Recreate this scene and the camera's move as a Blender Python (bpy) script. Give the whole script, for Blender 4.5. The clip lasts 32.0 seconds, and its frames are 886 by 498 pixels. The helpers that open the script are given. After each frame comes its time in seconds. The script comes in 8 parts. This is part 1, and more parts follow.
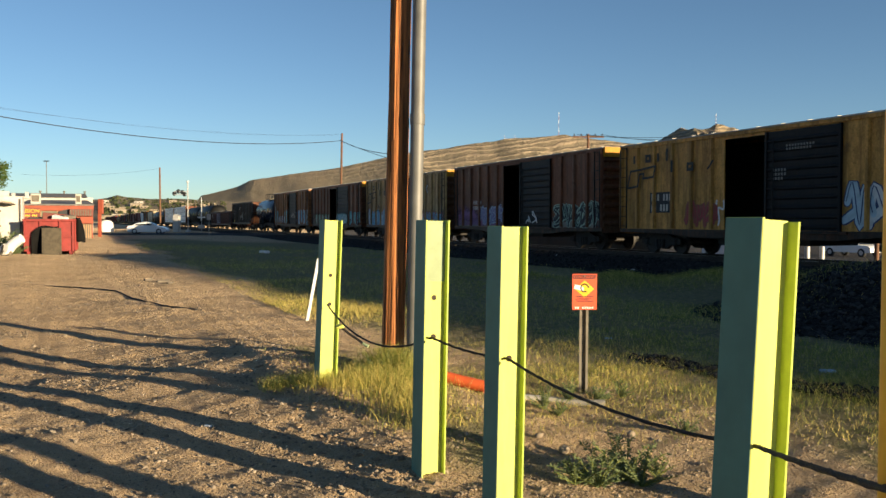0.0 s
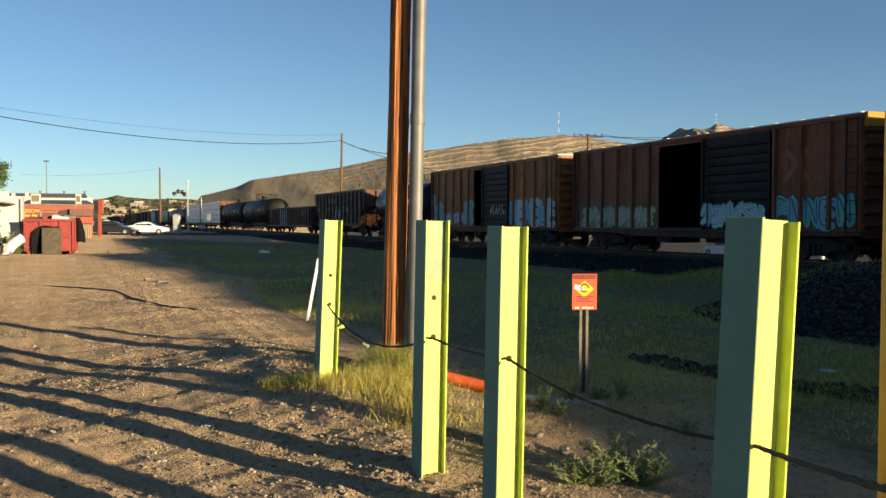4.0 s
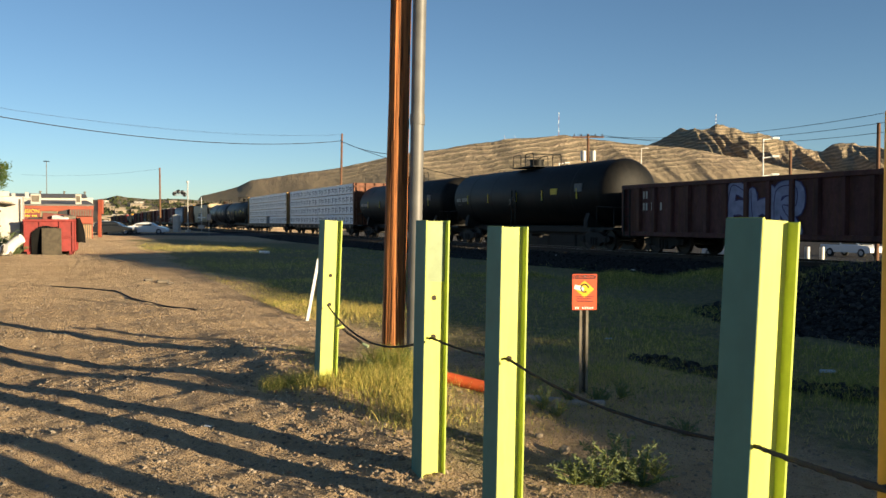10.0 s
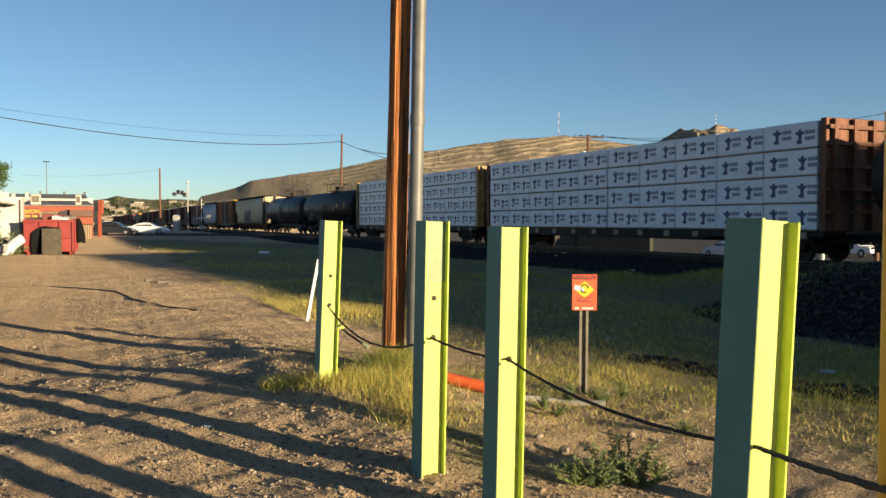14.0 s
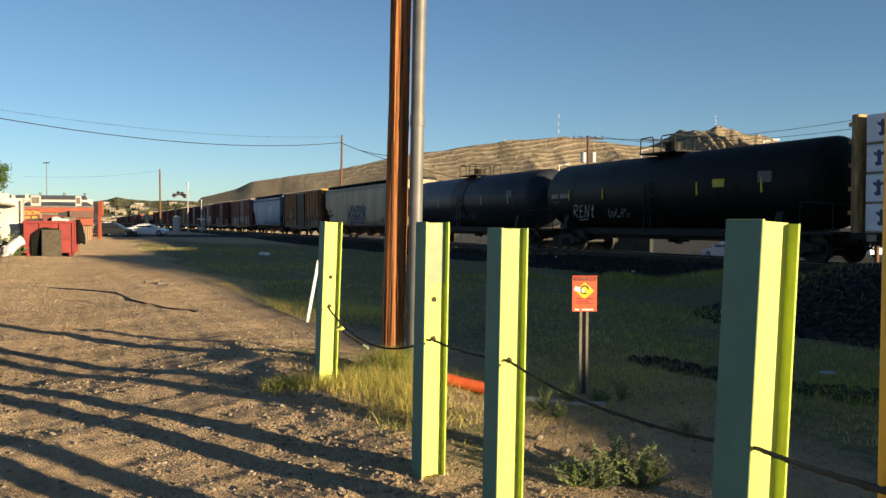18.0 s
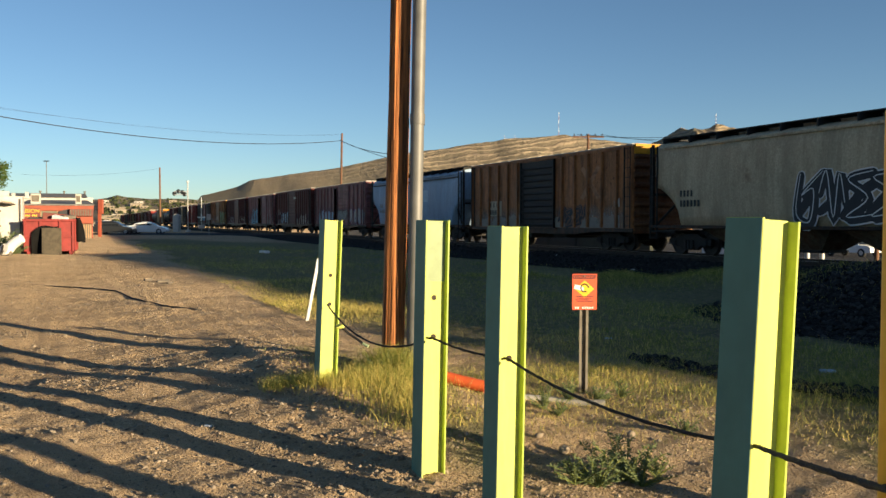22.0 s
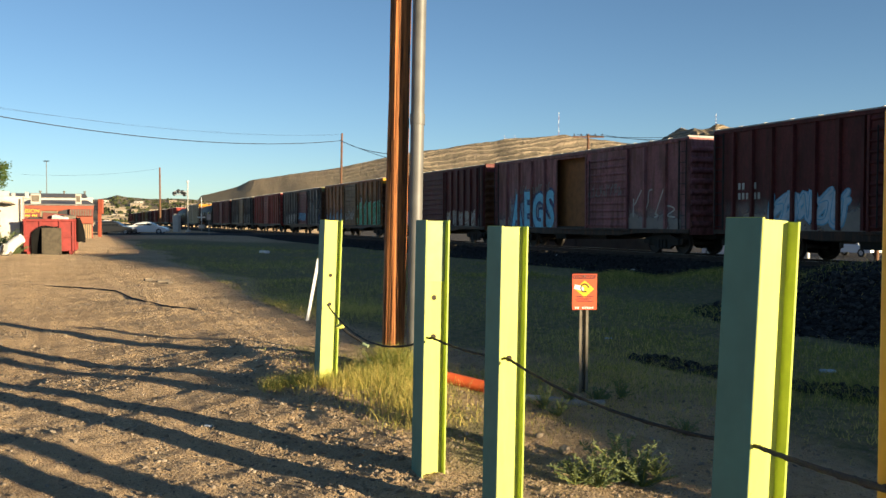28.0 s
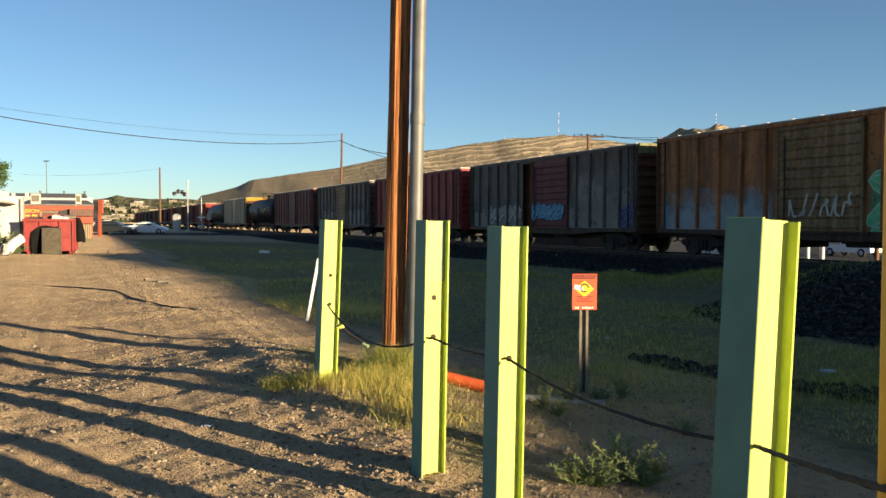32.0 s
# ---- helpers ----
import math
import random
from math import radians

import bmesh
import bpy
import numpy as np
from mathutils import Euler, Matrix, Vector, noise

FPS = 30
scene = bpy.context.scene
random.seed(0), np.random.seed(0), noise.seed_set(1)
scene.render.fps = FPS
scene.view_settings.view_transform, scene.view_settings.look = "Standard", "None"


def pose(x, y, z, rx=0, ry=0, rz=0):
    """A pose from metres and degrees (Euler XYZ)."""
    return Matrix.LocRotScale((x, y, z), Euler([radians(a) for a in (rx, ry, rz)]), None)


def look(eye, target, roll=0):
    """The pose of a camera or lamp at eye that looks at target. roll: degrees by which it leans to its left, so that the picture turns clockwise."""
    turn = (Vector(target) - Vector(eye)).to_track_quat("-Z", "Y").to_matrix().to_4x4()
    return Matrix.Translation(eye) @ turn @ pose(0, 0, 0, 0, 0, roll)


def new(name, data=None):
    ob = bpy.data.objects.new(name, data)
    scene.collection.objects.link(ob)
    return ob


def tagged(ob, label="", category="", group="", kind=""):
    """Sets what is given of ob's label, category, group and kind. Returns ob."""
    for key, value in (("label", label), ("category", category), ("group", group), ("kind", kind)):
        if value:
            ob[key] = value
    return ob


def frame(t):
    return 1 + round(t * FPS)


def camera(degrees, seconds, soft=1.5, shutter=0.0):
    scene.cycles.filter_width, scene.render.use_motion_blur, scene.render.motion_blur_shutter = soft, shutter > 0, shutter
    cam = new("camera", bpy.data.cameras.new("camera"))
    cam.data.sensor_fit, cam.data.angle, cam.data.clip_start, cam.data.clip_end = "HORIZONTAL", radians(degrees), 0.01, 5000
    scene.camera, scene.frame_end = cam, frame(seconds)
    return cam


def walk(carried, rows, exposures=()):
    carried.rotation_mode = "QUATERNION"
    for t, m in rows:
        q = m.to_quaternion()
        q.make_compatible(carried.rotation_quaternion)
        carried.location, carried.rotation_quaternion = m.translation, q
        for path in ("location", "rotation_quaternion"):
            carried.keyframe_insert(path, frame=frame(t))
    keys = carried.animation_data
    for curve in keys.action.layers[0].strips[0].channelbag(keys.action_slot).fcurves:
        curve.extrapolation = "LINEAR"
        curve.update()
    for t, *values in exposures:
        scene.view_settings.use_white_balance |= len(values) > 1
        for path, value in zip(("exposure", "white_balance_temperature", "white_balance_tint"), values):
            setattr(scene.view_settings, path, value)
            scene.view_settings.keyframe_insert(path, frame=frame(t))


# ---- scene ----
from collections import defaultdict

# ---------------------------------------------------------------- camera
cam = camera(54.26, 32.0, soft=1.5, shutter=0.0)
EYE = 1.55


def view(drop):
    """The standing camera; drop is a small sag of its aim, in thousandths."""
    return pose(0, 0, EYE, 90 - 1.853 + math.degrees(drop * 0.001), 0, 0)


walk(cam, [(0.0, view(0)), (9.8, view(0)), (10.4, view(1.0)), (11.2, view(1.0)), (11.9, view(0.1)), (13.6, view(0.0)),
           (14.1, view(0.9)), (14.5, view(1.1)), (16.5, view(1.5)), (17.0, view(2.0)), (18.4, view(2.2)), (19.0, view(3.0)),
           (19.2, view(2.6)), (19.5, view(0.2)), (19.8, view(0.0)), (32.0, view(0))],
     exposures=[(0.0, 1.20, 6250, 7), (6.0, 1.20, 6250, 7), (18.0, 1.18, 6250, 7), (24.0, 1.21, 6250, 7), (28.0, 1.35, 6250, 7), (32.0, 1.35, 6250, 7)])

# ---------------------------------------------------------------- light
SUN_AZ, SUN_EL = 127.0, 7.4       # degrees, clockwise from +y, and up
world = bpy.data.worlds.new("sky")
scene.world = world
world.use_nodes = True
wn = world.node_tree.nodes
sky = wn.new("ShaderNodeTexSky")
sky.sky_type = "NISHITA"
sky.sun_disc = False
sky.sun_elevation = radians(SUN_EL)
sky.sun_rotation = radians(SUN_AZ)
sky.altitude = 1100
sky.air_density, sky.dust_density, sky.ozone_density = 0.78, 0.45, 1.9
wn["Background"].inputs["Strength"].default_value = 0.064
world.node_tree.links.new(sky.outputs[0], wn["Background"].inputs["Color"])

sun_data = bpy.data.lights.new("sun", "SUN")
sun_data.energy = 5.4
sun_data.angle = radians(0.53)
sun_data.color = (1.0, 0.76, 0.46)
sun = new("sun", sun_data)
sa, se = radians(SUN_AZ), radians(SUN_EL)
SUNWARD = Vector((math.sin(sa) * math.cos(se), math.cos(sa) * math.cos(se), math.sin(se)))
sun.matrix_world = look(SUNWARD * 60 + Vector((0, 0, 20)), (0, 0, 20))

# ---------------------------------------------------------------- the railway's line
THETA = math.atan(646 / 1530)
NX, NY = math.cos(THETA), math.sin(THETA)       # across the track, away from the camera
EX, EY = math.sin(THETA), -math.cos(THETA)      # along the track, the way the train runs
TRACK_Q, RAIL_Z, TRACK_TURN = 22.5, 0.25, math.degrees(math.atan2(EY, EX))


def on_track(s, q=TRACK_Q, z=RAIL_Z):
    return pose(NX * q + EX * s, NY * q + EY * s, z, 0, 0, TRACK_TURN)

# ---------------------------------------------------------------- materials


class Nodes:
    """Short-hand for building one node material."""

    def __init__(self, name):
        self.mat = bpy.data.materials.new(name)
        self.mat.use_nodes = True
        self.tree = self.mat.node_tree
        self.bsdf = self.tree.nodes["Principled BSDF"]
        self.co = self.add("ShaderNodeTexCoord")
        self.info = None

    def add(self, kind, **props):
        node = self.tree.nodes.new(kind)
        if "operation" in props:
            node.operation = props["operation"]
        if "feature" in props:
            node.feature = props["feature"]
        if "data_type" in props:
            node.data_type, node.blend_type = props["data_type"], props["blend_type"]
        if "attribute_name" in props:
            node.attribute_name = props["attribute_name"]
        if "wave_type" in props:
            node.wave_type, node.bands_direction = props["wave_type"], props["bands_direction"]
        return node

    def link(self, a, b):
        self.tree.links.new(a, b)

    def mapping(self, scale=(1, 1, 1), source="Object", shuffle=False):
        m = self.add("ShaderNodeMapping")
        m.inputs["Scale"].default_value = scale
        self.link(self.co.outputs[source], m.inputs["Vector"])
        if shuffle:
            info = self.add("ShaderNodeObjectInfo")
            mul = self.add("ShaderNodeMath", operation="MULTIPLY")
            mul.inputs[1].default_value = 37.0
            self.link(info.outputs["Random"], mul.inputs[0])
            self.link(mul.outputs[0], m.inputs["Location"])
        return m.outputs[0]

    def noise(self, scale, detail=4, rough=0.55, vec=None, distortion=0.0):
        n = self.add("ShaderNodeTexNoise")
        n.inputs["Scale"].default_value, n.inputs["Detail"].default_value = scale, detail
        n.inputs["Roughness"].default_value, n.inputs["Distortion"].default_value = rough, distortion
        self.link(vec if vec is not None else self.mapping(), n.inputs["Vector"])
        return n.outputs["Fac"]

    def voronoi(self, scale, vec=None, out="Distance", feature="F1"):
        n = self.add("ShaderNodeTexVoronoi", feature=feature)
        n.inputs["Scale"].default_value = scale
        self.link(vec if vec is not None else self.mapping(), n.inputs["Vector"])
        return n.outputs[out]

    def ramp(self, fac, lo, hi):
        """0 below lo, 1 above hi."""
        n = self.add("ShaderNodeMapRange")
        n.inputs["From Min"].default_value, n.inputs["From Max"].default_value = lo, hi
        self.link(fac, n.inputs["Value"])
        return n.outputs[0]

    def mix(self, fac, a, b, blend="MIX"):
        n = self.add("ShaderNodeMix", data_type="RGBA", blend_type=blend)
        for socket, value in ((n.inputs[0], fac), (n.inputs[6], a), (n.inputs[7], b)):
            if isinstance(value, (int, float)):
                socket.default_value = value
            elif isinstance(value, tuple):
                socket.default_value = (*value, 1)
            else:
                self.link(value, socket)
        return n.outputs[2]

    def times(self, a, b, op="MULTIPLY"):
        n = self.add("ShaderNodeMath", operation=op)
        for socket, value in ((n.inputs[0], a), (n.inputs[1], b)):
            if isinstance(value, (int, float)):
                socket.default_value = value
            else:
                self.link(value, socket)
        return n.outputs[0]

    def attribute(self, name):
        n = self.add("ShaderNodeAttribute", attribute_name=name)
        return n.outputs["Fac"]

    def done(self, color, rough=0.7, metal=0.0, bump=None, depth=0.01, strength=0.6, spec=0.5):
        for socket, value in ((self.bsdf.inputs["Base Color"], color), (self.bsdf.inputs["Roughness"], rough)):
            if isinstance(value, (int, float)):
                socket.default_value = value
            elif isinstance(value, tuple):
                socket.default_value = (*value, 1)
            else:
                self.link(value, socket)
        self.bsdf.inputs["Metallic"].default_value = metal
        self.bsdf.inputs["Specular IOR Level"].default_value = spec
        if bump is not None:
            b = self.add("ShaderNodeBump")
            b.inputs["Distance"].default_value, b.inputs["Strength"].default_value = depth, strength
            self.link(bump, b.inputs["Height"])
            self.link(b.outputs[0], self.bsdf.inputs["Normal"])
        return self.mat


def shade(c, k):
    return tuple(min(1.0, v * k) for v in c)


def plain(name, col, rough=0.6, metal=0.0, scale=6.0, vary=0.25, bump=0.0, spec=0.5):
    """A worn single-coloured surface with variation at two scales."""
    n = Nodes(name)
    v = n.mapping(shuffle=True)
    a, b = n.noise(scale, 5, 0.6, v), n.noise(scale * 9, 3, 0.6, v)
    c = n.mix(n.ramp(a, 0.35, 0.7), shade(col, 1 + vary), shade(col, 1 - vary))
    c = n.mix(n.times(b, 0.35), c, shade(col, 1 - 1.4 * vary))
    return n.done(c, rough, metal, b if bump else None, bump or 0.001, 0.5, spec)


def car_paint(name, col, rust=(0.09, 0.04, 0.022), wear=0.5, rough=0.55, streak=0.5, fade=(0.22, 0.165, 0.12), soot=0.6):
    """Old rolling-stock paint: blotches of rust, streaks that run down, faded and chalky patches."""
    n = Nodes(name)
    v = n.mapping(shuffle=True)
    blot = n.noise(0.7, 8, 0.68, v)
    fine = n.noise(14, 4, 0.6, v)
    run = n.noise(1.0, 5, 0.6, n.mapping((5.0, 5.0, 0.35), shuffle=True))
    c = n.mix(n.ramp(fine, 0.3, 0.75), shade(col, 1.25), shade(col, 0.75))
    panel = n.noise(1.0, 1, 0.5, n.mapping((0.85, 0.01, 0.02), shuffle=True))
    c = n.mix(n.times(n.ramp(panel, 0.42, 0.62), 0.4), c, shade(col, 0.55))
    c = n.mix(n.times(n.ramp(run, 0.47, 0.60), min(1.0, 1.3 * streak)), c, rust)
    c = n.mix(n.times(n.ramp(blot, 0.62 - 0.12 * wear, 0.72), 0.55 + 0.4 * wear), c, rust)
    c = n.mix(n.times(n.ramp(n.noise(0.45, 4, 0.5, v), 0.55, 0.75), 0.3), c, fade)
    dirt = n.noise(1.0, 7, 0.72, n.mapping((2.2, 2.2, 0.8), shuffle=True))
    c = n.mix(n.times(n.ramp(dirt, 0.46, 0.66), soot), c, shade(col, 0.25))
    chip = n.noise(4.5, 8, 0.78, v)
    c = n.mix(n.times(n.ramp(chip, 0.56, 0.62), 0.75 * min(1.0, wear * 2)), c, shade(rust, 0.8))
    c = n.mix(n.times(n.ramp(n.noise(3.1, 7, 0.75, v), 0.62, 0.68), 0.35 * min(1.0, wear * 3)), c, fade)
    drip = n.noise(1.0, 3, 0.5, n.mapping((16, 16, 0.5), shuffle=True))
    c = n.mix(n.times(n.ramp(drip, 0.58, 0.70), 0.3 * min(1.0, 2 * streak)), c, shade(rust, 0.6))
    return n.done(c, rough, 0.0, fine, 0.004, 0.4, 0.15)


def earth_mix(n, v):
    """Sandy, trodden dirt with pebbles."""
    big, mid, fine = n.noise(0.25, 4, 0.55, v), n.noise(1.7, 6, 0.62, v), n.noise(26, 5, 0.65, v)
    c = n.mix(n.ramp(big, 0.35, 0.68), (0.66, 0.49, 0.30), (0.53, 0.38, 0.225))
    c = n.mix(n.times(n.ramp(mid, 0.45, 0.7), 0.6), c, (0.31, 0.225, 0.14))
    c = n.mix(n.times(n.ramp(fine, 0.5, 0.72), 0.5), c, (0.58, 0.47, 0.335))
    pebble = n.voronoi(38, v)
    c = n.mix(n.times(n.ramp(n.times(n.ramp(pebble, 0.22, 0.10), n.noise(3.0, 2, 0.5, v)), 0.40, 0.6), 0.7), c, (0.56, 0.46, 0.36))
    grit = n.noise(95, 3, 0.6, v)
    c = n.mix(n.times(n.ramp(grit, 0.54, 0.66), 0.5), c, (0.17, 0.12, 0.075))
    c = n.mix(n.times(n.ramp(grit, 0.44, 0.34), 0.45), c, (0.62, 0.51, 0.38))
    crumb = n.noise(9, 6, 0.72, v)
    c = n.mix(n.times(n.ramp(crumb, 0.53, 0.66), 0.45), c, (0.22, 0.155, 0.095))
    rise = n.times(n.times(fine, 0.6), n.times(n.ramp(pebble, 0.4, 0.0), 0.5), "ADD")
    rise = n.times(rise, n.times(n.times(crumb, 0.7), n.times(grit, 0.25), "ADD"), "ADD")
    return c, n.times(rise, n.times(mid, 0.9), "ADD")


def ground_material():
    n = Nodes("earth, thin grass and ballast")
    v = n.mapping()
    dirt, rise = earth_mix(n, v)
    weed, stone = n.attribute("weed"), n.attribute("stone")
    patch = n.noise(1.3, 6, 0.65, v)
    green = n.mix(n.ramp(n.noise(7, 4, 0.6, v), 0.35, 0.65), (0.17, 0.165, 0.08), (0.36, 0.30, 0.165))
    c = n.mix(n.ramp(n.times(weed, n.times(patch, 0.6), "ADD"), 0.55, 0.95), dirt, green)
    cell = n.voronoi(17, v, "Color")
    lump = n.voronoi(17, v)
    sep = n.add("ShaderNodeSeparateColor")
    n.link(cell, sep.inputs[0])
    gravel = n.mix(sep.outputs[0], (0.012, 0.0125, 0.014), (0.055, 0.053, 0.052))
    gravel = n.mix(n.ramp(lump, 0.35, 0.62), gravel, (0.012, 0.012, 0.013))
    edge = n.ramp(n.times(stone, n.times(patch, 0.5), "ADD"), 0.55, 0.85)
    c = n.mix(edge, c, gravel)
    road = n.attribute("tar")
    tar = n.mix(n.noise(3, 5, 0.6, v), (0.045, 0.045, 0.048), (0.085, 0.08, 0.078))
    c = n.mix(n.ramp(road, 0.4, 0.6), c, tar)
    both = n.times(n.times(n.ramp(lump, 0.6, 0.0), edge), rise, "ADD")
    n.bsdf.inputs["Diffuse Roughness"].default_value = 1.0
    return n.done(c, 0.95, 0, both, 0.085, 1.0, 0.15)


def mountain_material():
    n = Nodes("bare desert mountain rock and scrub")
    v = n.mapping((1.0, 0.22, 1.0))
    warp = n.noise(0.004, 5, 0.6, v)
    band = n.add("ShaderNodeTexWave", wave_type="BANDS", bands_direction="Z")
    band.inputs["Scale"].default_value, band.inputs["Distortion"].default_value = 0.021, 7.0
    band.inputs["Detail"].default_value, band.inputs["Detail Scale"].default_value = 4, 0.6
    tilt = n.add("ShaderNodeMapping")
    tilt.inputs["Rotation"].default_value = (0.10, 0.13, 0.3)
    n.link(n.co.outputs["Object"], tilt.inputs["Vector"])
    n.link(tilt.outputs[0], band.inputs["Vector"])
    scrub = n.noise(0.09, 6, 0.7, v)
    c = n.mix(n.ramp(warp, 0.35, 0.65), (0.255, 0.20, 0.14), (0.205, 0.178, 0.122))
    # bare rock ledges on the upper slopes, smooth scrub below
    split = n.add("ShaderNodeSeparateXYZ")
    n.link(n.co.outputs["Object"], split.inputs[0])
    high = n.ramp(n.times(n.times(split.outputs["Z"], 0.004), n.times(warp, 0.5), "ADD"), 0.62, 0.98)
    ledge = n.times(n.ramp(band.outputs["Fac"], 0.5, 0.8), high)
    c = n.mix(n.times(ledge, 0.55), c, (0.50, 0.39, 0.28))
    c = n.mix(n.times(n.ramp(scrub, 0.50, 0.62), 0.3), c, (0.17, 0.15, 0.095))
    crag = n.noise(0.035, 8, 0.75, v)
    c = n.mix(n.times(n.ramp(crag, 0.52, 0.60), n.times(n.times(high, 0.4), 0.2, "ADD")), c, (0.135, 0.115, 0.08))
    speck = n.noise(0.30, 4, 0.7, v)
    c = n.mix(n.times(n.ramp(speck, 0.54, 0.62), n.times(n.times(high, 0.35), 0.22, "ADD")), c, (0.10, 0.10, 0.06))
    c = n.mix(n.times(n.ramp(speck, 0.44, 0.36), n.times(n.times(high, 0.4), 0.1, "ADD")), c, (0.56, 0.45, 0.33))
    rise = n.times(n.times(scrub, 0.4), n.times(n.times(ledge, 0.5), n.times(crag, n.times(high, 0.5, "ADD")), "ADD"), "ADD")
    return n.done(c, 0.95, 0, rise, 9.0, 0.7, 0.1)


def wood_pole_material():
    n = Nodes("weathered creosote pole wood")
    v = n.mapping((20, 20, 0.40))
    grain = n.noise(2.2, 7, 0.7, v, 0.6)
    crack = n.voronoi(2.6, n.mapping((13, 13, 0.22)), feature="F1")
    c = n.mix(n.ramp(grain, 0.40, 0.56), (0.06, 0.024, 0.011), (0.45, 0.17, 0.055))
    c = n.mix(n.ramp(crack, 0.26, 0.11), c, (0.015, 0.008, 0.006))
    c = n.mix(n.times(n.ramp(n.noise(0.9, 4, 0.6), 0.5, 0.75), 0.5), c, (0.15, 0.07, 0.03))
    return n.done(c, 0.8, 0, n.times(grain, n.ramp(crack, 0.0, 0.3), "ADD"), 0.012, 0.9, 0.3)


def wheel_material():
    return plain("dark oily wheel steel", (0.02, 0.017, 0.015), 0.65, 0.2, 5, 0.35)


def leaf_material(name, a, b):
    n = Nodes(name)
    g = n.add("ShaderNodeNewGeometry")
    c = n.mix(g.outputs["Random Per Island"], a, b)
    n.bsdf.inputs["Subsurface Weight"].default_value = 0.0
    m = n.done(c, 0.65, 0, spec=0.25)
    t = n.add("ShaderNodeBsdfTranslucent")
    n.link(c, t.inputs["Color"])
    mixer = n.add("ShaderNodeMixShader")
    mixer.inputs[0].default_value = 0.35
    n.link(n.bsdf.outputs[0], mixer.inputs[1])
    n.link(t.outputs[0], mixer.inputs[2])
    n.link(mixer.outputs[0], n.tree.nodes["Material Output"].inputs["Surface"])
    return m


def rock_material(name, a, b, spec=0.25):
    n = Nodes(name)
    g = n.add("ShaderNodeNewGeometry")
    c = n.mix(g.outputs["Random Per Island"], a, b)
    f = n.noise(30, 4, 0.6)
    c = n.mix(n.times(f, 0.4), c, shade(a, 0.6))
    return n.done(c, 0.9, 0, f, 0.004, 0.5, spec)


def lime_paint():
    n = Nodes("lime yellow post paint with chips")
    v = n.mapping(shuffle=True)
    fine, blot = n.noise(22, 5, 0.65, v), n.noise(3.2, 6, 0.7, v)
    run = n.noise(1.0, 4, 0.6, n.mapping((16, 16, 1.1), shuffle=True))
    c = n.mix(n.ramp(blot, 0.35, 0.7), (0.56, 0.585, 0.135), (0.49, 0.525, 0.11))
    c = n.mix(n.times(n.ramp(run, 0.5, 0.75), 0.35), c, (0.55, 0.58, 0.22))
    c = n.mix(n.ramp(n.noise(9, 7, 0.75, v), 0.655, 0.68), c, (0.07, 0.055, 0.03))
    c = n.mix(n.times(n.ramp(n.noise(1.0, 6, 0.7, n.mapping((9, 9, 2.5), shuffle=True)), 0.52, 0.68), 0.3), c, (0.36, 0.37, 0.08))
    return n.done(c, 0.55, 0, fine, 0.002, 0.4, 0.3)


def car_glass():
    return plain("dark car window glass", (0.015, 0.018, 0.02), 0.06, 0, 2, 0.1)


M = {
    "ground": ground_material(), "mountain": mountain_material(), "pole": wood_pole_material(), "wheel": wheel_material(),
    "lime": lime_paint(), "lime_flange_shade": plain("lime post paint greened for flange shade", (0.42, 0.54, 0.06), 0.5, 0, 7, 0.2),
    "lime_faded": plain("sun-bleached pale green paint", (0.25, 0.31, 0.18), 0.7, 0, 8, 0.15),
    # grey-green colour of the posts' left flange faces
    "primer": plain("grey-green flange colour", (0.085, 0.20, 0.16), 0.65, 0, 7, 0.12),
    "orange_post": plain("orange yellow post paint", (0.85, 0.40, 0.008), 0.5, 0, 8, 0.2),
    "conduit": plain("galvanised grey conduit", (0.14, 0.14, 0.137), 0.55, 0.2, 4, 0.2),
    "galv": plain("galvanised steel", (0.36, 0.35, 0.33), 0.45, 0.6, 9, 0.25),
    "bolt": plain("rusty bolt steel", (0.035, 0.024, 0.018), 0.8, 0.1, 20, 0.3),
    "rope": plain("grimy black twisted cable", (0.014, 0.012, 0.011), 0.85, 0, 40, 0.4, 0.003),
    "steel": plain("worn rail steel", (0.42, 0.40, 0.38), 0.35, 0.8, 8, 0.3),
    "tie": plain("dark oiled sleeper wood", (0.06, 0.047, 0.036), 0.9, 0, 7, 0.35, 0.006),
    "rail_web": plain("dark rusty rail steel", (0.035, 0.024, 0.018), 0.8, 0.1, 8, 0.3),
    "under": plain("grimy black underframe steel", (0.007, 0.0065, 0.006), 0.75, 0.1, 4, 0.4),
    "white": plain("white paint", (0.72, 0.72, 0.70), 0.6, 0, 5, 0.1),
    "black": plain("black paint", (0.02, 0.02, 0.022), 0.45, 0, 5, 0.3),
    "red_bin": plain("chipped red skip paint", (0.21, 0.02, 0.017), 0.5, 0, 3, 0.28),
    "rubber": plain("black rubber", (0.02, 0.02, 0.02), 0.85, 0, 10, 0.3),
    "glass": car_glass(),
    "ballast": rock_material("dark crushed ballast stone", (0.011, 0.0115, 0.012), (0.075, 0.072, 0.07), 0.05),
    "pebble": rock_material("pale desert pebbles", (0.15, 0.115, 0.08), (0.40, 0.33, 0.25)),
    "dry_grass": leaf_material("dry straw grass", (0.76, 0.58, 0.20), (0.58, 0.50, 0.13)),
    "green_grass": leaf_material("green weeds", (0.13, 0.17, 0.035), (0.34, 0.34, 0.085)),
    "weed_leaf": leaf_material("grey-green weed leaves", (0.11, 0.155, 0.07), (0.20, 0.235, 0.115)),
    "leaf": leaf_material("tree leaves", (0.05, 0.10, 0.022), (0.10, 0.14, 0.035)),
}


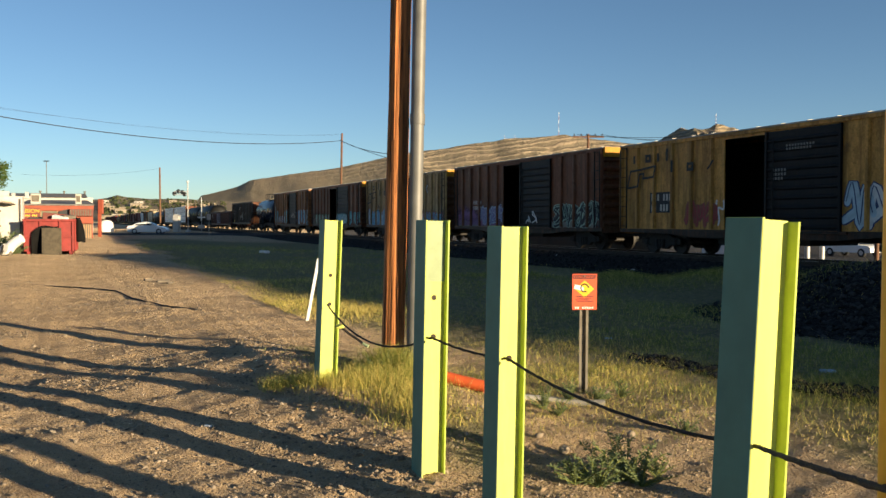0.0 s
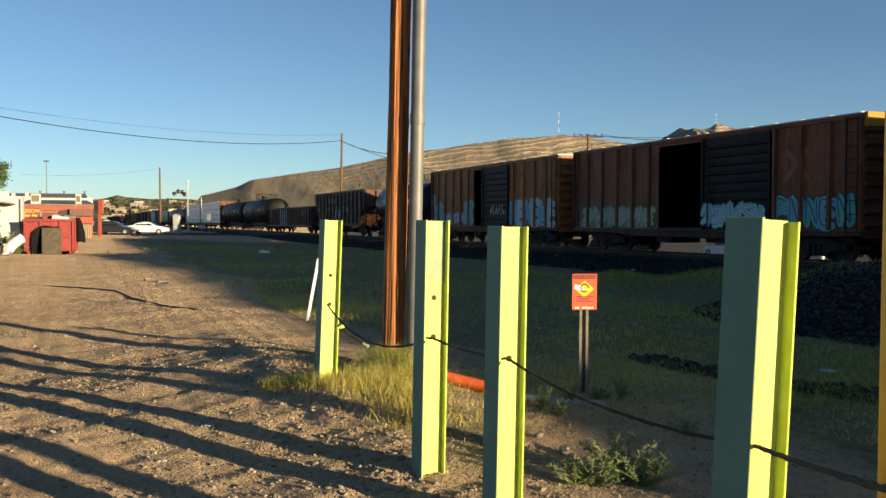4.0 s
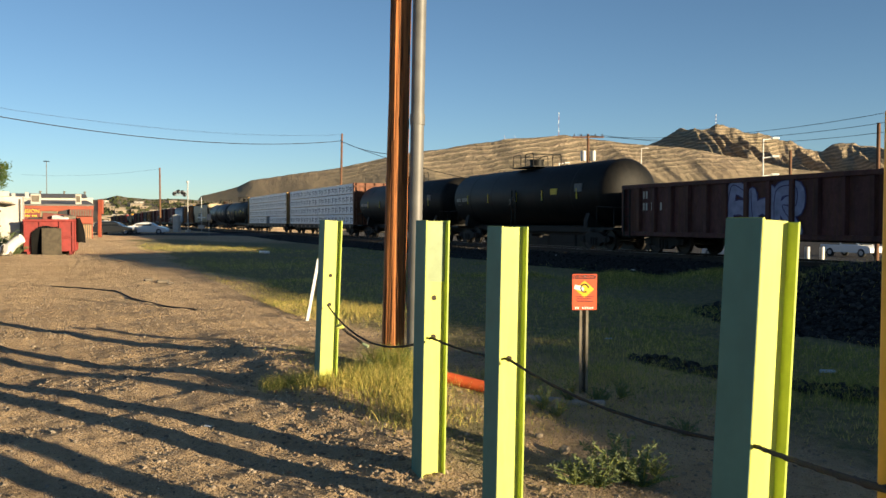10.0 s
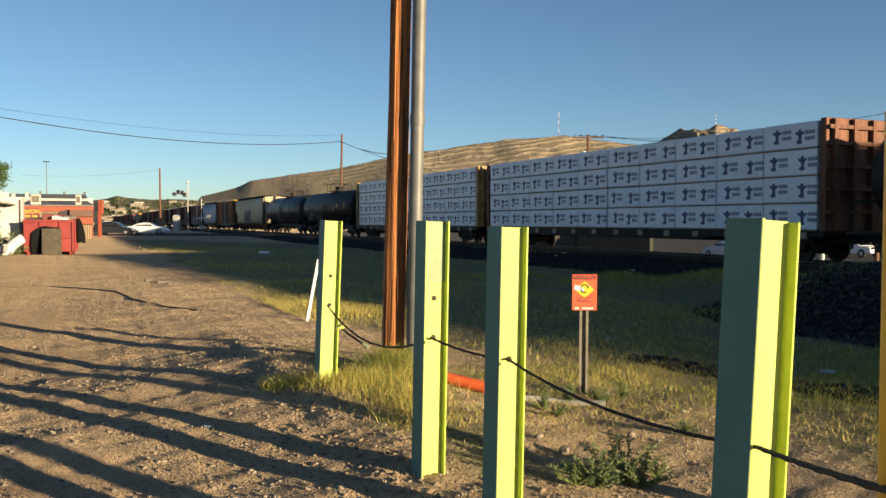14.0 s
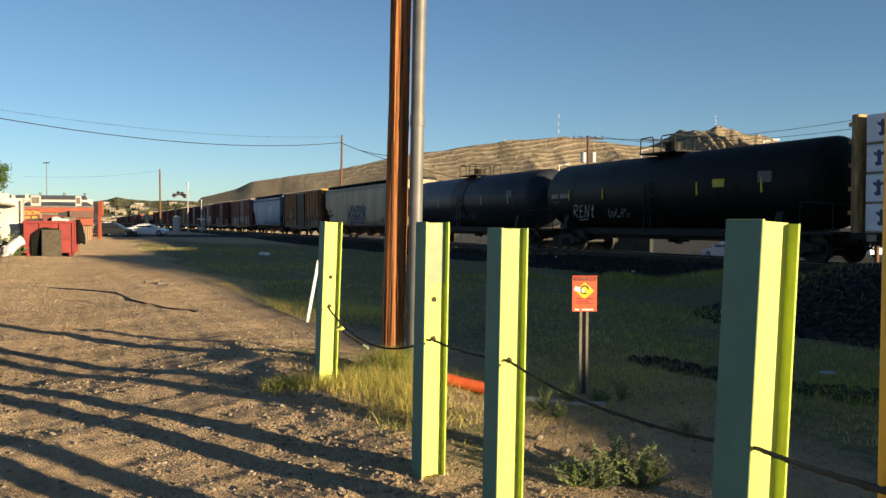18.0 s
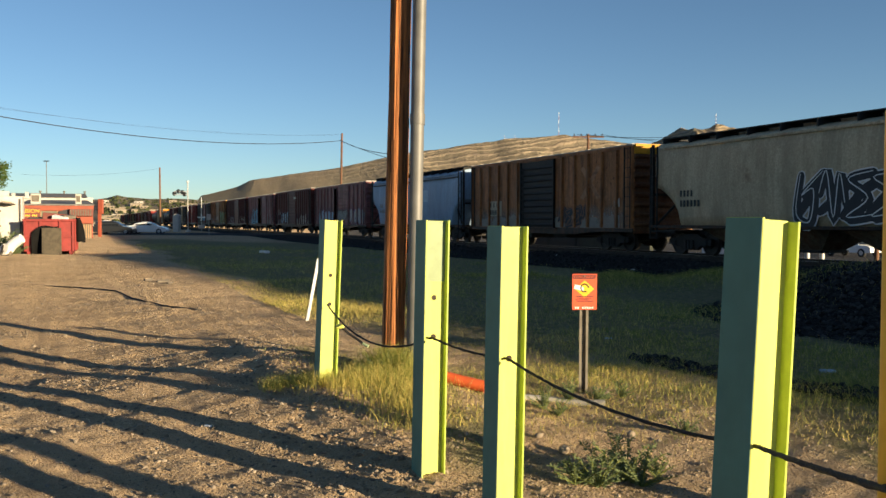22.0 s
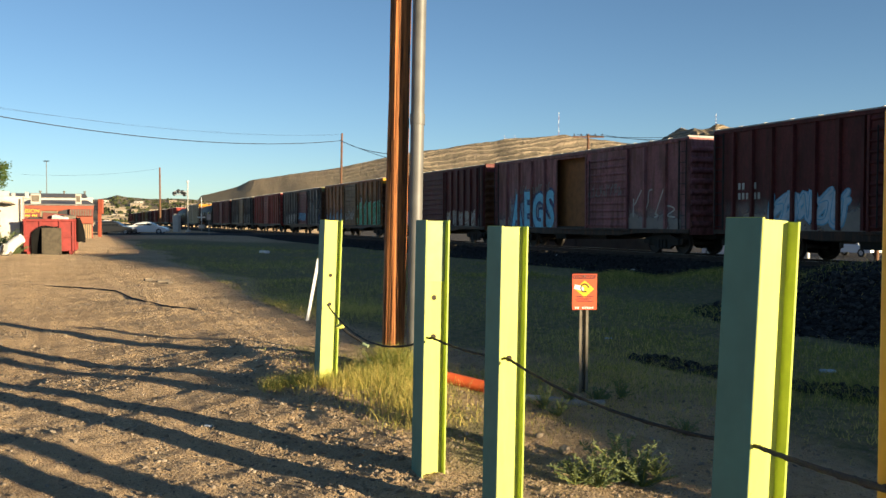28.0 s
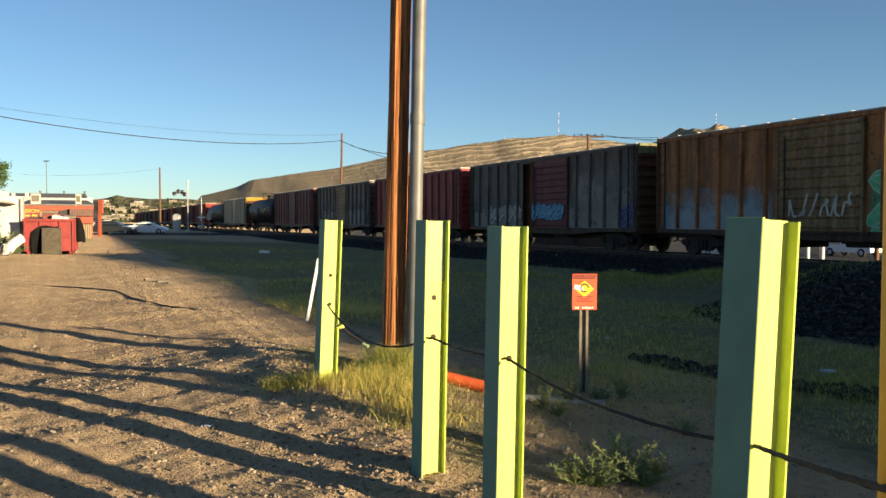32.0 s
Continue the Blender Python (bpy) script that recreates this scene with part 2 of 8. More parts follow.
# ---------------------------------------------------------------- mesh tools
class Geo:
    """Collects vertices and faces of one mesh."""

    def __init__(self):
        self.v, self.f, self.s = [], [], []

    def put(self, verts, faces, smooth=False):
        k = len(self.v)
        self.v += [tuple(p) for p in verts]
        self.f += [tuple(i + k for i in f) for f in faces]
        self.s += [smooth] * len(faces)
        return self

    def box(self, x0, x1, y0, y1, z0, z1, c=0.0):
        """An upright box; c chamfers its edges."""
        if c <= 0:
            p = [(x, y, z) for z in (z0, z1) for x, y in ((x0, y0), (x1, y0), (x1, y1), (x0, y1))]
            return self.put(p, [(3, 2, 1, 0), (4, 5, 6, 7), (0, 1, 5, 4), (1, 2, 6, 5), (2, 3, 7, 6), (3, 0, 4, 7)])
        ring = [(x0 + c, y0), (x1 - c, y0), (x1, y0 + c), (x1, y1 - c), (x1 - c, y1), (x0 + c, y1), (x0, y1 - c), (x0, y0 + c)]
        inner = [(x0 + c, y0 + c), (x1 - c, y0 + c), (x1 - c, y0 + c), (x1 - c, y1 - c), (x1 - c, y1 - c), (x0 + c, y1 - c), (x0 + c, y1 - c), (x0 + c, y0 + c)]
        p = [(x, y, z0) for x, y in inner] + [(x, y, z0 + c) for x, y in ring] + [(x, y, z1 - c) for x, y in ring] + [(x, y, z1) for x, y in inner]
        f = [tuple(reversed((0, 1, 3, 5))), (24, 25, 27, 29)]
        for r in range(3):
            for i in range(8):
                j = (i + 1) % 8
                a = (r * 8 + i, r * 8 + j, r * 8 + 8 + j, r * 8 + 8 + i)
                if r == 0 and i % 2 == 1:
                    a = (i, 8 + j, 8 + i)
                if r == 2 and i % 2 == 1:
                    a = (16 + i, 16 + j, 24 + i)
                f.append(a)
        return self.put(p, f)

    def tube(self, a, b, r, n=10, r2=None, caps=True, smooth=True):
        a, b = Vector(a), Vector(b)
        r2 = r if r2 is None else r2
        d = (b - a).normalized()
        u = d.orthogonal().normalized()
        w = d.cross(u)
        ring = [(math.cos(2 * math.pi * i / n), math.sin(2 * math.pi * i / n)) for i in range(n)]
        p = [a + (u * c + w * s) * r for c, s in ring] + [b + (u * c + w * s) * r2 for c, s in ring]
        self.put(p, [(i, (i + 1) % n, n + (i + 1) % n, n + i) for i in range(n)], smooth)
        if caps:
            self.put(p[:n], [tuple(reversed(range(n)))])
            self.put(p[n:], [tuple(range(n))])
        return self

    def path(self, pts, r, n=8):
        pts = [Vector(p) for p in pts]
        rings = []
        u = None
        for i, p in enumerate(pts):
            d = (pts[min(i + 1, len(pts) - 1)] - pts[max(i - 1, 0)]).normalized()
            u = d.orthogonal().normalized() if u is None else (u - d * u.dot(d)).normalized()
            w = d.cross(u)
            k = r[i] if isinstance(r, (list, tuple)) else r
            rings += [p + (u * math.cos(2 * math.pi * j / n) + w * math.sin(2 * math.pi * j / n)) * k for j in range(n)]
        f = [(i * n + j, i * n + (j + 1) % n, (i + 1) * n + (j + 1) % n, (i + 1) * n + j) for i in range(len(pts) - 1) for j in range(n)]
        self.put(rings, f, True)
        self.put(rings[:n], [tuple(reversed(range(n)))])
        self.put(rings[-n:], [tuple(range(n))])
        return self

    def prism(self, profile, axis, a, b, smooth=False, caps=True):
        """A closed profile pushed from a to b. axis x: profile in y, z; axis y: in x, z; axis z: in x, y."""
        def at(p, t):
            return {"x": (t, p[0], p[1]), "y": (p[0], t, p[1]), "z": (p[0], p[1], t)}[axis]
        n = len(profile)
        p = [at(q, a) for q in profile] + [at(q, b) for q in profile]
        self.put(p, [(i, (i + 1) % n, n + (i + 1) % n, n + i) for i in range(n)], smooth)
        if caps:
            self.put(p[:n], [tuple(reversed(range(n)))])
            self.put(p[n:], [tuple(range(n))])
        return self

    def loft(self, rings, smooth=True, caps=True):
        n = len(rings[0])
        p = [q for r in rings for q in r]
        f = [(i * n + j, i * n + (j + 1) % n, (i + 1) * n + (j + 1) % n, (i + 1) * n + j) for i in range(len(rings) - 1) for j in range(n)]
        self.put(p, f, smooth)
        if caps:
            self.put(rings[0], [tuple(reversed(range(n)))])
            self.put(rings[-1], [tuple(range(n))])
        return self

    def mesh(self, name, material):
        me = bpy.data.meshes.new(name)
        me.from_pydata(self.v, [], self.f)
        me.polygons.foreach_set("use_smooth", self.s)
        me.materials.append(material)
        bm = bmesh.new()
        bm.from_mesh(me)
        bmesh.ops.recalc_face_normals(bm, faces=bm.faces)
        bm.to_mesh(me)
        bm.free()
        return me


def part(name, geo, material, parent, label="", m=None):
    ob = new(name, geo if isinstance(geo, bpy.types.Mesh) else geo.mesh(name, material))
    ob.parent = parent
    if m is not None:
        ob.matrix_basis = m
    return tagged(ob, label)


def thing(name, m, label, category, group="", kind=""):
    ob = new(name)
    ob.empty_display_size = 0.2
    ob.matrix_basis = m
    return tagged(ob, label, category, group, kind)


def solid(name, geo, material, m, label, category="", group="", kind=""):
    ob = new(name, geo.mesh(name, material))
    ob.matrix_basis = m
    return tagged(ob, label, category, group, kind)


def raw_mesh(name, verts, faces, material, smooth=False):
    """One mesh straight from number arrays; faces all of one length."""
    verts, faces = np.asarray(verts, float), np.asarray(faces, int)
    k = faces.shape[1]
    me = bpy.data.meshes.new(name)
    me.vertices.add(len(verts))
    me.vertices.foreach_set("co", verts.ravel())
    me.loops.add(faces.size)
    me.loops.foreach_set("vertex_index", faces.ravel())
    me.polygons.add(len(faces))
    me.polygons.foreach_set("loop_start", np.arange(0, faces.size, k))
    me.polygons.foreach_set("use_smooth", np.full(len(faces), smooth))
    me.update(calc_edges=True)
    me.materials.append(material)
    return me


# ---------------------------------------------------------------- ground
def ease(x, a, b):
    t = np.clip((x - a) / (b - a), 0, 1)
    return t * t * (3 - 2 * t)


WAVES = [(0.9, 0.31, 0.4, 0.020), (0.37, -0.83, 1.7, 0.018), (2.3, 1.1, 2.2, 0.008), (-1.7, 2.6, 0.3, 0.008), (4.9, -3.1, 1.1, 0.0045),
         (3.3, 5.6, 2.9, 0.0045), (9.1, 4.2, 0.2, 0.0028), (-6.4, 8.8, 5.1, 0.0028), (14.2, -11.5, 3.3, 0.003), (12.1, 15.3, 0.9, 0.003), (23.0, 9.0, 1.9, 0.0022), (-17.0, 21.0, 4.4, 0.0022)]


def land(x, y):
    """Height of the ground, in metres; takes numbers or arrays."""
    x, y = np.asarray(x, float), np.asarray(y, float)
    q, r = NX * x + NY * y, np.hypot(x, y)
    z = 0.0 * x
    for kx, ky, ph, amp in WAVES:
        z = z + amp * np.sin(kx * x + ky * y + ph + 0.7 * np.sin(0.6 * x - 0.45 * y))
    z = z * (1 - ease(r, 60, 140)) * (1 - 0.6 * ease(q, 19, 21))
    near = 1 - ease(r, 70, 110)
    z = z - 0.28 * ease(q, 7.5, 13) * near * (1 - ease(q, 16.8, 20.0))
    z = z + 0.06 * ease(q, 16.8, 20.2) * (1 - ease(q, 25.0, 26.5))
    z = z - (0.75 * ease(q, 25.2, 28.5) + 0.8 * ease(q, 32, 46)) * (1 - ease(r, 90, 140))
    # tussocks beside the track
    for cx, cy, w, h in ((5.0, 24.6, 1.1, 0.30), (8.1, 24.8, 1.4, 0.32), (2.2, 27.5, 1.0, 0.2)):
        z = z + h * np.exp(-((x - cx) / w) ** 2 - ((y - cy) / (0.9 * w)) ** 2)
    # heap of ballast beside the track
    dx, dy = (x - 9.6) / 4.6, (y - 14.5) / 6.0
    d = np.sqrt(dx * dx + dy * dy)
    z = z + np.minimum(2.6 * np.clip(1 - d, 0, 1) ** 1.1, 0.95 + 0.12 * np.sin(1.3 * x) * np.sin(1.1 * y))
    # rough ridge of dug earth under the posts
    line = x + 0.42 * (y - 5.0)
    z = z + 0.03 * np.exp(-(line / 0.55) ** 2) * ease(y, 2.0, 5.0) * (1 - ease(y, 9.0, 12.0))
    # low grassy mound about the pole, with a crumbled edge towards the yard
    rag = 0.06 * np.sin(4.1 * y + 0.7) + 0.04 * np.sin(9.3 * y)
    rise = 0.09 * np.clip((line + 2.6) / 2.3, 0, 1) + 0.035 * ease(line + rag, -0.42, -0.22)
    z = z + rise * ease(y, 4.9, 7.2) * (1 - ease(line, 0.7, 1.9)) * (1 - ease(y, 8.6, 13.0))
    return z


def weed_mask(x, y):
    """How much thin grass grows, 0 to 1."""
    q = NX * x + NY * y
    edge = 3.3 + 0.9 * (1 - ease(y, 11.5, 14.5)) + 0.35 * np.sin(0.31 * y + 1.0) + 0.25 * np.sin(0.9 * y)
    field = (0.45 + 0.55 * np.maximum(ease(y, 9.5, 12.0), ease(x, 2.2, 3.2))) * ease(q, edge - 0.25, edge + 1.2) * (1 - ease(q, 16.6, 18.4)) * (1 - ease(y, 60, 85))
    bare = np.exp(-(((x - 2.5) / 0.55) ** 2 + ((y - 8.6) / 0.6) ** 2))
    strip = np.exp(-((x + 0.42 * (y - 5.0) - 0.45) / 0.40) ** 2) * ease(y, 4.4, 5.6) * (1 - ease(y, 9.5, 10.5))
    heap = ease(np.sqrt(((x - 9.6) / 4.6) ** 2 + ((y - 14.5) / 6.0) ** 2), 0.95, 1.2)
    return np.clip(heap * field * (1 - bare) + 0.8 * strip, 0, 1)


def stone_mask(x, y):
    """Where crushed ballast lies, 0 to 1."""
    q = NX * x + NY * y
    bed = ease(q, 16.6, 17.8) * (1 - ease(q, 26.0, 27.5))
    heap = np.clip(1.25 - np.sqrt(((x - 9.6) / 4.6) ** 2 + ((y - 14.5) / 6.0) ** 2), 0, 0.35) / 0.35
    rows = np.exp(-((y - 9.2 + 1.37 * (x - 2.55)) / 0.55) ** 2) * ease(x, 1.9, 2.3)
    hollow = 0.42 * np.exp(-((x - 3.6) / 1.5) ** 2 - ((y - 14.6) / 2.0) ** 2)
    return np.clip(np.maximum(np.maximum(np.maximum(bed, heap), 0.8 * rows), hollow), 0, 1)


def tar_mask(x, y):
    """The road to the level crossing."""
    q = NX * x + NY * y
    street = ease(q, 26.5, 28) * (1 - ease(q, 210, 240)) * ease(x, -22, -12)
    return np.maximum(street, ease(y, 94, 96) * (1 - ease(y, 112, 114)) * ease(x, -75, -72))


def build_ground():
    radii = np.concatenate([[0.0], np.geomspace(0.7, 45, 420), np.geomspace(46, 4700, 130)])
    turn = np.radians(np.concatenate([np.arange(-34, 34, 0.22), np.arange(34, 326, 4.0)]))
    rr, aa = np.meshgrid(radii, turn, indexing="ij")
    x, y = rr * np.sin(aa), rr * np.cos(aa)
    z = land(x, y) - 6.0 * ease(rr, 600, 3000)
    n, k = rr.shape
    i, j = np.meshgrid(np.arange(n - 1), np.arange(k), indexing="ij")
    jj = (j + 1) % k
    faces = np.stack([i * k + j, i * k + jj, (i + 1) * k + jj, (i + 1) * k + j], -1).reshape(-1, 4)
    me = raw_mesh("ground", np.stack([x, y, z], -1).reshape(-1, 3), faces[:, ::-1], M["ground"], True)
    for name, mask in (("weed", weed_mask), ("stone", stone_mask), ("tar", tar_mask)):
        me.attributes.new(name, "FLOAT", "POINT").data.foreach_set("value", mask(x, y).ravel().astype(np.float32))
    return tagged(new("ground", me), "sandy brown dirt with pebbles, thin grass and dark ballast", "ground", kind="structure")


build_ground()


# ---------------------------------------------------------------- distant mountains
def ridge_noise(x, y, scale, seed, octaves=6):
    """Sharp-crested noise for eroded slopes, on arrays."""
    out, amp, f = 0.0 * x, 1.0, 1.0 / scale
    rng = np.random.RandomState(seed)
    for o in range(octaves):
        for _ in range(3):
            a, ph = rng.uniform(0, math.pi), rng.uniform(0, 6.28)
            out = out + amp * (1 - np.abs(np.sin((x * math.cos(a) + y * math.sin(a)) * f * 3.1 + ph + 1.3 * np.sin((y * math.cos(a) - x * math.sin(a)) * f * 1.7 + 2 * ph)))) / 3
        amp, f = amp * 0.5, f * 2.03
    return out


def mountain(name, crest, near, top, far, seed, gully, label, skew=0.45):
    """A range; crest: bearing (tangent) and elevation (tangent) of its skyline."""
    ct, ce = np.array(crest).T
    tan = np.linspace(ct[0], ct[-1], 420)
    rows = np.concatenate([np.linspace(0, 1, 110), np.linspace(1.02, 1.6, 12)])
    tt, ss = np.meshgrid(tan, rows)
    depth = near + (top - near) * np.minimum(ss, 1) + (far - top) * np.clip((ss - 1) / 0.6, 0, 1)
    x, y = tt * depth, depth
    rise = np.interp(tt, ct, ce) * top + EYE
    prof = np.where(ss <= 1, 0.10 * ss + 0.90 * ss ** 1.7, np.clip(1 - (ss - 1) * 1.2, 0, 1))
    u = tt * top + skew * (depth - top) + 30 * np.sin(depth / 210 + tt * 9)
    nz = ridge_noise(u, depth * 0.16, 560, seed)
    nz = nz - nz.mean()
    fade = np.clip(ss * (1.02 - np.minimum(ss, 1.0)) * 5, 0.0, 1)
    z = rise * prof + gully * nz * fade * np.clip(rise / 160, 0.15, 1.2) * np.clip(0.8 + 1.8 * tt, 0.7, 1.5)
    small = ridge_noise(tt * top - 0.2 * skew * (depth - top), depth * 0.2, 150, seed + 5, 3)
    z = z + max(5.0, gully / 9) * (small - small.mean()) * np.clip(rise / 120, 0.1, 1)
    z = np.where(ss <= 0.004, -12, z)
    n, k = tt.shape
    i, j = np.meshgrid(np.arange(n - 1), np.arange(k - 1), indexing="ij")
    faces = np.stack([i * k + j, i * k + j + 1, (i + 1) * k + j + 1, (i + 1) * k + j], -1).reshape(-1, 4)
    me = raw_mesh(name, np.stack([x, y, z], -1).reshape(-1, 3), faces, M["mountain"], True)
    return tagged(new(name, me), label, "mountain", kind="structure")


def sight(px, py):
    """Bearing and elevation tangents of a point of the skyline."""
    return (px - 784) / 1530, (391.5 - py) / 1530


mountain("mountain_front", [sight(*p) for p in ((334, 392), (341, 366), (357, 347), (389, 338), (420, 331), (445, 321), (520, 307), (600, 298), (680, 280), (750, 268), (830, 256), (900, 247),
         (960, 242), (1000, 239), (1040, 246), (1090, 253), (1150, 258), (1190, 262), (1250, 270), (1330, 284), (1420, 300), (1520, 312), (1640, 330))],
         1750, 2300, 2900, 3, 46, "bare brown desert mountain ridge in low evening sun")
mountain("mountain_peak", [sight(*p) for p in ((1080, 300), (1140, 262), (1180, 250), (1220, 236), (1250, 226), (1268, 221), (1290, 229), (1330, 233), (1360, 236),
         (1385, 250), (1410, 262), (1450, 262), (1490, 256), (1530, 255), (1600, 262), (1720, 280))],
         2500, 3400, 4000, 11, 190, "craggy brown mountain peak with shaded gullies")
mountain("mountain_low", [sight(*p) for p in ((-60, 372), (60, 362), (150, 356), (190, 351), (208, 346), (228, 350), (270, 353), (320, 352), (380, 356), (470, 360))],
         900, 1500, 2000, 23, 10, "low scrubby hill with houses")


# ---------------------------------------------------------------- railway track
def build_track():
    track = thing("railway_track", on_track(0), "railway track of worn steel rails on dark sleepers", "railway track", kind="structure")
    for side in (-0.7525, 0.7525):
        prof = [(-0.07, -0.17), (0.07, -0.17), (0.07, -0.155), (0.012, -0.135), (0.012, -0.05), (0.036, -0.04), (0.036, -0.004), (0.03, 0.0), (-0.03, 0.0), (-0.036, -0.004),
                (-0.036, -0.04), (-0.012, -0.05), (-0.012, -0.135), (-0.07, -0.155)]
        part("rail", Geo().prism([(y + side, z) for y, z in prof], "x", -640, 90), M["rail_web"], track, "rusty dark steel rail")
        part("running_surface", Geo().box(-640, 90, side - 0.024, side + 0.024, -0.001, 0.003), M["steel"], track, "polished rail top")
    tie = Geo().box(-0.115, 0.115, -1.3, 1.3, -0.35, -0.175, 0.012).mesh("sleeper", M["tie"])
    for i in range(190):
        part("sleeper", tie, None, track, m=pose(30 - i * 0.53, 0, 0))
    far = Geo()
    for i in range(700):
        x = 30 - (190 + i) * 0.53
        far.box(x - 0.115, x + 0.115, -1.3, 1.3, -0.35, -0.175)
    tagged(part("sleepers", far, M["tie"], track), kind="stuff")


build_track()


# ---------------------------------------------------------------- the freight train
M["roof_galv"] = plain("weathered zinc roof sheet", (0.33, 0.31, 0.29), 0.65, 0.1, 2, 0.25)
M["roof_rib"] = plain("pale zinc roof seams", (0.34, 0.32, 0.30), 0.6, 0.1, 4, 0.2)
CACHE = {}


def cached(key, build, material):
    if key not in CACHE:
        CACHE[key] = build().mesh(key, material)
    return CACHE[key]


def truck_geo():
    g = Geo()
    for y in (-0.98, 0.98):
        prof = [(-1.22, 0.40), (-1.22, 0.60), (-0.75, 0.66), (-0.42, 0.80), (0.42, 0.80), (0.75, 0.66), (1.22, 0.60), (1.22, 0.40), (0.62, 0.36), (0.36, 0.20), (-0.36, 0.20), (-0.62, 0.36)]
        g.prism(prof, "y", y - 0.09, y + 0.09)
        for x in (-0.89, 0.89):
            g.box(x - 0.15, x + 0.15, y - 0.13, y + 0.13, 0.34, 0.62, 0.03)
            g.tube((x, y - 0.15, 0.46), (x, y + 0.15, 0.46), 0.11, 10)
        for x in (-0.19, 0, 0.19):
            g.tube((x, y * 1.1, 0.24), (x, y * 1.1, 0.58), 0.075, 8)
    g.box(-0.22, 0.22, -1.05, 1.05, 0.52, 0.78, 0.04)
    g.box(-0.75, -0.65, -0.8, 0.8, 0.42, 0.52)
    g.box(0.65, 0.75, -0.8, 0.8, 0.42, 0.52)
    return g


def wheelset_geo():
    g = Geo()
    g.tube((0, -1.0, 0), (0, 1.0, 0), 0.085, 10)
    for s in (-1, 1):
        prof = [(0.09, 0.64), (0.16, 0.64), (0.20, 0.72), (0.36, 0.75), (0.40, 0.685), (0.485, 0.685), (0.49, 0.71), (0.46, 0.725), (0.455, 0.815), (0.40, 0.82), (0.37, 0.79),
                (0.20, 0.80), (0.16, 0.86), (0.09, 0.86)]
        n = 22
        rings = [[(r * math.cos(2 * math.pi * i / n), s * y, r * math.sin(2 * math.pi * i / n)) for i in range(n)] for r, y in prof]
        g.loft(rings, False)
        for k in range(3):
            a = 2 * math.pi * k / 3
            g.tube((0.28 * math.cos(a), s * 0.70, 0.28 * math.sin(a)), (0.28 * math.cos(a), s * 0.80, 0.28 * math.sin(a)), 0.03, 6)
    return g


WHEELSETS = []


def add_trucks(car, half):
    for x in (-half, half):
        t = part("truck", cached("truck", truck_geo, M["under"]), None, car, "grimy cast steel bogie", pose(x, 0, 0))
        for k, dx in enumerate((-0.89, 0.89)):
            WHEELSETS.append((part("wheelset", cached("wheelset", wheelset_geo, M["wheel"]), None, t, m=pose(dx, 0, 0.46)), k))


def add_couplers(car, end, reach):
    def build():
        g = Geo()
        g.box(0, reach - 0.28, -0.09, 0.09, -0.09, 0.09, 0.015)
        g.prism([(reach - 0.3, -0.13), (reach - 0.02, -0.16), (reach + 0.08, -0.10), (reach + 0.02, 0.0), (reach + 0.06, 0.10), (reach - 0.05, 0.16), (reach - 0.3, 0.12)], "z", -0.15, 0.15)
        g.path([(0.1, 0.3, -0.05), (reach * 0.5, 0.32, -0.3), (reach, 0.18, -0.34)], 0.03, 6)
        return g
    me = cached(f"coupler {reach:.2f}", build, M["under"])
    part("coupler", me, None, car, m=pose(end, 0, 0.82))
    part("coupler", me, None, car, m=pose(-end, 0, 0.82, 0, 0, 180))


def ladder_geo(z0, z1, w=0.42, step=0.40):
    g = Geo()
    for x in (-w / 2, w / 2):
        g.box(x - 0.02, x + 0.02, -0.025, 0.025, z0, z1)
    z = z0 + 0.1
    while z < z1:
        g.tube((-w / 2, 0, z), (w / 2, 0, z), 0.014, 6)
        z += step
    return g


def bars(x, z, rows, h=0.2, w=0.11, gap=0.07, y=-1.489):
    """Lettering that cannot be set: a row of upright bars for each line."""
    g = Geo()
    for r, line in enumerate(rows):
        cx = x
        for ch in line:
            if ch != " ":
                top = z - r * h * 1.55
                k = 0.0 if ch == "#" else h * 0.28
                g.box(cx, cx + w, y, y + 0.006, top - h, top - k)
            cx += w + gap
    return g


def brush(g, pts, r, y, sharp=0.25):
    """A painted stroke with cut corners and pointed ends, one quad a segment, each a hair proud of the last."""
    n = len(pts)
    for i in range(n - 1):
        (x0, z0), (x1, z1) = pts[i], pts[i + 1]
        d = math.hypot(x1 - x0, z1 - z0) or 1.0
        ux, uz = (x1 - x0) / d, (z1 - z0) / d
        r0, r1 = (r * sharp if i == 0 else r), (r * sharp if i == n - 2 else r)
        e0, e1 = (0.0 if i == 0 else 0.6 * r), (0.0 if i == n - 2 else 0.6 * r)
        a, b = (x0 - ux * e0, z0 - uz * e0), (x1 + ux * e1, z1 + uz * e1)
        yy = y - 0.0003 * i
        g.put([(a[0] - uz * r0, yy, a[1] + ux * r0), (a[0] + uz * r0, yy, a[1] - ux * r0), (b[0] + uz * r1, yy, b[1] - ux * r1), (b[0] - uz * r1, yy, b[1] + ux * r1)], [(0, 1, 2, 3)])
    return g


def curve_through(p, steps=5):
    """A smooth line through points of a side wall."""
    fine = []
    for k in range(len(p) - 1):
        q0, q1, q2, q3 = p[max(k - 1, 0)], p[k], p[k + 1], p[min(k + 2, len(p) - 1)]
        for s in range(steps):
            u = s / steps
            fine.append([0.5 * (2 * b + (c - a) * u + (2 * a - 5 * b + 4 * c - d) * u * u + (3 * b - a - 3 * c + d) * u ** 3) for a, b, c, d in zip(q0, q1, q2, q3)])
    return fine + [list(p[-1])]


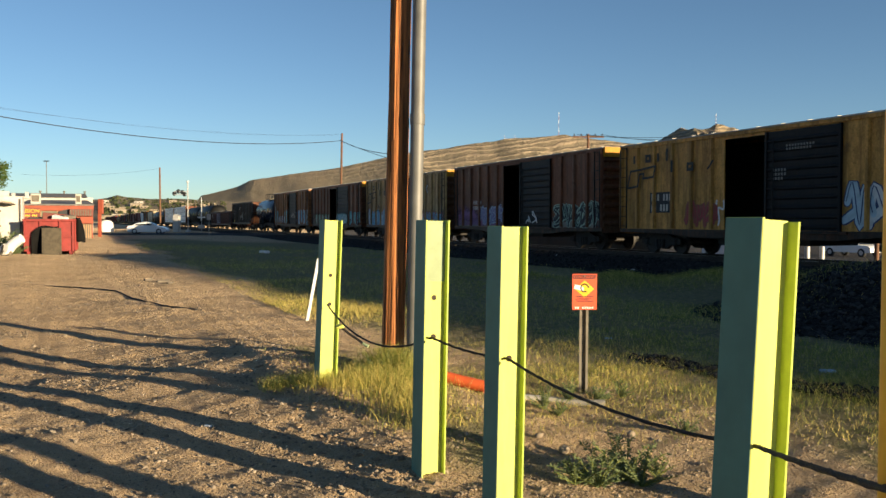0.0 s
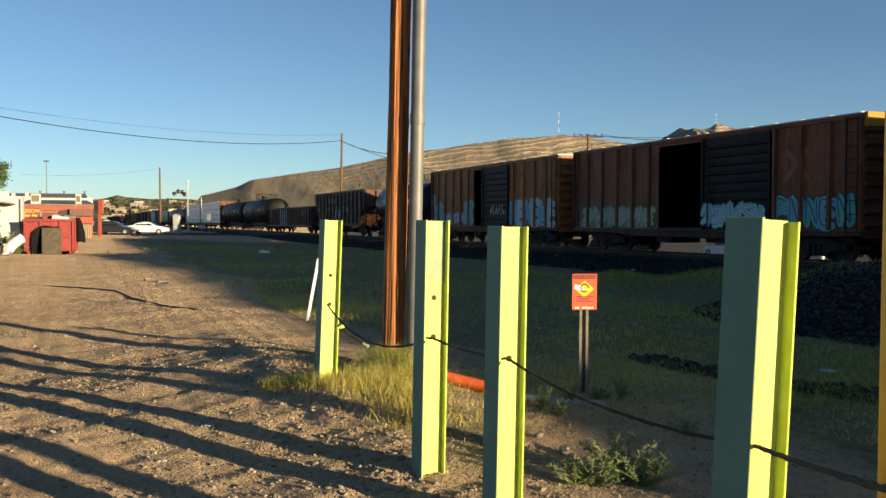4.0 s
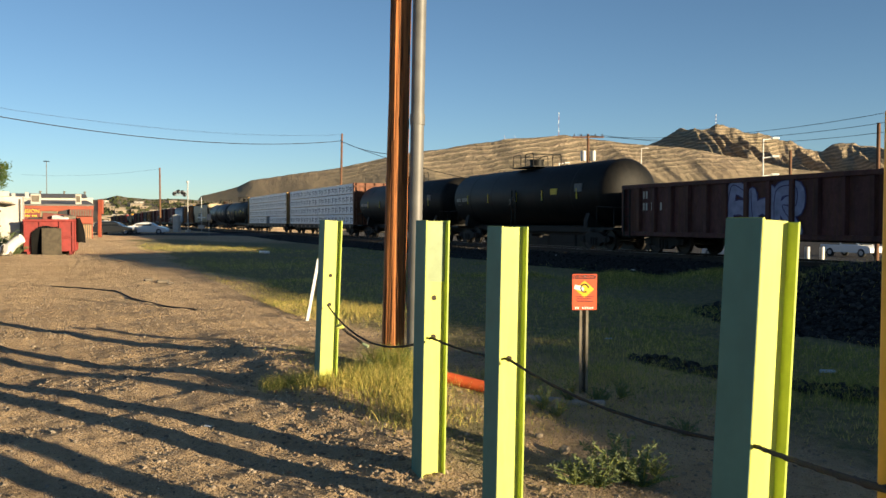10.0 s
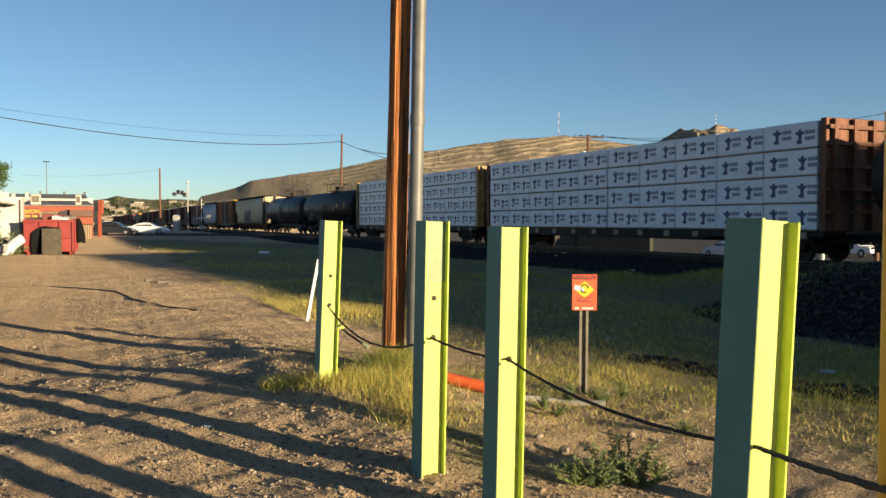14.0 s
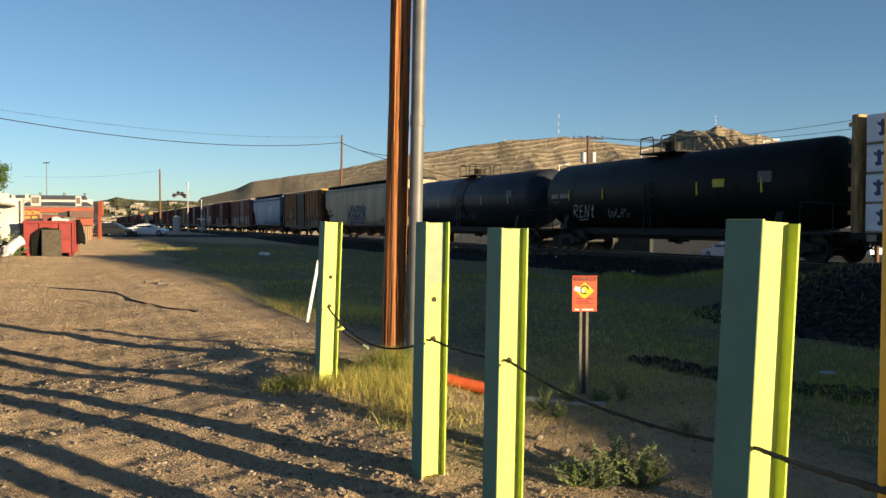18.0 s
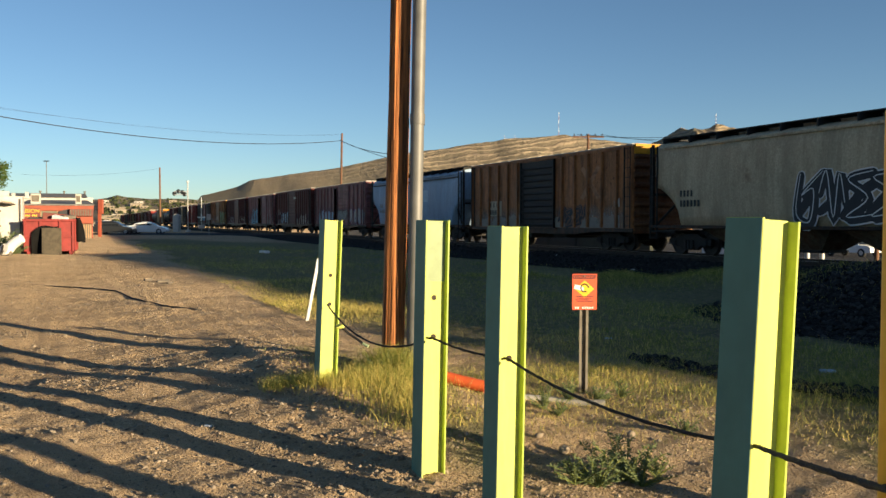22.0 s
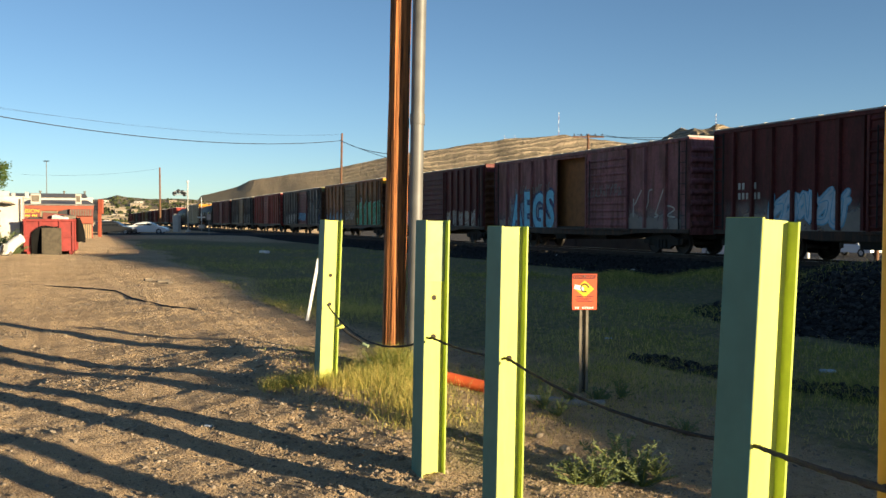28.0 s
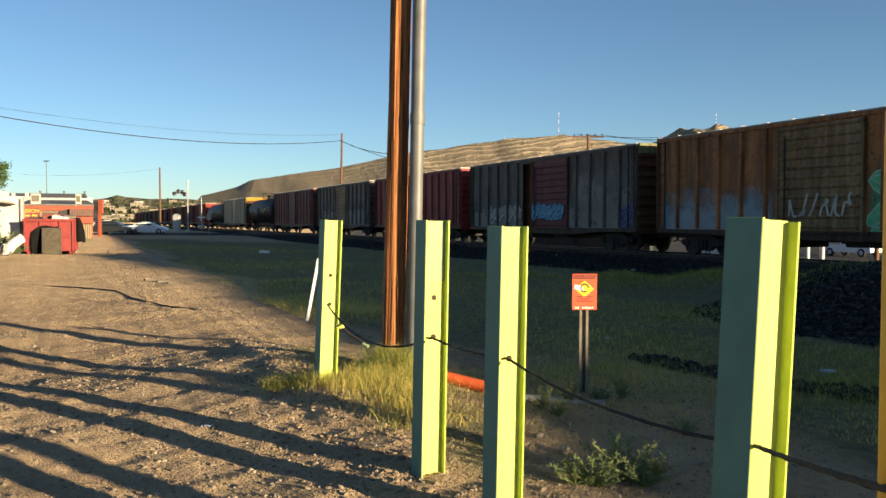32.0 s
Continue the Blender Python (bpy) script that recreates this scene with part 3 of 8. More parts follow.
def swell(g, pts, r, y, tip=0.55):
    """A fat rounded stroke along a smooth line; it swells in the middle and lies ever so slightly prouder as it goes."""
    fine = curve_through(pts)
    n = len(fine)
    left, right = [], []
    for i, p in enumerate(fine):
        a, b = fine[max(i - 1, 0)], fine[min(i + 1, n - 1)]
        d = math.hypot(b[0] - a[0], b[1] - a[1]) or 1.0
        t = i / (n - 1)
        k = r * (tip + (1 - tip) * math.sin(math.pi * min(1, max(0, 0.08 + 0.84 * t))) ** 0.5)
        ox, oz = -(b[1] - a[1]) / d * k, (b[0] - a[0]) / d * k
        left.append((p[0] - ox, y - 0.00012 * i, p[1] - oz))
        right.append((p[0] + ox, y - 0.00012 * i, p[1] + oz))
    g.put(left + right, [(i, i + 1, n + i + 1, n + i) for i in range(n - 1)])
    for p, k in ((fine[0], 0), (fine[-1], n - 1)):
        g.put([(p[0] + 0.75 * r * math.cos(a), y - 0.00012 * k - 0.0002, p[1] + 0.75 * r * math.sin(a)) for a in (2 * math.pi * j / 8 for j in range(8))], [tuple(range(8))])
    return g


def letter_strokes(rng, w, k, style):
    """Strokes of one invented graffiti letter in a box w wide and k high, about its middle."""
    j = lambda: rng.uniform(-0.10, 0.10)
    if style == "wild":
        form = rng.choice((((-.5, -.5), (-.3, .5), (0, -.15), (.2, .55), (.45, -.5)), ((-.4, .5), (-.45, -.4), (.1, -.5), (.3, .2), (-.2, .1), (.55, .55)),
                           ((-.5, .1), (-.2, .55), (0, -.5), (.25, .5), (.5, -.2)), ((.4, .45), (-.4, .3), (.3, -.1), (-.45, -.5), (.5, -.4))))
        extra = ((-.55, -.35), (.1, .05), (.6, .3))
    else:
        form = rng.choice((((-.35, -.45), (-.35, .4), (.25, .4), (.3, .05), (-.2, 0), (.35, -.45)), ((.35, .35), (-.3, .42), (-.35, -.4), (.35, -.42)),
                           ((-.35, -.45), (-.3, .45), (.3, -.45), (.35, .45)), ((-.3, .4), (-.38, -.2), (-.1, -.45), (.3, -.35), (.36, .4)),
                           ((.35, .4), (-.3, .42), (-.3, .02), (.33, 0), (.3, -.42), (-.36, -.4))))
        extra = ((-.25, .02), (.05, .04), (.28, -.02))
    return [[((x + j()) * w, (z + 0.7 * j()) * k) for x, z in f] for f in (form, extra)]


def tag(car, x0, x1, z0, z1, fill, rim, seed, second=None, label="graffiti in overlapping sprayed letters", strokes=True, y=-1.487, style="wild", weight=1.0):
    """A band of sprayed letters between x0 and x1."""
    rng = random.Random(seed)
    k = z1 - z0
    count = max(2, round((x1 - x0) / (k * 0.62)))
    w = (x1 - x0) / count
    base = None
    for i in range(count):
        cx, cz = x0 + w * (i + 0.5) + rng.uniform(-0.06, 0.06) * w, (z0 + z1) / 2 + rng.uniform(-0.05, 0.05) * k
        lines = [[(cx + a, cz + b) for a, b in f] for f in letter_strokes(rng, w * 1.05, k * 0.86, style)]
        r = (0.105 if style == "wild" else 0.13) * k * weight
        yy = y - 0.0012 * (i % 2)
        g = Geo()
        for n, f in enumerate(lines):
            swell(g, f, r + 0.045, yy - 0.0001 * n, 0.7)
        if base is None:
            base = part("graffiti", g, rim, car, label)
        else:
            part("letter_rim", g, rim, base)
        g = Geo()
        for n, f in enumerate(lines):
            swell(g, f, r, yy - 0.0075 - 0.0001 * n)
        part("letter", g, second if second and i % 2 else fill, base)
        if strokes:
            part("letter_line", swell(Geo(), [(p[0] - 0.25 * r, p[1] + 0.3 * r) for p in lines[0]], 0.02, yy - 0.0135, 0.4), rim, base)


def painted_word(car, body, x, z, size, fill, rim, y=-1.487, fat=0.03, narrow=0.62, label="graffiti in fat blue block letters"):
    """Readable sprayed letters with a dark edge, one part a letter."""
    base = None
    for i, ch in enumerate(body):
        for off, mat, yy in ((fat * 2.2, rim, y - 0.0015 * (i % 2)), (fat, fill, y - 0.0045)):
            curve = bpy.data.curves.new("words", "FONT")
            curve.body, curve.size, curve.offset, curve.extrude = ch, size, off, 0.0004
            curve.align_x, curve.align_y, curve.resolution_u = "CENTER", "CENTER", 3
            ob = bpy.data.objects.new("words", curve)
            me = bpy.data.meshes.new_from_object(ob)
            bpy.data.objects.remove(ob)
            me.materials.clear()
            me.materials.append(mat)
            at = pose(x + i * size * 0.68 * narrow, yy, z + (0.03 * size if i % 2 else -0.02 * size), 90, 0, 0)
            me.transform(Matrix.Diagonal((narrow, 1, 1, 1)))
            if base is None:
                base = part("graffiti", me, None, car, label, at)
                first = at
            else:
                part("letter", me, None, base, m=first.inverted() @ at)


def ribbon(pts, r, y):
    """A flat painted stroke through points of a side wall, as one strip."""
    left, right = [], []
    for i, p in enumerate(pts):
        a, b = pts[max(i - 1, 0)], pts[min(i + 1, len(pts) - 1)]
        n = math.hypot(b[0] - a[0], b[1] - a[1]) or 1.0
        ox, oz = -(b[1] - a[1]) / n * r, (b[0] - a[0]) / n * r
        left.append((p[0] - ox, y, p[1] - oz))
        right.append((p[0] + ox, y, p[1] + oz))
    n = len(pts)
    return Geo().put(left + right, [(i, i + 1, n + i + 1, n + i) for i in range(n - 1)])


def scrawl(car, x0, x1, z, h, material, seed, label="thin sprayed scrawl", y=-1.49, r=0.022):
    """A thin hand-drawn line of loops."""
    rng = random.Random(seed)
    count = max(2, round((x1 - x0) / (0.6 * h)))
    first = None
    for i in range(count):
        cx, w = x0 + (x1 - x0) * (i + 0.5) / count, (x1 - x0) / count * 0.8
        p = [(cx + w * (rng.random() - 0.5), z + h * (rng.random() - 0.5)) for _ in range(3)]
        p = [(cx - w / 2, z - h / 2), *p, (cx + w / 2, z + h / 2 * rng.choice([-1, 1]))]
        stroke = ribbon(curve_through(p, 4), r, y)
        if i == 0:
            first = part("graffiti", stroke, material, car, label)
        else:
            part("letter", stroke, material, first)


def spray(name, col, amount=0.6):
    """Thin overspray and primer that lets the wall show through."""
    n = Nodes(name)
    v = n.mapping(shuffle=True)
    m = n.done(n.mix(n.noise(3, 4, 0.6, v), shade(col, 1.2), shade(col, 0.7)), 0.8, spec=0.2)
    co = n.add("ShaderNodeSeparateXYZ")
    n.link(n.co.outputs["Generated"], co.inputs[0])
    low = n.ramp(co.outputs["Z"], 1.0, 0.35)
    ends = n.times(n.ramp(co.outputs["X"], 0.0, 0.06), n.ramp(co.outputs["X"], 1.0, 0.94))
    holes = n.ramp(n.times(n.noise(1.1, 7, 0.72, v), n.times(low, 0.4), "ADD"), 0.52, 0.86)
    clear = n.add("ShaderNodeBsdfTransparent")
    mixer = n.add("ShaderNodeMixShader")
    n.link(n.times(n.times(holes, amount), ends), mixer.inputs[0])
    n.link(clear.outputs[0], mixer.inputs[1])
    n.link(n.bsdf.outputs[0], mixer.inputs[2])
    n.link(mixer.outputs[0], n.tree.nodes["Material Output"].inputs["Surface"])
    return m


SPRAY = {"pale": spray("pale overspray", (0.40, 0.365, 0.32), 0.6), "blue": spray("blue overspray", (0.33, 0.41, 0.46), 0.75),
         "green": spray("green overspray", (0.13, 0.36, 0.20), 0.9), "purple": spray("mauve overspray", (0.30, 0.16, 0.30), 0.85)}


DOORWAYS = {}


def overspray(car, x0, x1, z0, z1, kind, y=-1.4845):
    a, b = DOORWAYS.get(car.name, (0, 0))
    spans = [(x0, x1)] if a == b or b < x0 or a > x1 else [(x0, a), (b, x1)]
    for p, q in spans:
        if q - p > 0.3:
            part("overspray", Geo().put([(p, y, z0), (q, y, z0), (q, y, z1), (p, y, z1)], [(0, 1, 2, 3)]), SPRAY[kind], car, "patchy overspray")


INK = {"panel": plain("grimy grey data panel", (0.12, 0.12, 0.12), 0.7, 0, 9, 0.4), "white": plain("white spray paint", (0.62, 0.62, 0.62), 0.7, 0, 6, 0.12), "dark": plain("black spray paint", (0.02, 0.02, 0.025), 0.7, 0, 6, 0.2),
       "blue": plain("light blue spray paint", (0.13, 0.36, 0.52), 0.7, 0, 4, 0.25), "pale": plain("pale blue spray paint", (0.40, 0.52, 0.60), 0.7, 0, 4, 0.2),
       "navy": plain("navy spray paint", (0.03, 0.05, 0.14), 0.7, 0, 4, 0.25), "green": plain("green spray paint", (0.045, 0.27, 0.13), 0.7, 0, 4, 0.25),
       "purple": plain("violet spray paint", (0.17, 0.13, 0.30), 0.7, 0, 4, 0.25), "red": plain("red spray paint", (0.30, 0.05, 0.05), 0.7, 0, 4, 0.25),
       "teal": plain("teal spray paint", (0.10, 0.36, 0.38), 0.7, 0, 4, 0.25), "letter": plain("dull white stencil paint", (0.42, 0.395, 0.35), 0.7, 0, 5, 0.15),
       "black_letter": plain("black stencil paint", (0.02, 0.018, 0.016), 0.7, 0, 5, 0.2), "cream": plain("cream stencil patch", (0.36, 0.30, 0.20), 0.7, 0, 5, 0.2),
       "yellow": plain("yellow reflective patch", (0.52, 0.40, 0.02), 0.6, 0, 9, 0.15), "brown": plain("brown primer patch", (0.20, 0.09, 0.05), 0.75, 0, 5, 0.2)}


def boxcar(m, length, paint, door_paint, gap=(-1.9, 0.1), door=(0.1, 2.6), eave=4.45, posts=14, group="boxcars of the freight train", label="", roof=None, through_light=False, end_paint=None, inside=None, second_door=None):
    """A ribbed boxcar. gap: the open doorway; door: where the sliding door hangs; both along the car."""
    car = thing("boxcar", m, label, "boxcar", group)
    h, lo, wall = length / 2, 0.78, 1.48
    DOORWAYS[car.name] = gap
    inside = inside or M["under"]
    for side in (-1, 1):
        g = Geo()
        y0, y1 = sorted((side * wall, side * (wall - 0.05)))
        cut = gap if (side < 0 or through_light) else None
        if cut:
            g.box(-h, cut[0], y0, y1, lo + 0.12, eave)
            g.box(cut[1], h, y0, y1, lo + 0.12, eave)
            g.box(cut[0], cut[1], y0, y1, eave - 0.26, eave)
        else:
            g.box(-h, h, y0, y1, lo + 0.12, eave)
        part("side_wall", g, paint, car)
        part("side_sill", Geo().prism([(-h, 0.99), (-h, lo + 0.07), (-h * 0.62, lo + 0.04), (-h * 0.42, 0.70), (h * 0.42, 0.70), (h * 0.62, lo + 0.04), (h, lo + 0.07), (h, 0.99)], "y",
             side * wall, side * (wall + 0.05)), PAINT["grime"], car)
        part("top_chord", Geo().box(-h, h, *sorted((side * wall, side * (wall + 0.06))), eave - 0.16, eave + 0.01, 0.012), paint, car)
        post = cached(f"post {eave:.2f} {id(paint)}", lambda: Geo().prism([(-0.085, 0), (-0.05, -0.10), (0.05, -0.10), (0.085, 0)], "z", 1.02, eave - 0.16), paint)
        for i in range(posts + 1):
            x = -h + 0.08 + (2 * h - 0.16) * i / posts
            spans = [gap, door] + ([second_door] if second_door else [])
            if side < 0 and any(a - 0.09 < x < b + 0.09 for a, b in spans if a != b):
                continue
            part("side_post", post, None, car, m=pose(x, side * wall, 0, 0, 0, 0 if side < 0 else 180))
    for a, b in [door] + ([second_door] if second_door else []):
        if a == b:
            continue
        prof, z, k = [(-wall - 0.06, 1.0)], 1.05, 0
        while z < eave - 0.34:
            prof += [(-wall - 0.06, z), (-wall - 0.10, z + 0.05), (-wall - 0.10, z + 0.09), (-wall - 0.06, z + 0.14)]
            z += 0.31
        prof += [(-wall - 0.06, eave - 0.2), (-wall - 0.03, eave - 0.2), (-wall - 0.03, 1.0)]
        d = part("door", Geo().prism(prof, "x", a, b), door_paint, car, "ribbed sliding door")
        for c in (a, b):
            part("door_frame", Geo().box(c - 0.05, c + 0.05, -wall - 0.12, -wall - 0.01, 0.98, eave - 0.19, 0.01), door_paint, d)
        part("door_bar", Geo().tube((a + 0.35, -wall - 0.14, 1.1), (a + 0.35, -wall - 0.14, eave - 0.5), 0.025, 7), M["under"], d)
    part("door_track", Geo().box(min(gap[0], door[0]) - 0.3, max(gap[1], door[1]) + 0.3, -wall - 0.13, -wall - 0.05, 0.90, 0.98, 0.01), PAINT["grime"], car)
    for s in (-1, 1):
        prof, z = [(s * (h - 0.04), lo)], 1.05
        while z < eave - 0.2:
            prof += [(s * h, z), (s * (h + 0.11), z + 0.09), (s * (h + 0.11), z + 0.17), (s * h, z + 0.26)]
            z += 0.40
        prof += [(s * h, eave + 0.02), (s * (h - 0.04), eave + 0.02)]
        # with end_paint, the end wall's shade is put into a darker rusty paint
        part("end_wall", Geo().prism(prof, "y", -wall + 0.002, wall - 0.002), PAINT["end_shade"] if end_paint else paint, car, "corrugated end wall")
        # strip coloured as the sunlit top of the end wall
        if end_paint:
            part("end_header", Geo().box(*sorted((s * h, s * (h + 0.125))), -wall, wall, eave - 0.40, eave + 0.02, 0.01), PAINT["header"] if end_paint in (PAINT["yellow"], PAINT["dull_yellow"]) else end_paint, car, "lighter end strip coloured for the sun on its top")
        part("ladder", cached(f"ladder {eave:.1f}", lambda: ladder_geo(1.0, eave - 0.1), M["under"]), None, car, m=pose(s * (h - 0.32), -wall - 0.10, 0))
    peak = eave + 0.03
    part("roof", Geo().prism([(-wall - 0.08, eave + 0.012), (0, peak), (wall + 0.08, eave + 0.012), (wall + 0.08, eave - 0.03), (0, peak - 0.08), (-wall - 0.08, eave - 0.03)], "x", -h - 0.02, h + 0.02),
         roof or M["roof_galv"], car, "shallow pitched roof")
    # near-black panel on the far wall paints the shade seen through the doorway
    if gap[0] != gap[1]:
        part("lining", Geo().box(-h + 0.06, h - 0.06, wall - 0.10, wall - 0.055, 1.05, eave - 0.12), inside, car, "near-black panel for the shade inside the car")
    rib = cached(f"roof rib {eave:.2f}", lambda: Geo().prism([(-wall - 0.09, eave + 0.013), (-wall - 0.09, eave + 0.020), (-wall + 0.02, eave + 0.046), (wall - 0.02, eave + 0.046), (wall + 0.09, eave + 0.020), (wall + 0.09, eave + 0.013), (0, eave + 0.032)], "x", -0.025, 0.025), M["roof_rib"])
    for i in range(15):
        part("roof_rib", rib, None, car, m=pose(-h + 0.1 + (2 * h - 0.2) * i / 14, 0, 0))
    part("floor", Geo().box(-h + 0.05, h - 0.05, -wall + 0.06, wall - 0.06, 0.95, 1.04), M["tie"], car)
    part("underframe", Geo().box(-h - 0.1, h + 0.1, -0.33, 0.33, 0.62, 0.94).box(-2.2, -1.2, -1.2, 0.2, 0.45, 0.85, 0.03).box(0.5, 1.9, -1.0, 1.1, 0.5, 0.9, 0.04), M["under"], car)
    add_trucks(car, h - 2.15)
    return car


def tank_car(m, length, radius, paint, group="tank cars of the freight train", label="", band=False, top=4.1, coat=None, low=None):
    car = thing("tank_car", m, label, "tank car", group)
    h, zc, n = length / 2, top - radius, 36
    dome = 0.62
    rings = []
    for x, r in ((-h, 0.02), (-h + 0.03, 0.34), (-h + 0.10, 0.60), (-h + 0.22, 0.80), (-h + 0.38, 0.93), (-h + dome, 1.0), (0, 1.0), (h - dome, 1.0), (h - 0.38, 0.93), (h - 0.22, 0.80), (h - 0.10, 0.60), (h - 0.03, 0.34), (h, 0.02)):
        rings.append([(x, r * radius * math.cos(2 * math.pi * i / n), zc + r * radius * math.sin(2 * math.pi * i / n)) for i in range(n)])
    part("tank", Geo().loft(rings), paint, car, "long cylindrical tank with domed ends")
    if band:
        ring = [[(x, (radius + 0.03) * math.cos(2 * math.pi * i / n), zc + (radius + 0.03) * math.sin(2 * math.pi * i / n)) for i in range(n)] for x in (-1.3, 0.5)]
        part("tank_jacket", Geo().loft(ring), coat or paint, car, "darker wrap round the tank")
    for x in (-h * 0.66, -h * 0.33, h * 0.33, h * 0.66):
        r = radius + 0.005
        part("weld_band", Geo().loft([[(x + dx, r * math.cos(2 * math.pi * i / n), zc + r * math.sin(2 * math.pi * i / n)) for i in range(n)] for dx in (-0.04, 0.04)]), paint, car)
    for s in (-1, 1):
        part("saddle", Geo().prism([(-1.3, 1.02), (-1.3, 1.3), (-1.15, 1.75), (1.15, 1.75), (1.3, 1.3), (1.3, 1.02)], "x", s * (h - 1.9) - 0.16, s * (h - 1.9) + 0.16), M["under"], car)
        part("end_platform", Geo().box(*sorted((s * (h - 0.9), s * (h + 0.45))), -1.4, 1.4, 0.92, 1.02, 0.01), M["under"], car)
        rail = Geo().path([(s * (h + 0.42), -1.35, 1.02), (s * (h + 0.42), -1.35, 1.9), (s * (h + 0.42), 1.35, 1.9), (s * (h + 0.42), 1.35, 1.02)], 0.022, 6)
        rail.path([(s * (h - 0.85), -1.38, 1.02), (s * (h - 0.85), -1.38, 1.95), (s * (h + 0.42), -1.36, 1.9)], 0.022, 6)
        part("handrail", rail, M["under"], car)
    part("underframe", Geo().box(-h - 0.45, h + 0.45, -0.3, 0.3, 0.62, 0.95).box(-h + 1.5, h - 1.5, -0.6, 0.6, 0.75, 1.1, 0.05), M["under"], car)
    part("outlet_valve", Geo().tube((0, 0, 0.45), (0, 0, 1.2), 0.16, 10).tube((0, -0.5, 0.6), (0, 0.5, 0.6), 0.08, 8), M["under"], car)
    mx = -0.35
    part("manway", Geo().tube((mx, 0, top - 0.15), (mx, 0, top + 0.40), 0.36, 18).tube((mx, 0, top + 0.40), (mx, 0, top + 0.46), 0.40, 18), coat or paint, car)
    part("platform", Geo().box(mx - 1.15, mx + 1.2, -0.85, 0.85, top + 0.02, top + 0.07), coat if coat and not band else M["under"], car, "steel walkway on the tank")
    guard = Geo()
    for y in (-0.82, 0.82):
        for x0, x1 in ((mx - 1.12, mx - 0.25), (mx + 0.25, mx + 1.12)):
            guard.path([(x0, y, top + 0.05), (x0, y, top + 0.62), (x0 + 0.08, y, top + 0.70), (x1 - 0.08, y, top + 0.70), (x1, y, top + 0.62), (x1, y, top + 0.05)], 0.026, 6)
    for x in (mx - 1.12, mx + 1.12):
        guard.path([(x, -0.82, top + 0.67), (x, 0.82, top + 0.67)], 0.026, 6)
    part("guard_rail", guard, M["under"], car)
    part("ladder", ladder_geo(1.0, zc + 0.3), paint, car, m=pose(0.1, -radius - 0.12, 0))
    mark = part("tank_marking", bars(-h + 1.0, zc + 0.05, ["####"], 0.20, 0.09, 0.06, -radius - 0.01), INK["letter"], car, "worn white stencilled marking")
    part("tank_marking", bars(-h + 1.75, zc + 0.05, ["######"], 0.20, 0.09, 0.06, -radius - 0.01), INK["letter"], mark)
    part("tank_marking", bars(-h + 1.2, zc - 0.28, ["-----"], 0.09, 0.06, 0.05, -radius - 0.01), INK["dim"], mark)
    for x in (-h * 0.70, -h * 0.38, h * 0.02, h * 0.34, h * 0.72):
        part("reflector", Geo().box(x - 0.035, x + 0.035, -radius - 0.02, -radius + 0.03, zc - 0.28, zc + 0.20), INK["yellow"] if low else INK["letter"], car)
    if not band:
        part("placard", Geo().box(h * 0.44, h * 0.44 + 0.6, -radius - 0.018, -radius + 0.03, zc - 0.02, zc + 0.26), INK["yellow"], car, "yellow placard")
    part("placard", Geo().box(h * 0.70, h * 0.70 + 0.62, -radius - 0.018, -radius + 0.05, zc + 0.05, zc + 0.42), INK["panel"], car, "grey data panel")
    add_trucks(car, h - 1.55)
    return car


def side_ring(x, half, z0, z1, bulge, n=7):
    """A closed cross-section with curved sides and a rounded roof."""
    pts = []
    for i in range(n + 1):
        t = i / n
        pts.append((x, -half + bulge * (2 * t - 1) ** 2, z0 + (z1 - z0) * 0.9 * t))
    for i in range(1, n):
        a = math.pi * i / n
        pts.append((x, -(half - bulge) * math.cos(a), z0 + (z1 - z0) * (0.9 + 0.1 * math.sin(a))))
    pts += [(x, -y, z) for _, y, z in reversed(pts[:n + 1])]
    return pts


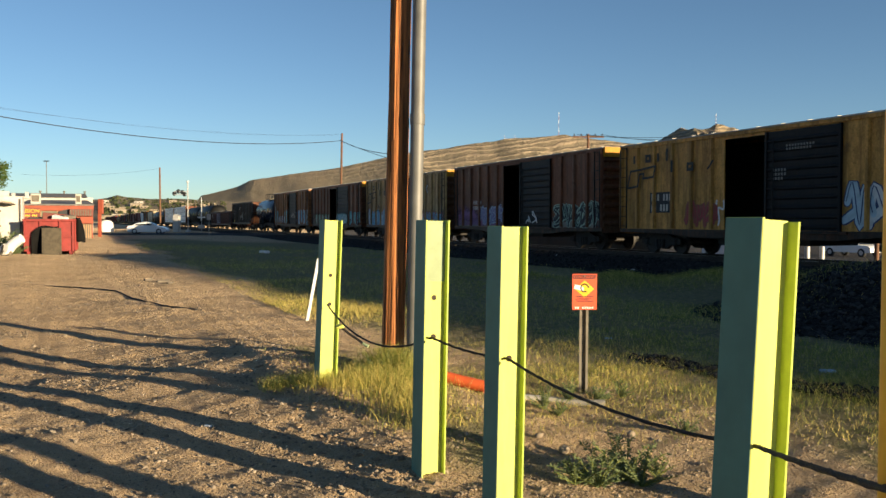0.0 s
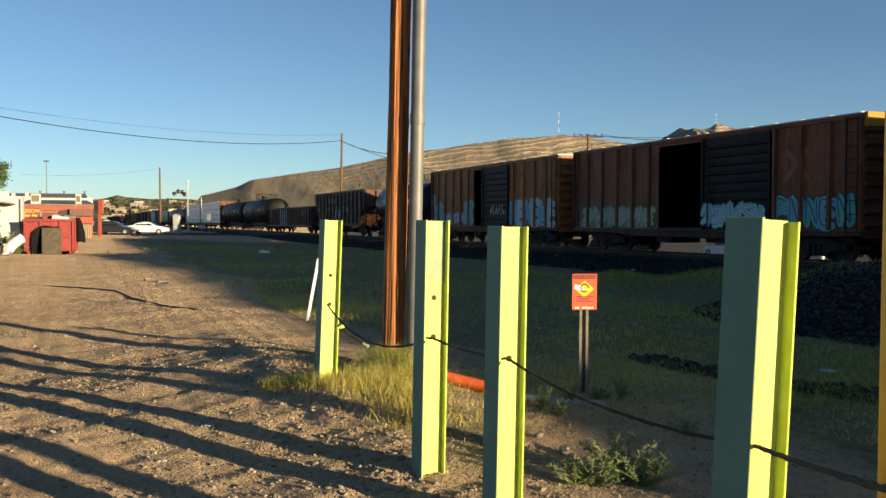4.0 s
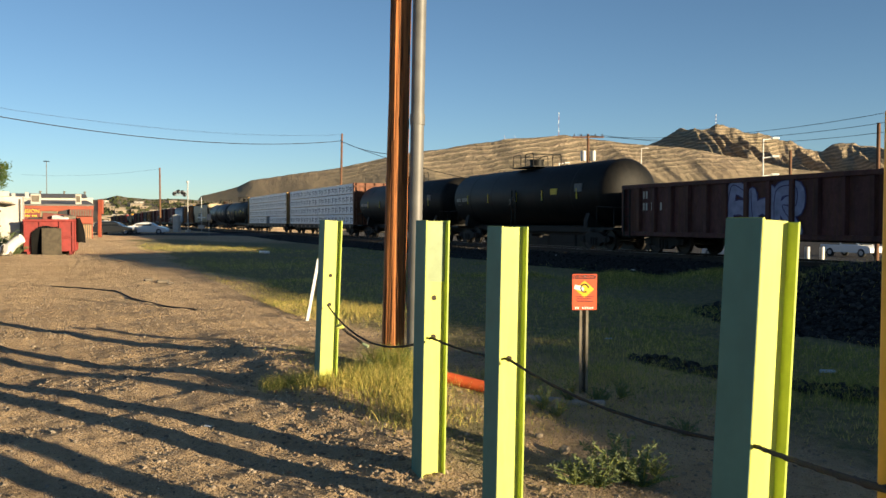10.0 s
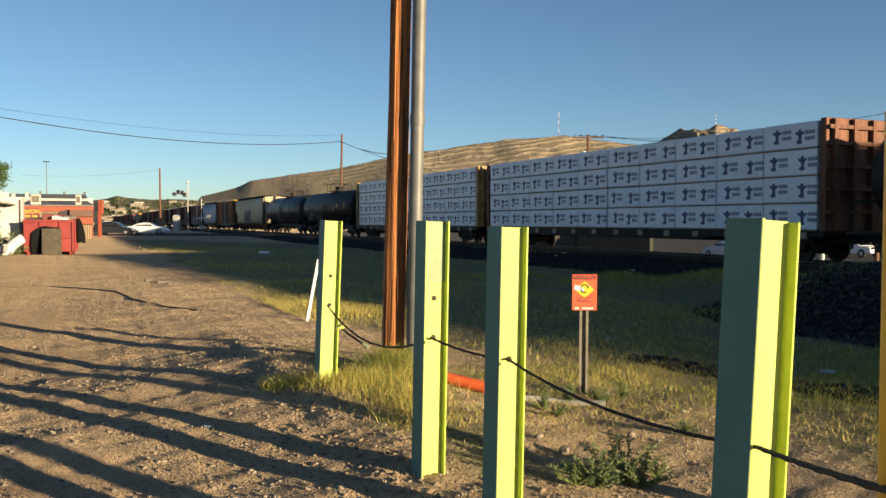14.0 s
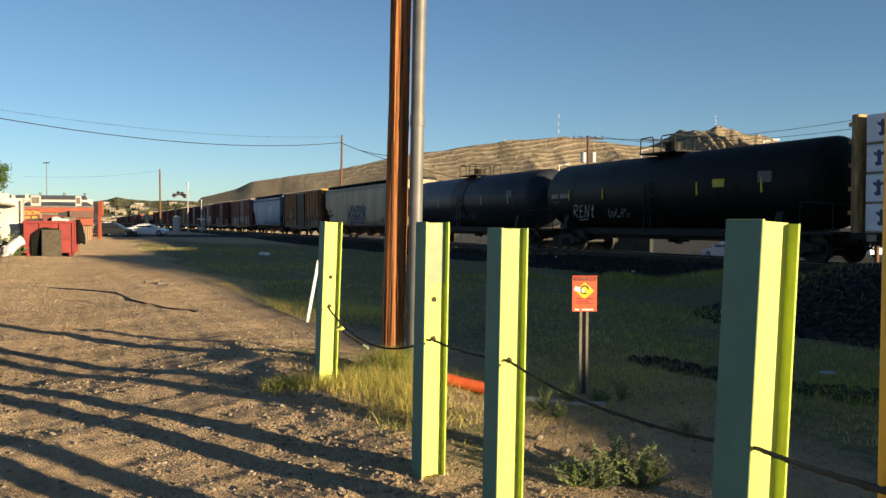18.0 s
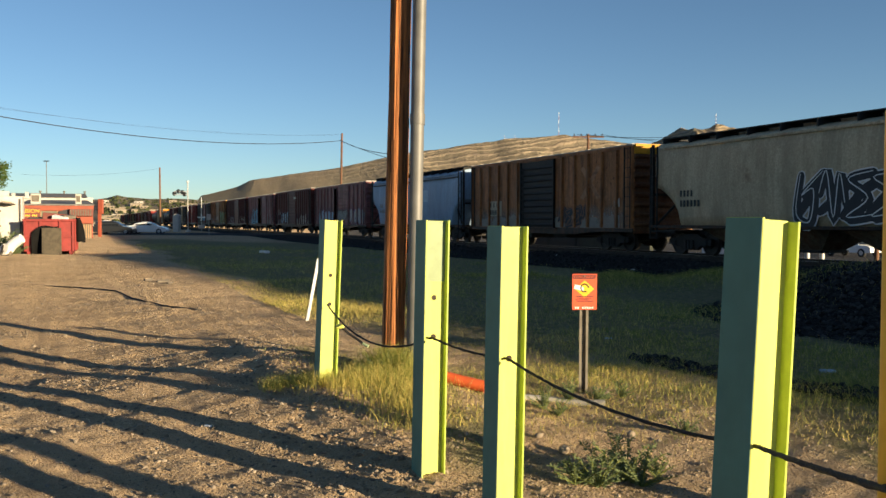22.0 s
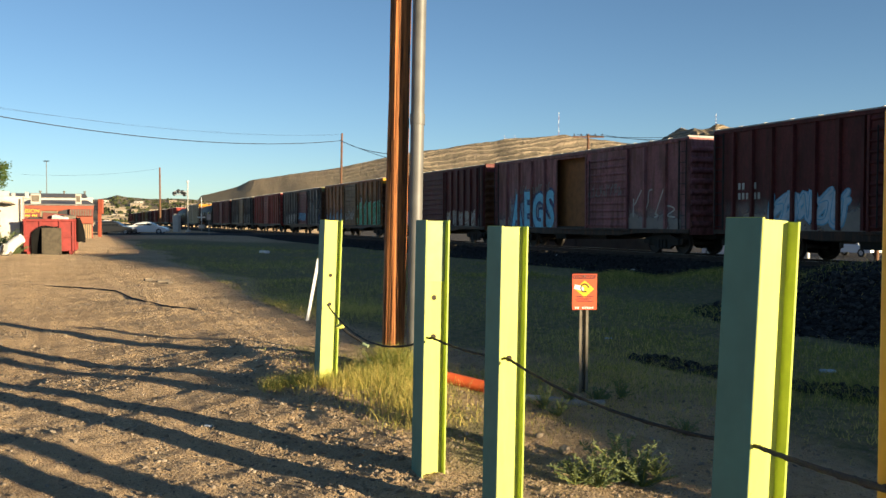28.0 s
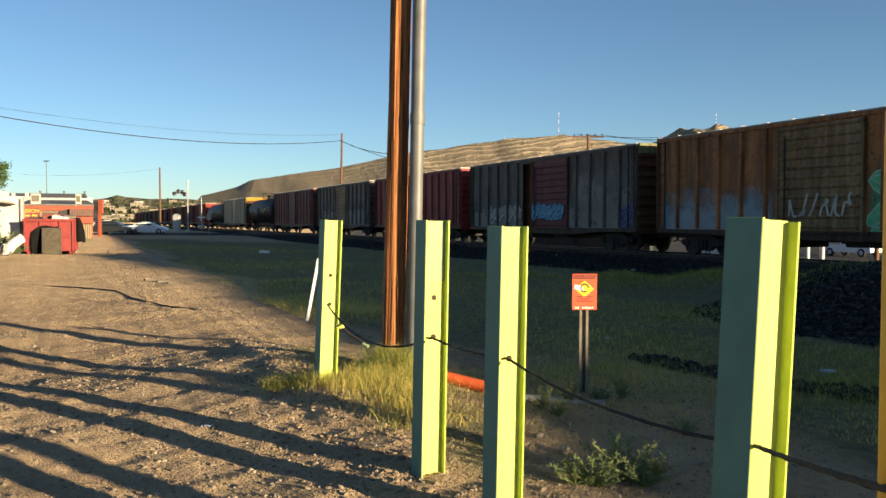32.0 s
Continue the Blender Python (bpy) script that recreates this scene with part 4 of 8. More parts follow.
def covered_hopper(m, length, paint, label, group="covered hoppers of the freight train", top=4.42, low=1.12, bays=3, bulge=0.10, walk_posts=14, line=None):
    car = thing("covered_hopper", m, label, "hopper car", group)
    h, k = length / 2, 1.45
    rings = []
    for i in range(9):
        t = i / 8
        rings.append(side_ring(-h + 0.40 + k * t, 1.53, low + (2.6 - low) * math.sqrt(max(0, 1 - t * t)) * (1 - 0.25 * t), top, bulge))
    body = rings + [side_ring(0, 1.53, low, top, bulge)] + [[(-x, y, z) for x, y, z in r] for r in reversed(rings)]
    part("body", Geo().loft(body), paint, car, "smooth curved hopper body")
    part("side_sill", Geo().box(-h, h, -1.56, -1.44, low - 0.10, low + 0.02, 0.02), PAINT["grime"], car)
    part("side_sill", Geo().box(-h, h, 1.44, 1.56, low - 0.10, low + 0.02, 0.02), PAINT["grime"], car)
    if line:
        part("body_rail", Geo().box(-h + 0.6, h - 0.6, -1.50, -1.42, top - 0.55, top - 0.47), line, car, "dark longitudinal rib")
    part("eave_rail", Geo().box(-h + 0.5, h - 0.5, -1.50, -1.36, top - 0.36, top - 0.26, 0.015), paint, car)
    walkg = Geo().box(-h + 0.3, h - 0.3, -1.05, -0.35, top + 0.10, top + 0.14).box(-h + 0.3, h - 0.3, 0.35, 1.05, top + 0.10, top + 0.14)
    for i in range(walk_posts):
        x = -h + 0.5 + (2 * h - 1) * i / (walk_posts - 1)
        walkg.box(x - 0.03, x + 0.03, -1.25, 1.25, top - 0.22, top + 0.10)
    part("roof_walk", walkg, M["under"], car, "dark steel running boards on the roof")
    part("hatch", Geo().box(-h + 1.2, h - 1.2, -0.28, 0.28, top - 0.05, top + 0.16, 0.04), paint, car, "long trough hatch")
    span = (2 * h - 5.0) / bays
    for b in range(bays):
        x0 = -h + 2.5 + span * b
        g = Geo().put([(x0 + 0.05, -1.3, low), (x0 + span - 0.05, -1.3, low), (x0 + span - 0.05, 1.3, low), (x0 + 0.05, 1.3, low),
                       (x0 + span / 2 - 0.45, -0.5, 0.36), (x0 + span / 2 + 0.45, -0.5, 0.36), (x0 + span / 2 + 0.45, 0.5, 0.36), (x0 + span / 2 - 0.45, 0.5, 0.36)],
                      [(3, 2, 1, 0), (4, 5, 6, 7), (0, 1, 5, 4), (1, 2, 6, 5), (2, 3, 7, 6), (3, 0, 4, 7)])
        p = part("hopper_bay", g, PAINT["bay"], car, "funnel-shaped discharge bay")
        part("outlet_gate", Geo().box(x0 + span / 2 - 0.5, x0 + span / 2 + 0.5, -0.6, 0.6, 0.26, 0.36, 0.01), M["under"], p)
    for s in (-1, 1):
        fr = Geo()
        for y in (-1.42, 1.42):
            fr.box(s * (h - 0.08) - 0.05, s * (h - 0.08) + 0.05, y - 0.05, y + 0.05, 0.9, top - 0.1)
            fr.path([(s * (h - 0.1), y, 1.0), (s * (h - 2.0), y * 0.8, 2.5)], 0.05, 6)
        fr.box(s * (h - 0.08) - 0.05, s * (h - 0.08) + 0.05, -1.42, 1.42, 2.3, 2.4)
        part("end_frame", fr, M["under"], car)
        part("end_platform", Geo().box(*sorted((s * (h - 1.5), s * (h + 0.05))), -1.45, 1.45, 0.86, 0.94), M["under"], car)
        part("ladder", cached(f"hopper ladder {top:.1f}", lambda: ladder_geo(0.55, top - 0.2), M["under"]), None, car, m=pose(s * (h - 0.32), -1.56, 0))
    part("underframe", Geo().box(-h - 0.1, -h + 2.6, -0.3, 0.3, 0.6, 0.94).box(h - 2.6, h + 0.1, -0.3, 0.3, 0.6, 0.94), M["under"], car)
    add_trucks(car, h - 1.9)
    return car


def open_hopper(m, length, paint, label, group="open hoppers of the freight train", top=3.8, end_paint=None, posts=13):
    car = thing("open_hopper", m, label, "hopper car", group)
    h, lo = length / 2, 1.0
    for s in (-1, 1):
        prof = [(-h + 0.15, top), (-h + 0.15, 2.5), (-h + 1.7, lo), (h - 1.7, lo), (h - 0.15, 2.5), (h - 0.15, top)]
        part("side_wall", Geo().prism(prof, "y", s * 1.42, s * 1.47), paint, car)
        part("top_chord", Geo().box(-h + 0.02, h - 0.02, s * 1.47 - 0.08, s * 1.47 + 0.08, top - 0.10, top + 0.06, 0.015), paint, car)
        part("side_sill", Geo().box(-h, h, s * 1.47 - 0.06, s * 1.47 + 0.06, lo - 0.12, lo + 0.10, 0.015), paint, car)
        for i in range(posts):
            x = -h + 1.0 + (2 * h - 2.0) * i / (posts - 1)
            z0 = max(lo + 0.1, 2.5 - 0.97 * (h - 0.15 - abs(x))) if abs(x) > h - 1.7 else lo + 0.1
            part("side_post", Geo().prism([(x - 0.09, s * 1.47), (x - 0.055, s * 1.58), (x + 0.055, s * 1.58), (x + 0.09, s * 1.47)], "z", z0, top - 0.08), paint, car)
        part("slope_sheet", Geo().prism([(s * (h - 0.15), 2.5), (s * (h - 0.15), 2.56), (s * (h - 4.2), 0.72), (s * (h - 4.2), 0.66)], "y", -1.41, 1.41), end_paint or paint, car, "sloped end sheet")
        part("end_wall", Geo().box(s * (h - 0.15) - 0.03, s * (h - 0.15) + 0.03, -1.41, 1.41, 2.5, top), end_paint or paint, car)
        fr = Geo()
        for y in (-1.4, -0.5, 0.5, 1.4):
            fr.box(s * (h - 0.06) - 0.05, s * (h - 0.06) + 0.05, y - 0.05, y + 0.05, 0.9, top - 0.05)
        fr.box(s * (h - 0.06) - 0.05, s * (h - 0.06) + 0.05, -1.4, 1.4, 2.1, 2.2)
        part("end_frame", fr, M["under"], car)
        part("ladder", cached("open ladder", lambda: ladder_geo(0.6, 3.7), M["under"]), None, car, m=pose(s * (h - 0.3), -1.56, 0))
    for x in (-2.6, 0.0, 2.6):
        g = Geo().put([(x - 1.25, -1.3, lo), (x + 1.25, -1.3, lo), (x + 1.25, 1.3, lo), (x - 1.25, 1.3, lo), (x - 0.4, -0.9, 0.35), (x + 0.4, -0.9, 0.35), (x + 0.4, 0.9, 0.35), (x - 0.4, 0.9, 0.35)],
                      [(3, 2, 1, 0), (4, 5, 6, 7), (0, 1, 5, 4), (1, 2, 6, 5), (2, 3, 7, 6), (3, 0, 4, 7)])
        part("hopper_bay", g, PAINT["grime"], car)
    part("underframe", Geo().box(-h - 0.1, h + 0.1, -0.3, 0.3, 0.6, 0.94), M["under"], car)
    add_trucks(car, h - 1.9)
    return car


def gondola(m, length, paint, label, group="gondolas of the freight train", top=2.75, posts=20):
    car = thing("gondola", m, label, "gondola car", group)
    h, lo = length / 2, 0.76
    for s in (-1, 1):
        part("side_wall", Geo().box(-h, h, *sorted((s * 1.40, s * 1.45)), lo, top), paint, car)
        part("top_chord", Geo().box(-h - 0.02, h + 0.02, s * 1.47 - 0.08, s * 1.47 + 0.08, top - 0.12, top + 0.04, 0.015), paint, car)
        part("side_sill", Geo().box(-h, h, s * 1.48 - 0.05, s * 1.48 + 0.05, lo - 0.06, lo + 0.12, 0.015), paint, car)
        me = cached(f"gondola post {id(paint)}", lambda: Geo().prism([(-0.13, 0), (-0.08, -0.12), (0.08, -0.12), (0.13, 0)], "z", lo + 0.12, top - 0.12), paint)
        for i in range(posts + 1):
            part("side_post", me, None, car, m=pose(-h + 0.12 + (2 * h - 0.24) * i / posts, s * 1.45, 0, 0, 0, 0 if s < 0 else 180))
        prof, z = [(s * (h - 0.05), lo)], lo + 0.2
        while z < top - 0.3:
            prof += [(s * h, z), (s * (h + 0.1), z + 0.09), (s * (h + 0.1), z + 0.2), (s * h, z + 0.29)]
            z += 0.45
        prof += [(s * h, top), (s * (h - 0.05), top)]
        part("end_wall", Geo().prism(prof, "y", -1.39, 1.39), paint, car)
        part("ladder", cached("gondola ladder", lambda: ladder_geo(0.6, 2.6), M["under"]), None, car, m=pose(s * (h - 0.45), -1.60, 0))
    part("floor", Geo().box(-h + 0.06, h - 0.06, -1.39, 1.39, 1.0, 1.08), M["under"], car)
    part("underframe", Geo().box(-h - 0.1, h + 0.1, -0.33, 0.33, 0.62, 0.94), M["under"], car)
    add_trucks(car, h - 2.2)
    return car


def wrap_material():
    n = Nodes("white plastic lumber wrap")
    v = n.mapping(shuffle=True)
    fold = n.noise(4, 6, 0.7, n.mapping((0.6, 1, 2.2), shuffle=True))
    c = n.mix(n.ramp(fold, 0.35, 0.7), (0.76, 0.78, 0.85), (0.60, 0.62, 0.69))
    return n.done(c, 0.38, 0, fold, 0.03, 0.7, 0.5)


M["wrap"] = wrap_material()
M["print"] = plain("dark blue print", (0.03, 0.045, 0.13), 0.5, 0, 5, 0.25)
M["lath"] = plain("raw lumber battens", (0.33, 0.22, 0.12), 0.85, 0, 9, 0.2)


def pack_mesh(kind, w, d, h):
    """A wrapped pack of boards; its print is part of the wrap."""
    g = Geo().box(-w / 2, w / 2, -d / 2, d / 2, 0, h, 0.03)
    base = len(g.f)
    rng = random.Random(kind)
    y = -d / 2 - 0.004
    for x in (-w * 0.27, w * 0.22):
        x += rng.uniform(-0.08, 0.08)
        z = h * rng.uniform(0.42, 0.5)
        k = h * 0.31
        figure = [(-0.75, 0.50), (-0.70, 0.78), (-0.30, 0.62), (-0.26, 0.85), (0.0, 1.05), (0.30, 0.85), (0.30, 0.62), (0.72, 0.74), (0.78, 0.46), (0.34, 0.22), (0.30, -0.30), (0.42, -0.80), (-0.30, -0.90),
                  (-0.62, -0.55), (-0.20, -0.35), (-0.22, 0.15)]
        g.put([(x + a * k, y, z + b * k) for a, b in figure], [tuple(range(len(figure)))])
        for r in range(2):
            for c in range(5):
                a = x + 0.92 * k + c * 0.08
                g.put([(a, y, z + k * (0.30 - 0.75 * r)), (a + 0.055, y, z + k * (0.30 - 0.75 * r)), (a + 0.055, y, z + k * (0.72 - 0.75 * r)), (a, y, z + k * (0.84 - 0.75 * r))], [(0, 1, 2, 3)])
    me = g.mesh("lumber_pack", M["wrap"])
    me.materials.append(M["print"])
    for p in me.polygons:
        if p.index >= base:
            p.material_index = 1
    return me


def lumber_car(m, length, paint, label, split, group="lumber cars of the freight train", columns=10, bulkhead=None, step=False):
    car = thing("lumber_car", m, label, "flat car", group)
    h, deck, top = length / 2, 1.02, 4.45
    part("deck", Geo().box(-h, h, -1.5, 1.5, 0.88, 1.0, 0.015), paint, car)
    for s in (-1, 1):
        part("side_sill", Geo().prism([(-h, 1.0), (-h, 0.82), (-h * 0.6, 0.78), (-h * 0.5, 0.66), (h * 0.5, 0.66), (h * 0.6, 0.78), (h, 0.82), (h, 1.0)], "y", s * 1.46, s * 1.53), paint, car)
        for i in range(14):
            x = -h + 0.8 + (2 * h - 1.6) * i / 13
            part("stake_pocket", Geo().box(x - 0.16, x + 0.16, s * 1.53 - 0.05, s * 1.53 + 0.05, 0.76, 0.96, 0.01), M["letter_dull"], car)
        bulk = part("bulkhead", Geo().box(s * (h - 0.1) - 0.12, s * (h - 0.1) + 0.12, -1.48, 1.48, 1.0, top + 0.03, 0.02), bulkhead or paint, car, "tall braced end bulkhead")
        for z in (1.6, 2.3, 3.0, 3.7, 4.2):
            part("brace", Geo().box(s * (h + 0.02) - 0.13, s * (h + 0.02) + 0.13, -1.44, 1.44, z - 0.06, z + 0.06), bulkhead or paint, bulk)
        for y in (-1.2, -0.4, 0.4, 1.2):
            part("brace", Geo().box(s * (h + 0.04) - 0.13, s * (h + 0.04) + 0.13, y - 0.07, y + 0.07, 1.0, top), bulkhead or paint, bulk)
    part("center_beam", Geo().box(-h + 0.3, h - 0.3, -0.1, 0.1, 1.0, top - 0.1).box(-h + 0.3, h - 0.3, -0.3, 0.3, top - 0.12, top + 0.02), paint, car)
    w, tier = (2 * h - 0.75) / columns, (top - deck) / 4
    packs = [CACHE.setdefault(f"pack {k} {w:.2f}", None) or pack_mesh(k, w - 0.03, 1.32, tier - 0.05) for k in range(3)]
    for k in range(3):
        CACHE[f"pack {k} {w:.2f}"] = packs[k]
    rng = random.Random(split)
    for side in (-1, 1):
        for c in range(columns):
            for r in range(4):
                x = -h + 0.375 + w * (c + 0.5)
                inset = 0.10 if (step and c < columns * 0.5) else 0.0
                if step and r == 0 and c == columns // 2:
                    continue
                part("lumber_pack", rng.choice(packs), None, car, m=pose(x + (0.05 if c >= columns / 2 else 0), side * (0.80 - inset) + rng.uniform(-0.012, 0.012), deck + r * tier + 0.03, 0, rng.uniform(-0.25, 0.25), 0 if side < 0 else 180))
    for r in range(4):
        part("batten", Geo().box(-h + 0.4, h - 0.4, -1.38, -0.2, deck + r * tier - 0.005, deck + r * tier + 0.03).box(-h + 0.4, h - 0.4, 0.2, 1.38, deck + r * tier - 0.005, deck + r * tier + 0.03), M["lath"], car)
    part("underframe", Geo().box(-h - 0.1, h + 0.1, -0.33, 0.33, 0.6, 0.9), M["under"], car)
    add_trucks(car, h - 2.4)
    return car


M["letter_dull"] = plain("dull pale pocket paint", (0.26, 0.22, 0.16), 0.7, 0, 8, 0.3)
PAINT = {
    "grime": car_paint("oily sill grime", (0.03, 0.024, 0.02), wear=0.3, fade=(0.06, 0.05, 0.045)), "bay": car_paint("grimy hopper bay paint", (0.15, 0.12, 0.085), wear=0.5, fade=(0.2, 0.17, 0.13)),
    "tank_slate": car_paint("slate-black tank paint", (0.028, 0.035, 0.048), wear=0.05, rough=0.45, streak=0.3, fade=(0.035, 0.04, 0.05), rust=(0.03, 0.025, 0.022)),
    "header": car_paint("yellow end paint with sunlight in it", (0.46, 0.22, 0.012), wear=0.1, streak=0.1, soot=0.2), "yellow": car_paint("old yellow boxcar paint", (0.58, 0.30, 0.075), wear=0.25, streak=0.35), "dull_yellow": car_paint("dull yellow boxcar paint", (0.50, 0.315, 0.13), wear=0.3),
    "brown": car_paint("brown boxcar paint", (0.20, 0.075, 0.038), wear=0.4), "tan": car_paint("tan boxcar paint", (0.26, 0.165, 0.075), wear=0.5),
    "end_shade": car_paint("rusty end paint darkened for shade", (0.13, 0.06, 0.03), wear=0.4), "orange": car_paint("rusty orange boxcar paint", (0.36, 0.145, 0.05), wear=0.45), "door": car_paint("blue-black door paint", (0.007, 0.0085, 0.011), wear=0.1, streak=0.15, fade=(0.017, 0.019, 0.022), rust=(0.03, 0.02, 0.015)),
    "maroon": car_paint("maroon boxcar paint", (0.15, 0.035, 0.04), wear=0.3, fade=(0.22, 0.12, 0.12)), "pink": car_paint("faded pinkish boxcar paint", (0.27, 0.11, 0.115), wear=0.25, fade=(0.34, 0.22, 0.22)),
    "deep": car_paint("deep red-brown boxcar paint", (0.095, 0.021, 0.021), wear=0.2, rust=(0.06, 0.02, 0.015), fade=(0.11, 0.04, 0.038)), "red": car_paint("red boxcar paint", (0.30, 0.045, 0.04), wear=0.25, fade=(0.3, 0.14, 0.12)),
    "grey": car_paint("grey hopper paint", (0.03, 0.028, 0.026), wear=0.3, fade=(0.06, 0.055, 0.05)), "cream": car_paint("cream hopper paint", (0.46, 0.385, 0.26), wear=0.08, streak=0.12, fade=(0.40, 0.34, 0.24), soot=0.3),
    "blue": car_paint("pale grey-blue hopper paint", (0.27, 0.38, 0.53), wear=0.0, streak=0.1, fade=(0.36, 0.42, 0.5), soot=0.15), "tank": car_paint("black tank paint", (0.008, 0.0085, 0.0085), wear=0.0, rough=0.55, streak=0.15, fade=(0.014, 0.013, 0.012), rust=(0.02, 0.015, 0.012)),
    "tank_blue": car_paint("blue-black tank paint", (0.014, 0.022, 0.045), wear=0.0, rough=0.27, streak=0.1, fade=(0.03, 0.04, 0.06), rust=(0.025, 0.02, 0.02)),
    "tank_jacket": car_paint("dull black wrap", (0.01, 0.01, 0.01), wear=0.0, rough=0.5, fade=(0.02, 0.02, 0.02)),
    "gondola": car_paint("brown-purple gondola paint", (0.09, 0.036, 0.036), wear=0.25, fade=(0.12, 0.07, 0.065)), "slope": car_paint("dark rusty slope sheet", (0.13, 0.05, 0.027), wear=0.5), "rust": car_paint("orange-brown bulkhead paint", (0.19, 0.075, 0.042), wear=0.3),
    "charcoal": car_paint("charcoal boxcar paint", (0.10, 0.09, 0.08), wear=0.4, fade=(0.30, 0.275, 0.24)), "inside": plain("warm tone of the lit car interior", (0.24, 0.095, 0.025), 0.8, 0, 3, 0.25),
    "olive": car_paint("olive end paint", (0.16, 0.17, 0.07), wear=0.2),
}
UNIT, U_OFF = 3.8, 8.846


def place(u):
    """Place along the track of train mark u when the clip starts."""
    return U_OFF - UNIT * u


CARS = []


def add(u0, u1, build, **kw):
    """A car between two marks; couplers fill the gaps."""
    mid = (place(u0) + place(u1)) / 2
    full = place(u0) - place(u1)
    reach = kw.pop("reach", 0.68)
    body = full - 2 * reach
    extra = {}
    car = build(on_track(mid), body, **kw)
    add_couplers(car, body / 2, reach)
    CARS.append((car, mid))
    return car, body / 2


# ---------------------------------------------------------------- the cars, front to back
def badge(car, x, z, w, h, material, label="painted emblem", y=-1.488):
    part("emblem", Geo().box(x, x + w, y, y + 0.005, z, z + h), material, car, label)


def shield(car, x, z, w, h, material, y):
    """A striped shield-shaped emblem: a solid top over upright stripes."""
    g = Geo().box(x, x + w, y, y + 0.005, z + 0.72 * h, z + h)
    for i in range(5):
        g.box(x + w * (0.04 + 0.2 * i), x + w * (0.15 + 0.2 * i), y, y + 0.005, z + h * 0.06 * abs(i - 2), z + 0.70 * h)
    part("emblem", g, material, car, "striped shield-shaped emblem")


def cross(car, x, z, k, material):
    g = Geo()
    for s in (-1, 1):
        g.put([(x - k, -1.488, z - s * k * 0.8), (x - k * 0.7, -1.488, z - s * k * 0.95), (x + k, -1.488, z + s * k * 0.8), (x + k * 0.7, -1.488, z + s * k * 0.95)], [(0, 1, 2, 3)])
    part("emblem", g, material, car, "faded cross-shaped emblem")


def slogan(car, x, z, material):
    """The stepped block shapes and pennant emblem of a yellow boxcar, as plain shapes."""
    y0, y1, t = -1.588, -1.582, 0.11
    def ring(cx, cz, w, h):
        return Geo().box(cx, cx + t, y0, y1, cz, cz + h).box(cx + w - t, cx + w, y0, y1, cz, cz + h).box(cx + t, cx + w - t, y0, y1, cz + h - t, cz + h).box(cx + t, cx + w - t, y0, y1, cz, cz + t)
    def stem(cx, cz, h, arm):
        return Geo().box(cx, cx + t * 1.2, y0, y1, cz, cz + h).box(cx + t * 1.2, cx + t * 1.2 + arm, y0, y1, cz + 0.22, cz + 0.31)
    first = part("lettering", stem(x + 0.55, z, 0.32, 0.0), material, car, "black painted block shapes")
    for g in (ring(x + 1.35, z, 0.36, 0.32), stem(x + 2.1, z, 0.32, 0.0), stem(x + 2.65, z, 0.46, 0.0), stem(x + 2.95, z - 0.46, 0.46, 0.0), ring(x + 3.9, z - 0.46, 0.38, 0.32)):
        part("block", g, material, first)
    part("block", Geo().put([(x + 5.0, y0, z - 0.46), (x + 5.12, y0, z - 0.46), (x + 5.42, y0, z - 0.14), (x + 5.30, y0, z - 0.14)], [(0, 1, 2, 3)]), material, first)
    out = [(0.15, -0.98), (0.36, -0.30), (1.05, -0.26), (2.0, -0.16), (1.88, -0.58), (1.20, -0.62), (1.26, -0.42), (0.95, -0.44), (0.85, -0.92), (0.15, -0.98)]
    part("emblem", brush(Geo(), [(x + a, z + b) for a, b in out], 0.042, -1.585, 1.0), material, car, "black outlined pennant emblem")


def number(car, x, z, material=None, rows=("#### ##", "######"), plate=None, h=0.22):
    if plate:
        badge(car, x - 0.1, z - h * 2.8, 1.45, h * 3.1, plate, "cream number panel", -1.486)
    part("car_number", bars(x, z, rows, h, 0.11, 0.075, -1.4925), material or INK["letter"], car, "stencilled car number")


INK.update({"violet": plain("dark violet spray paint", (0.045, 0.035, 0.12), 0.7, 0, 4, 0.25), "leaf": plain("bright green spray paint", (0.12, 0.42, 0.20), 0.7, 0, 4, 0.3), "dim": plain("dull grey stencil paint", (0.17, 0.165, 0.155), 0.7, 0, 5, 0.2), "sand": plain("worn tan emblem paint", (0.34, 0.16, 0.07), 0.75, 0, 3, 0.5), "sky": plain("bright sky blue spray paint", (0.17, 0.50, 0.66), 0.7, 0, 4, 0.2), "mint": plain("pale green spray paint", (0.34, 0.50, 0.40), 0.7, 0, 4, 0.25), "lilac": plain("lilac spray paint", (0.24, 0.26, 0.40), 0.7, 0, 4, 0.25),
            "mauve": plain("dull mauve spray paint", (0.10, 0.09, 0.14), 0.7, 0, 4, 0.25), "moss": plain("dark green spray paint", (0.02, 0.10, 0.065), 0.7, 0, 4, 0.25)})


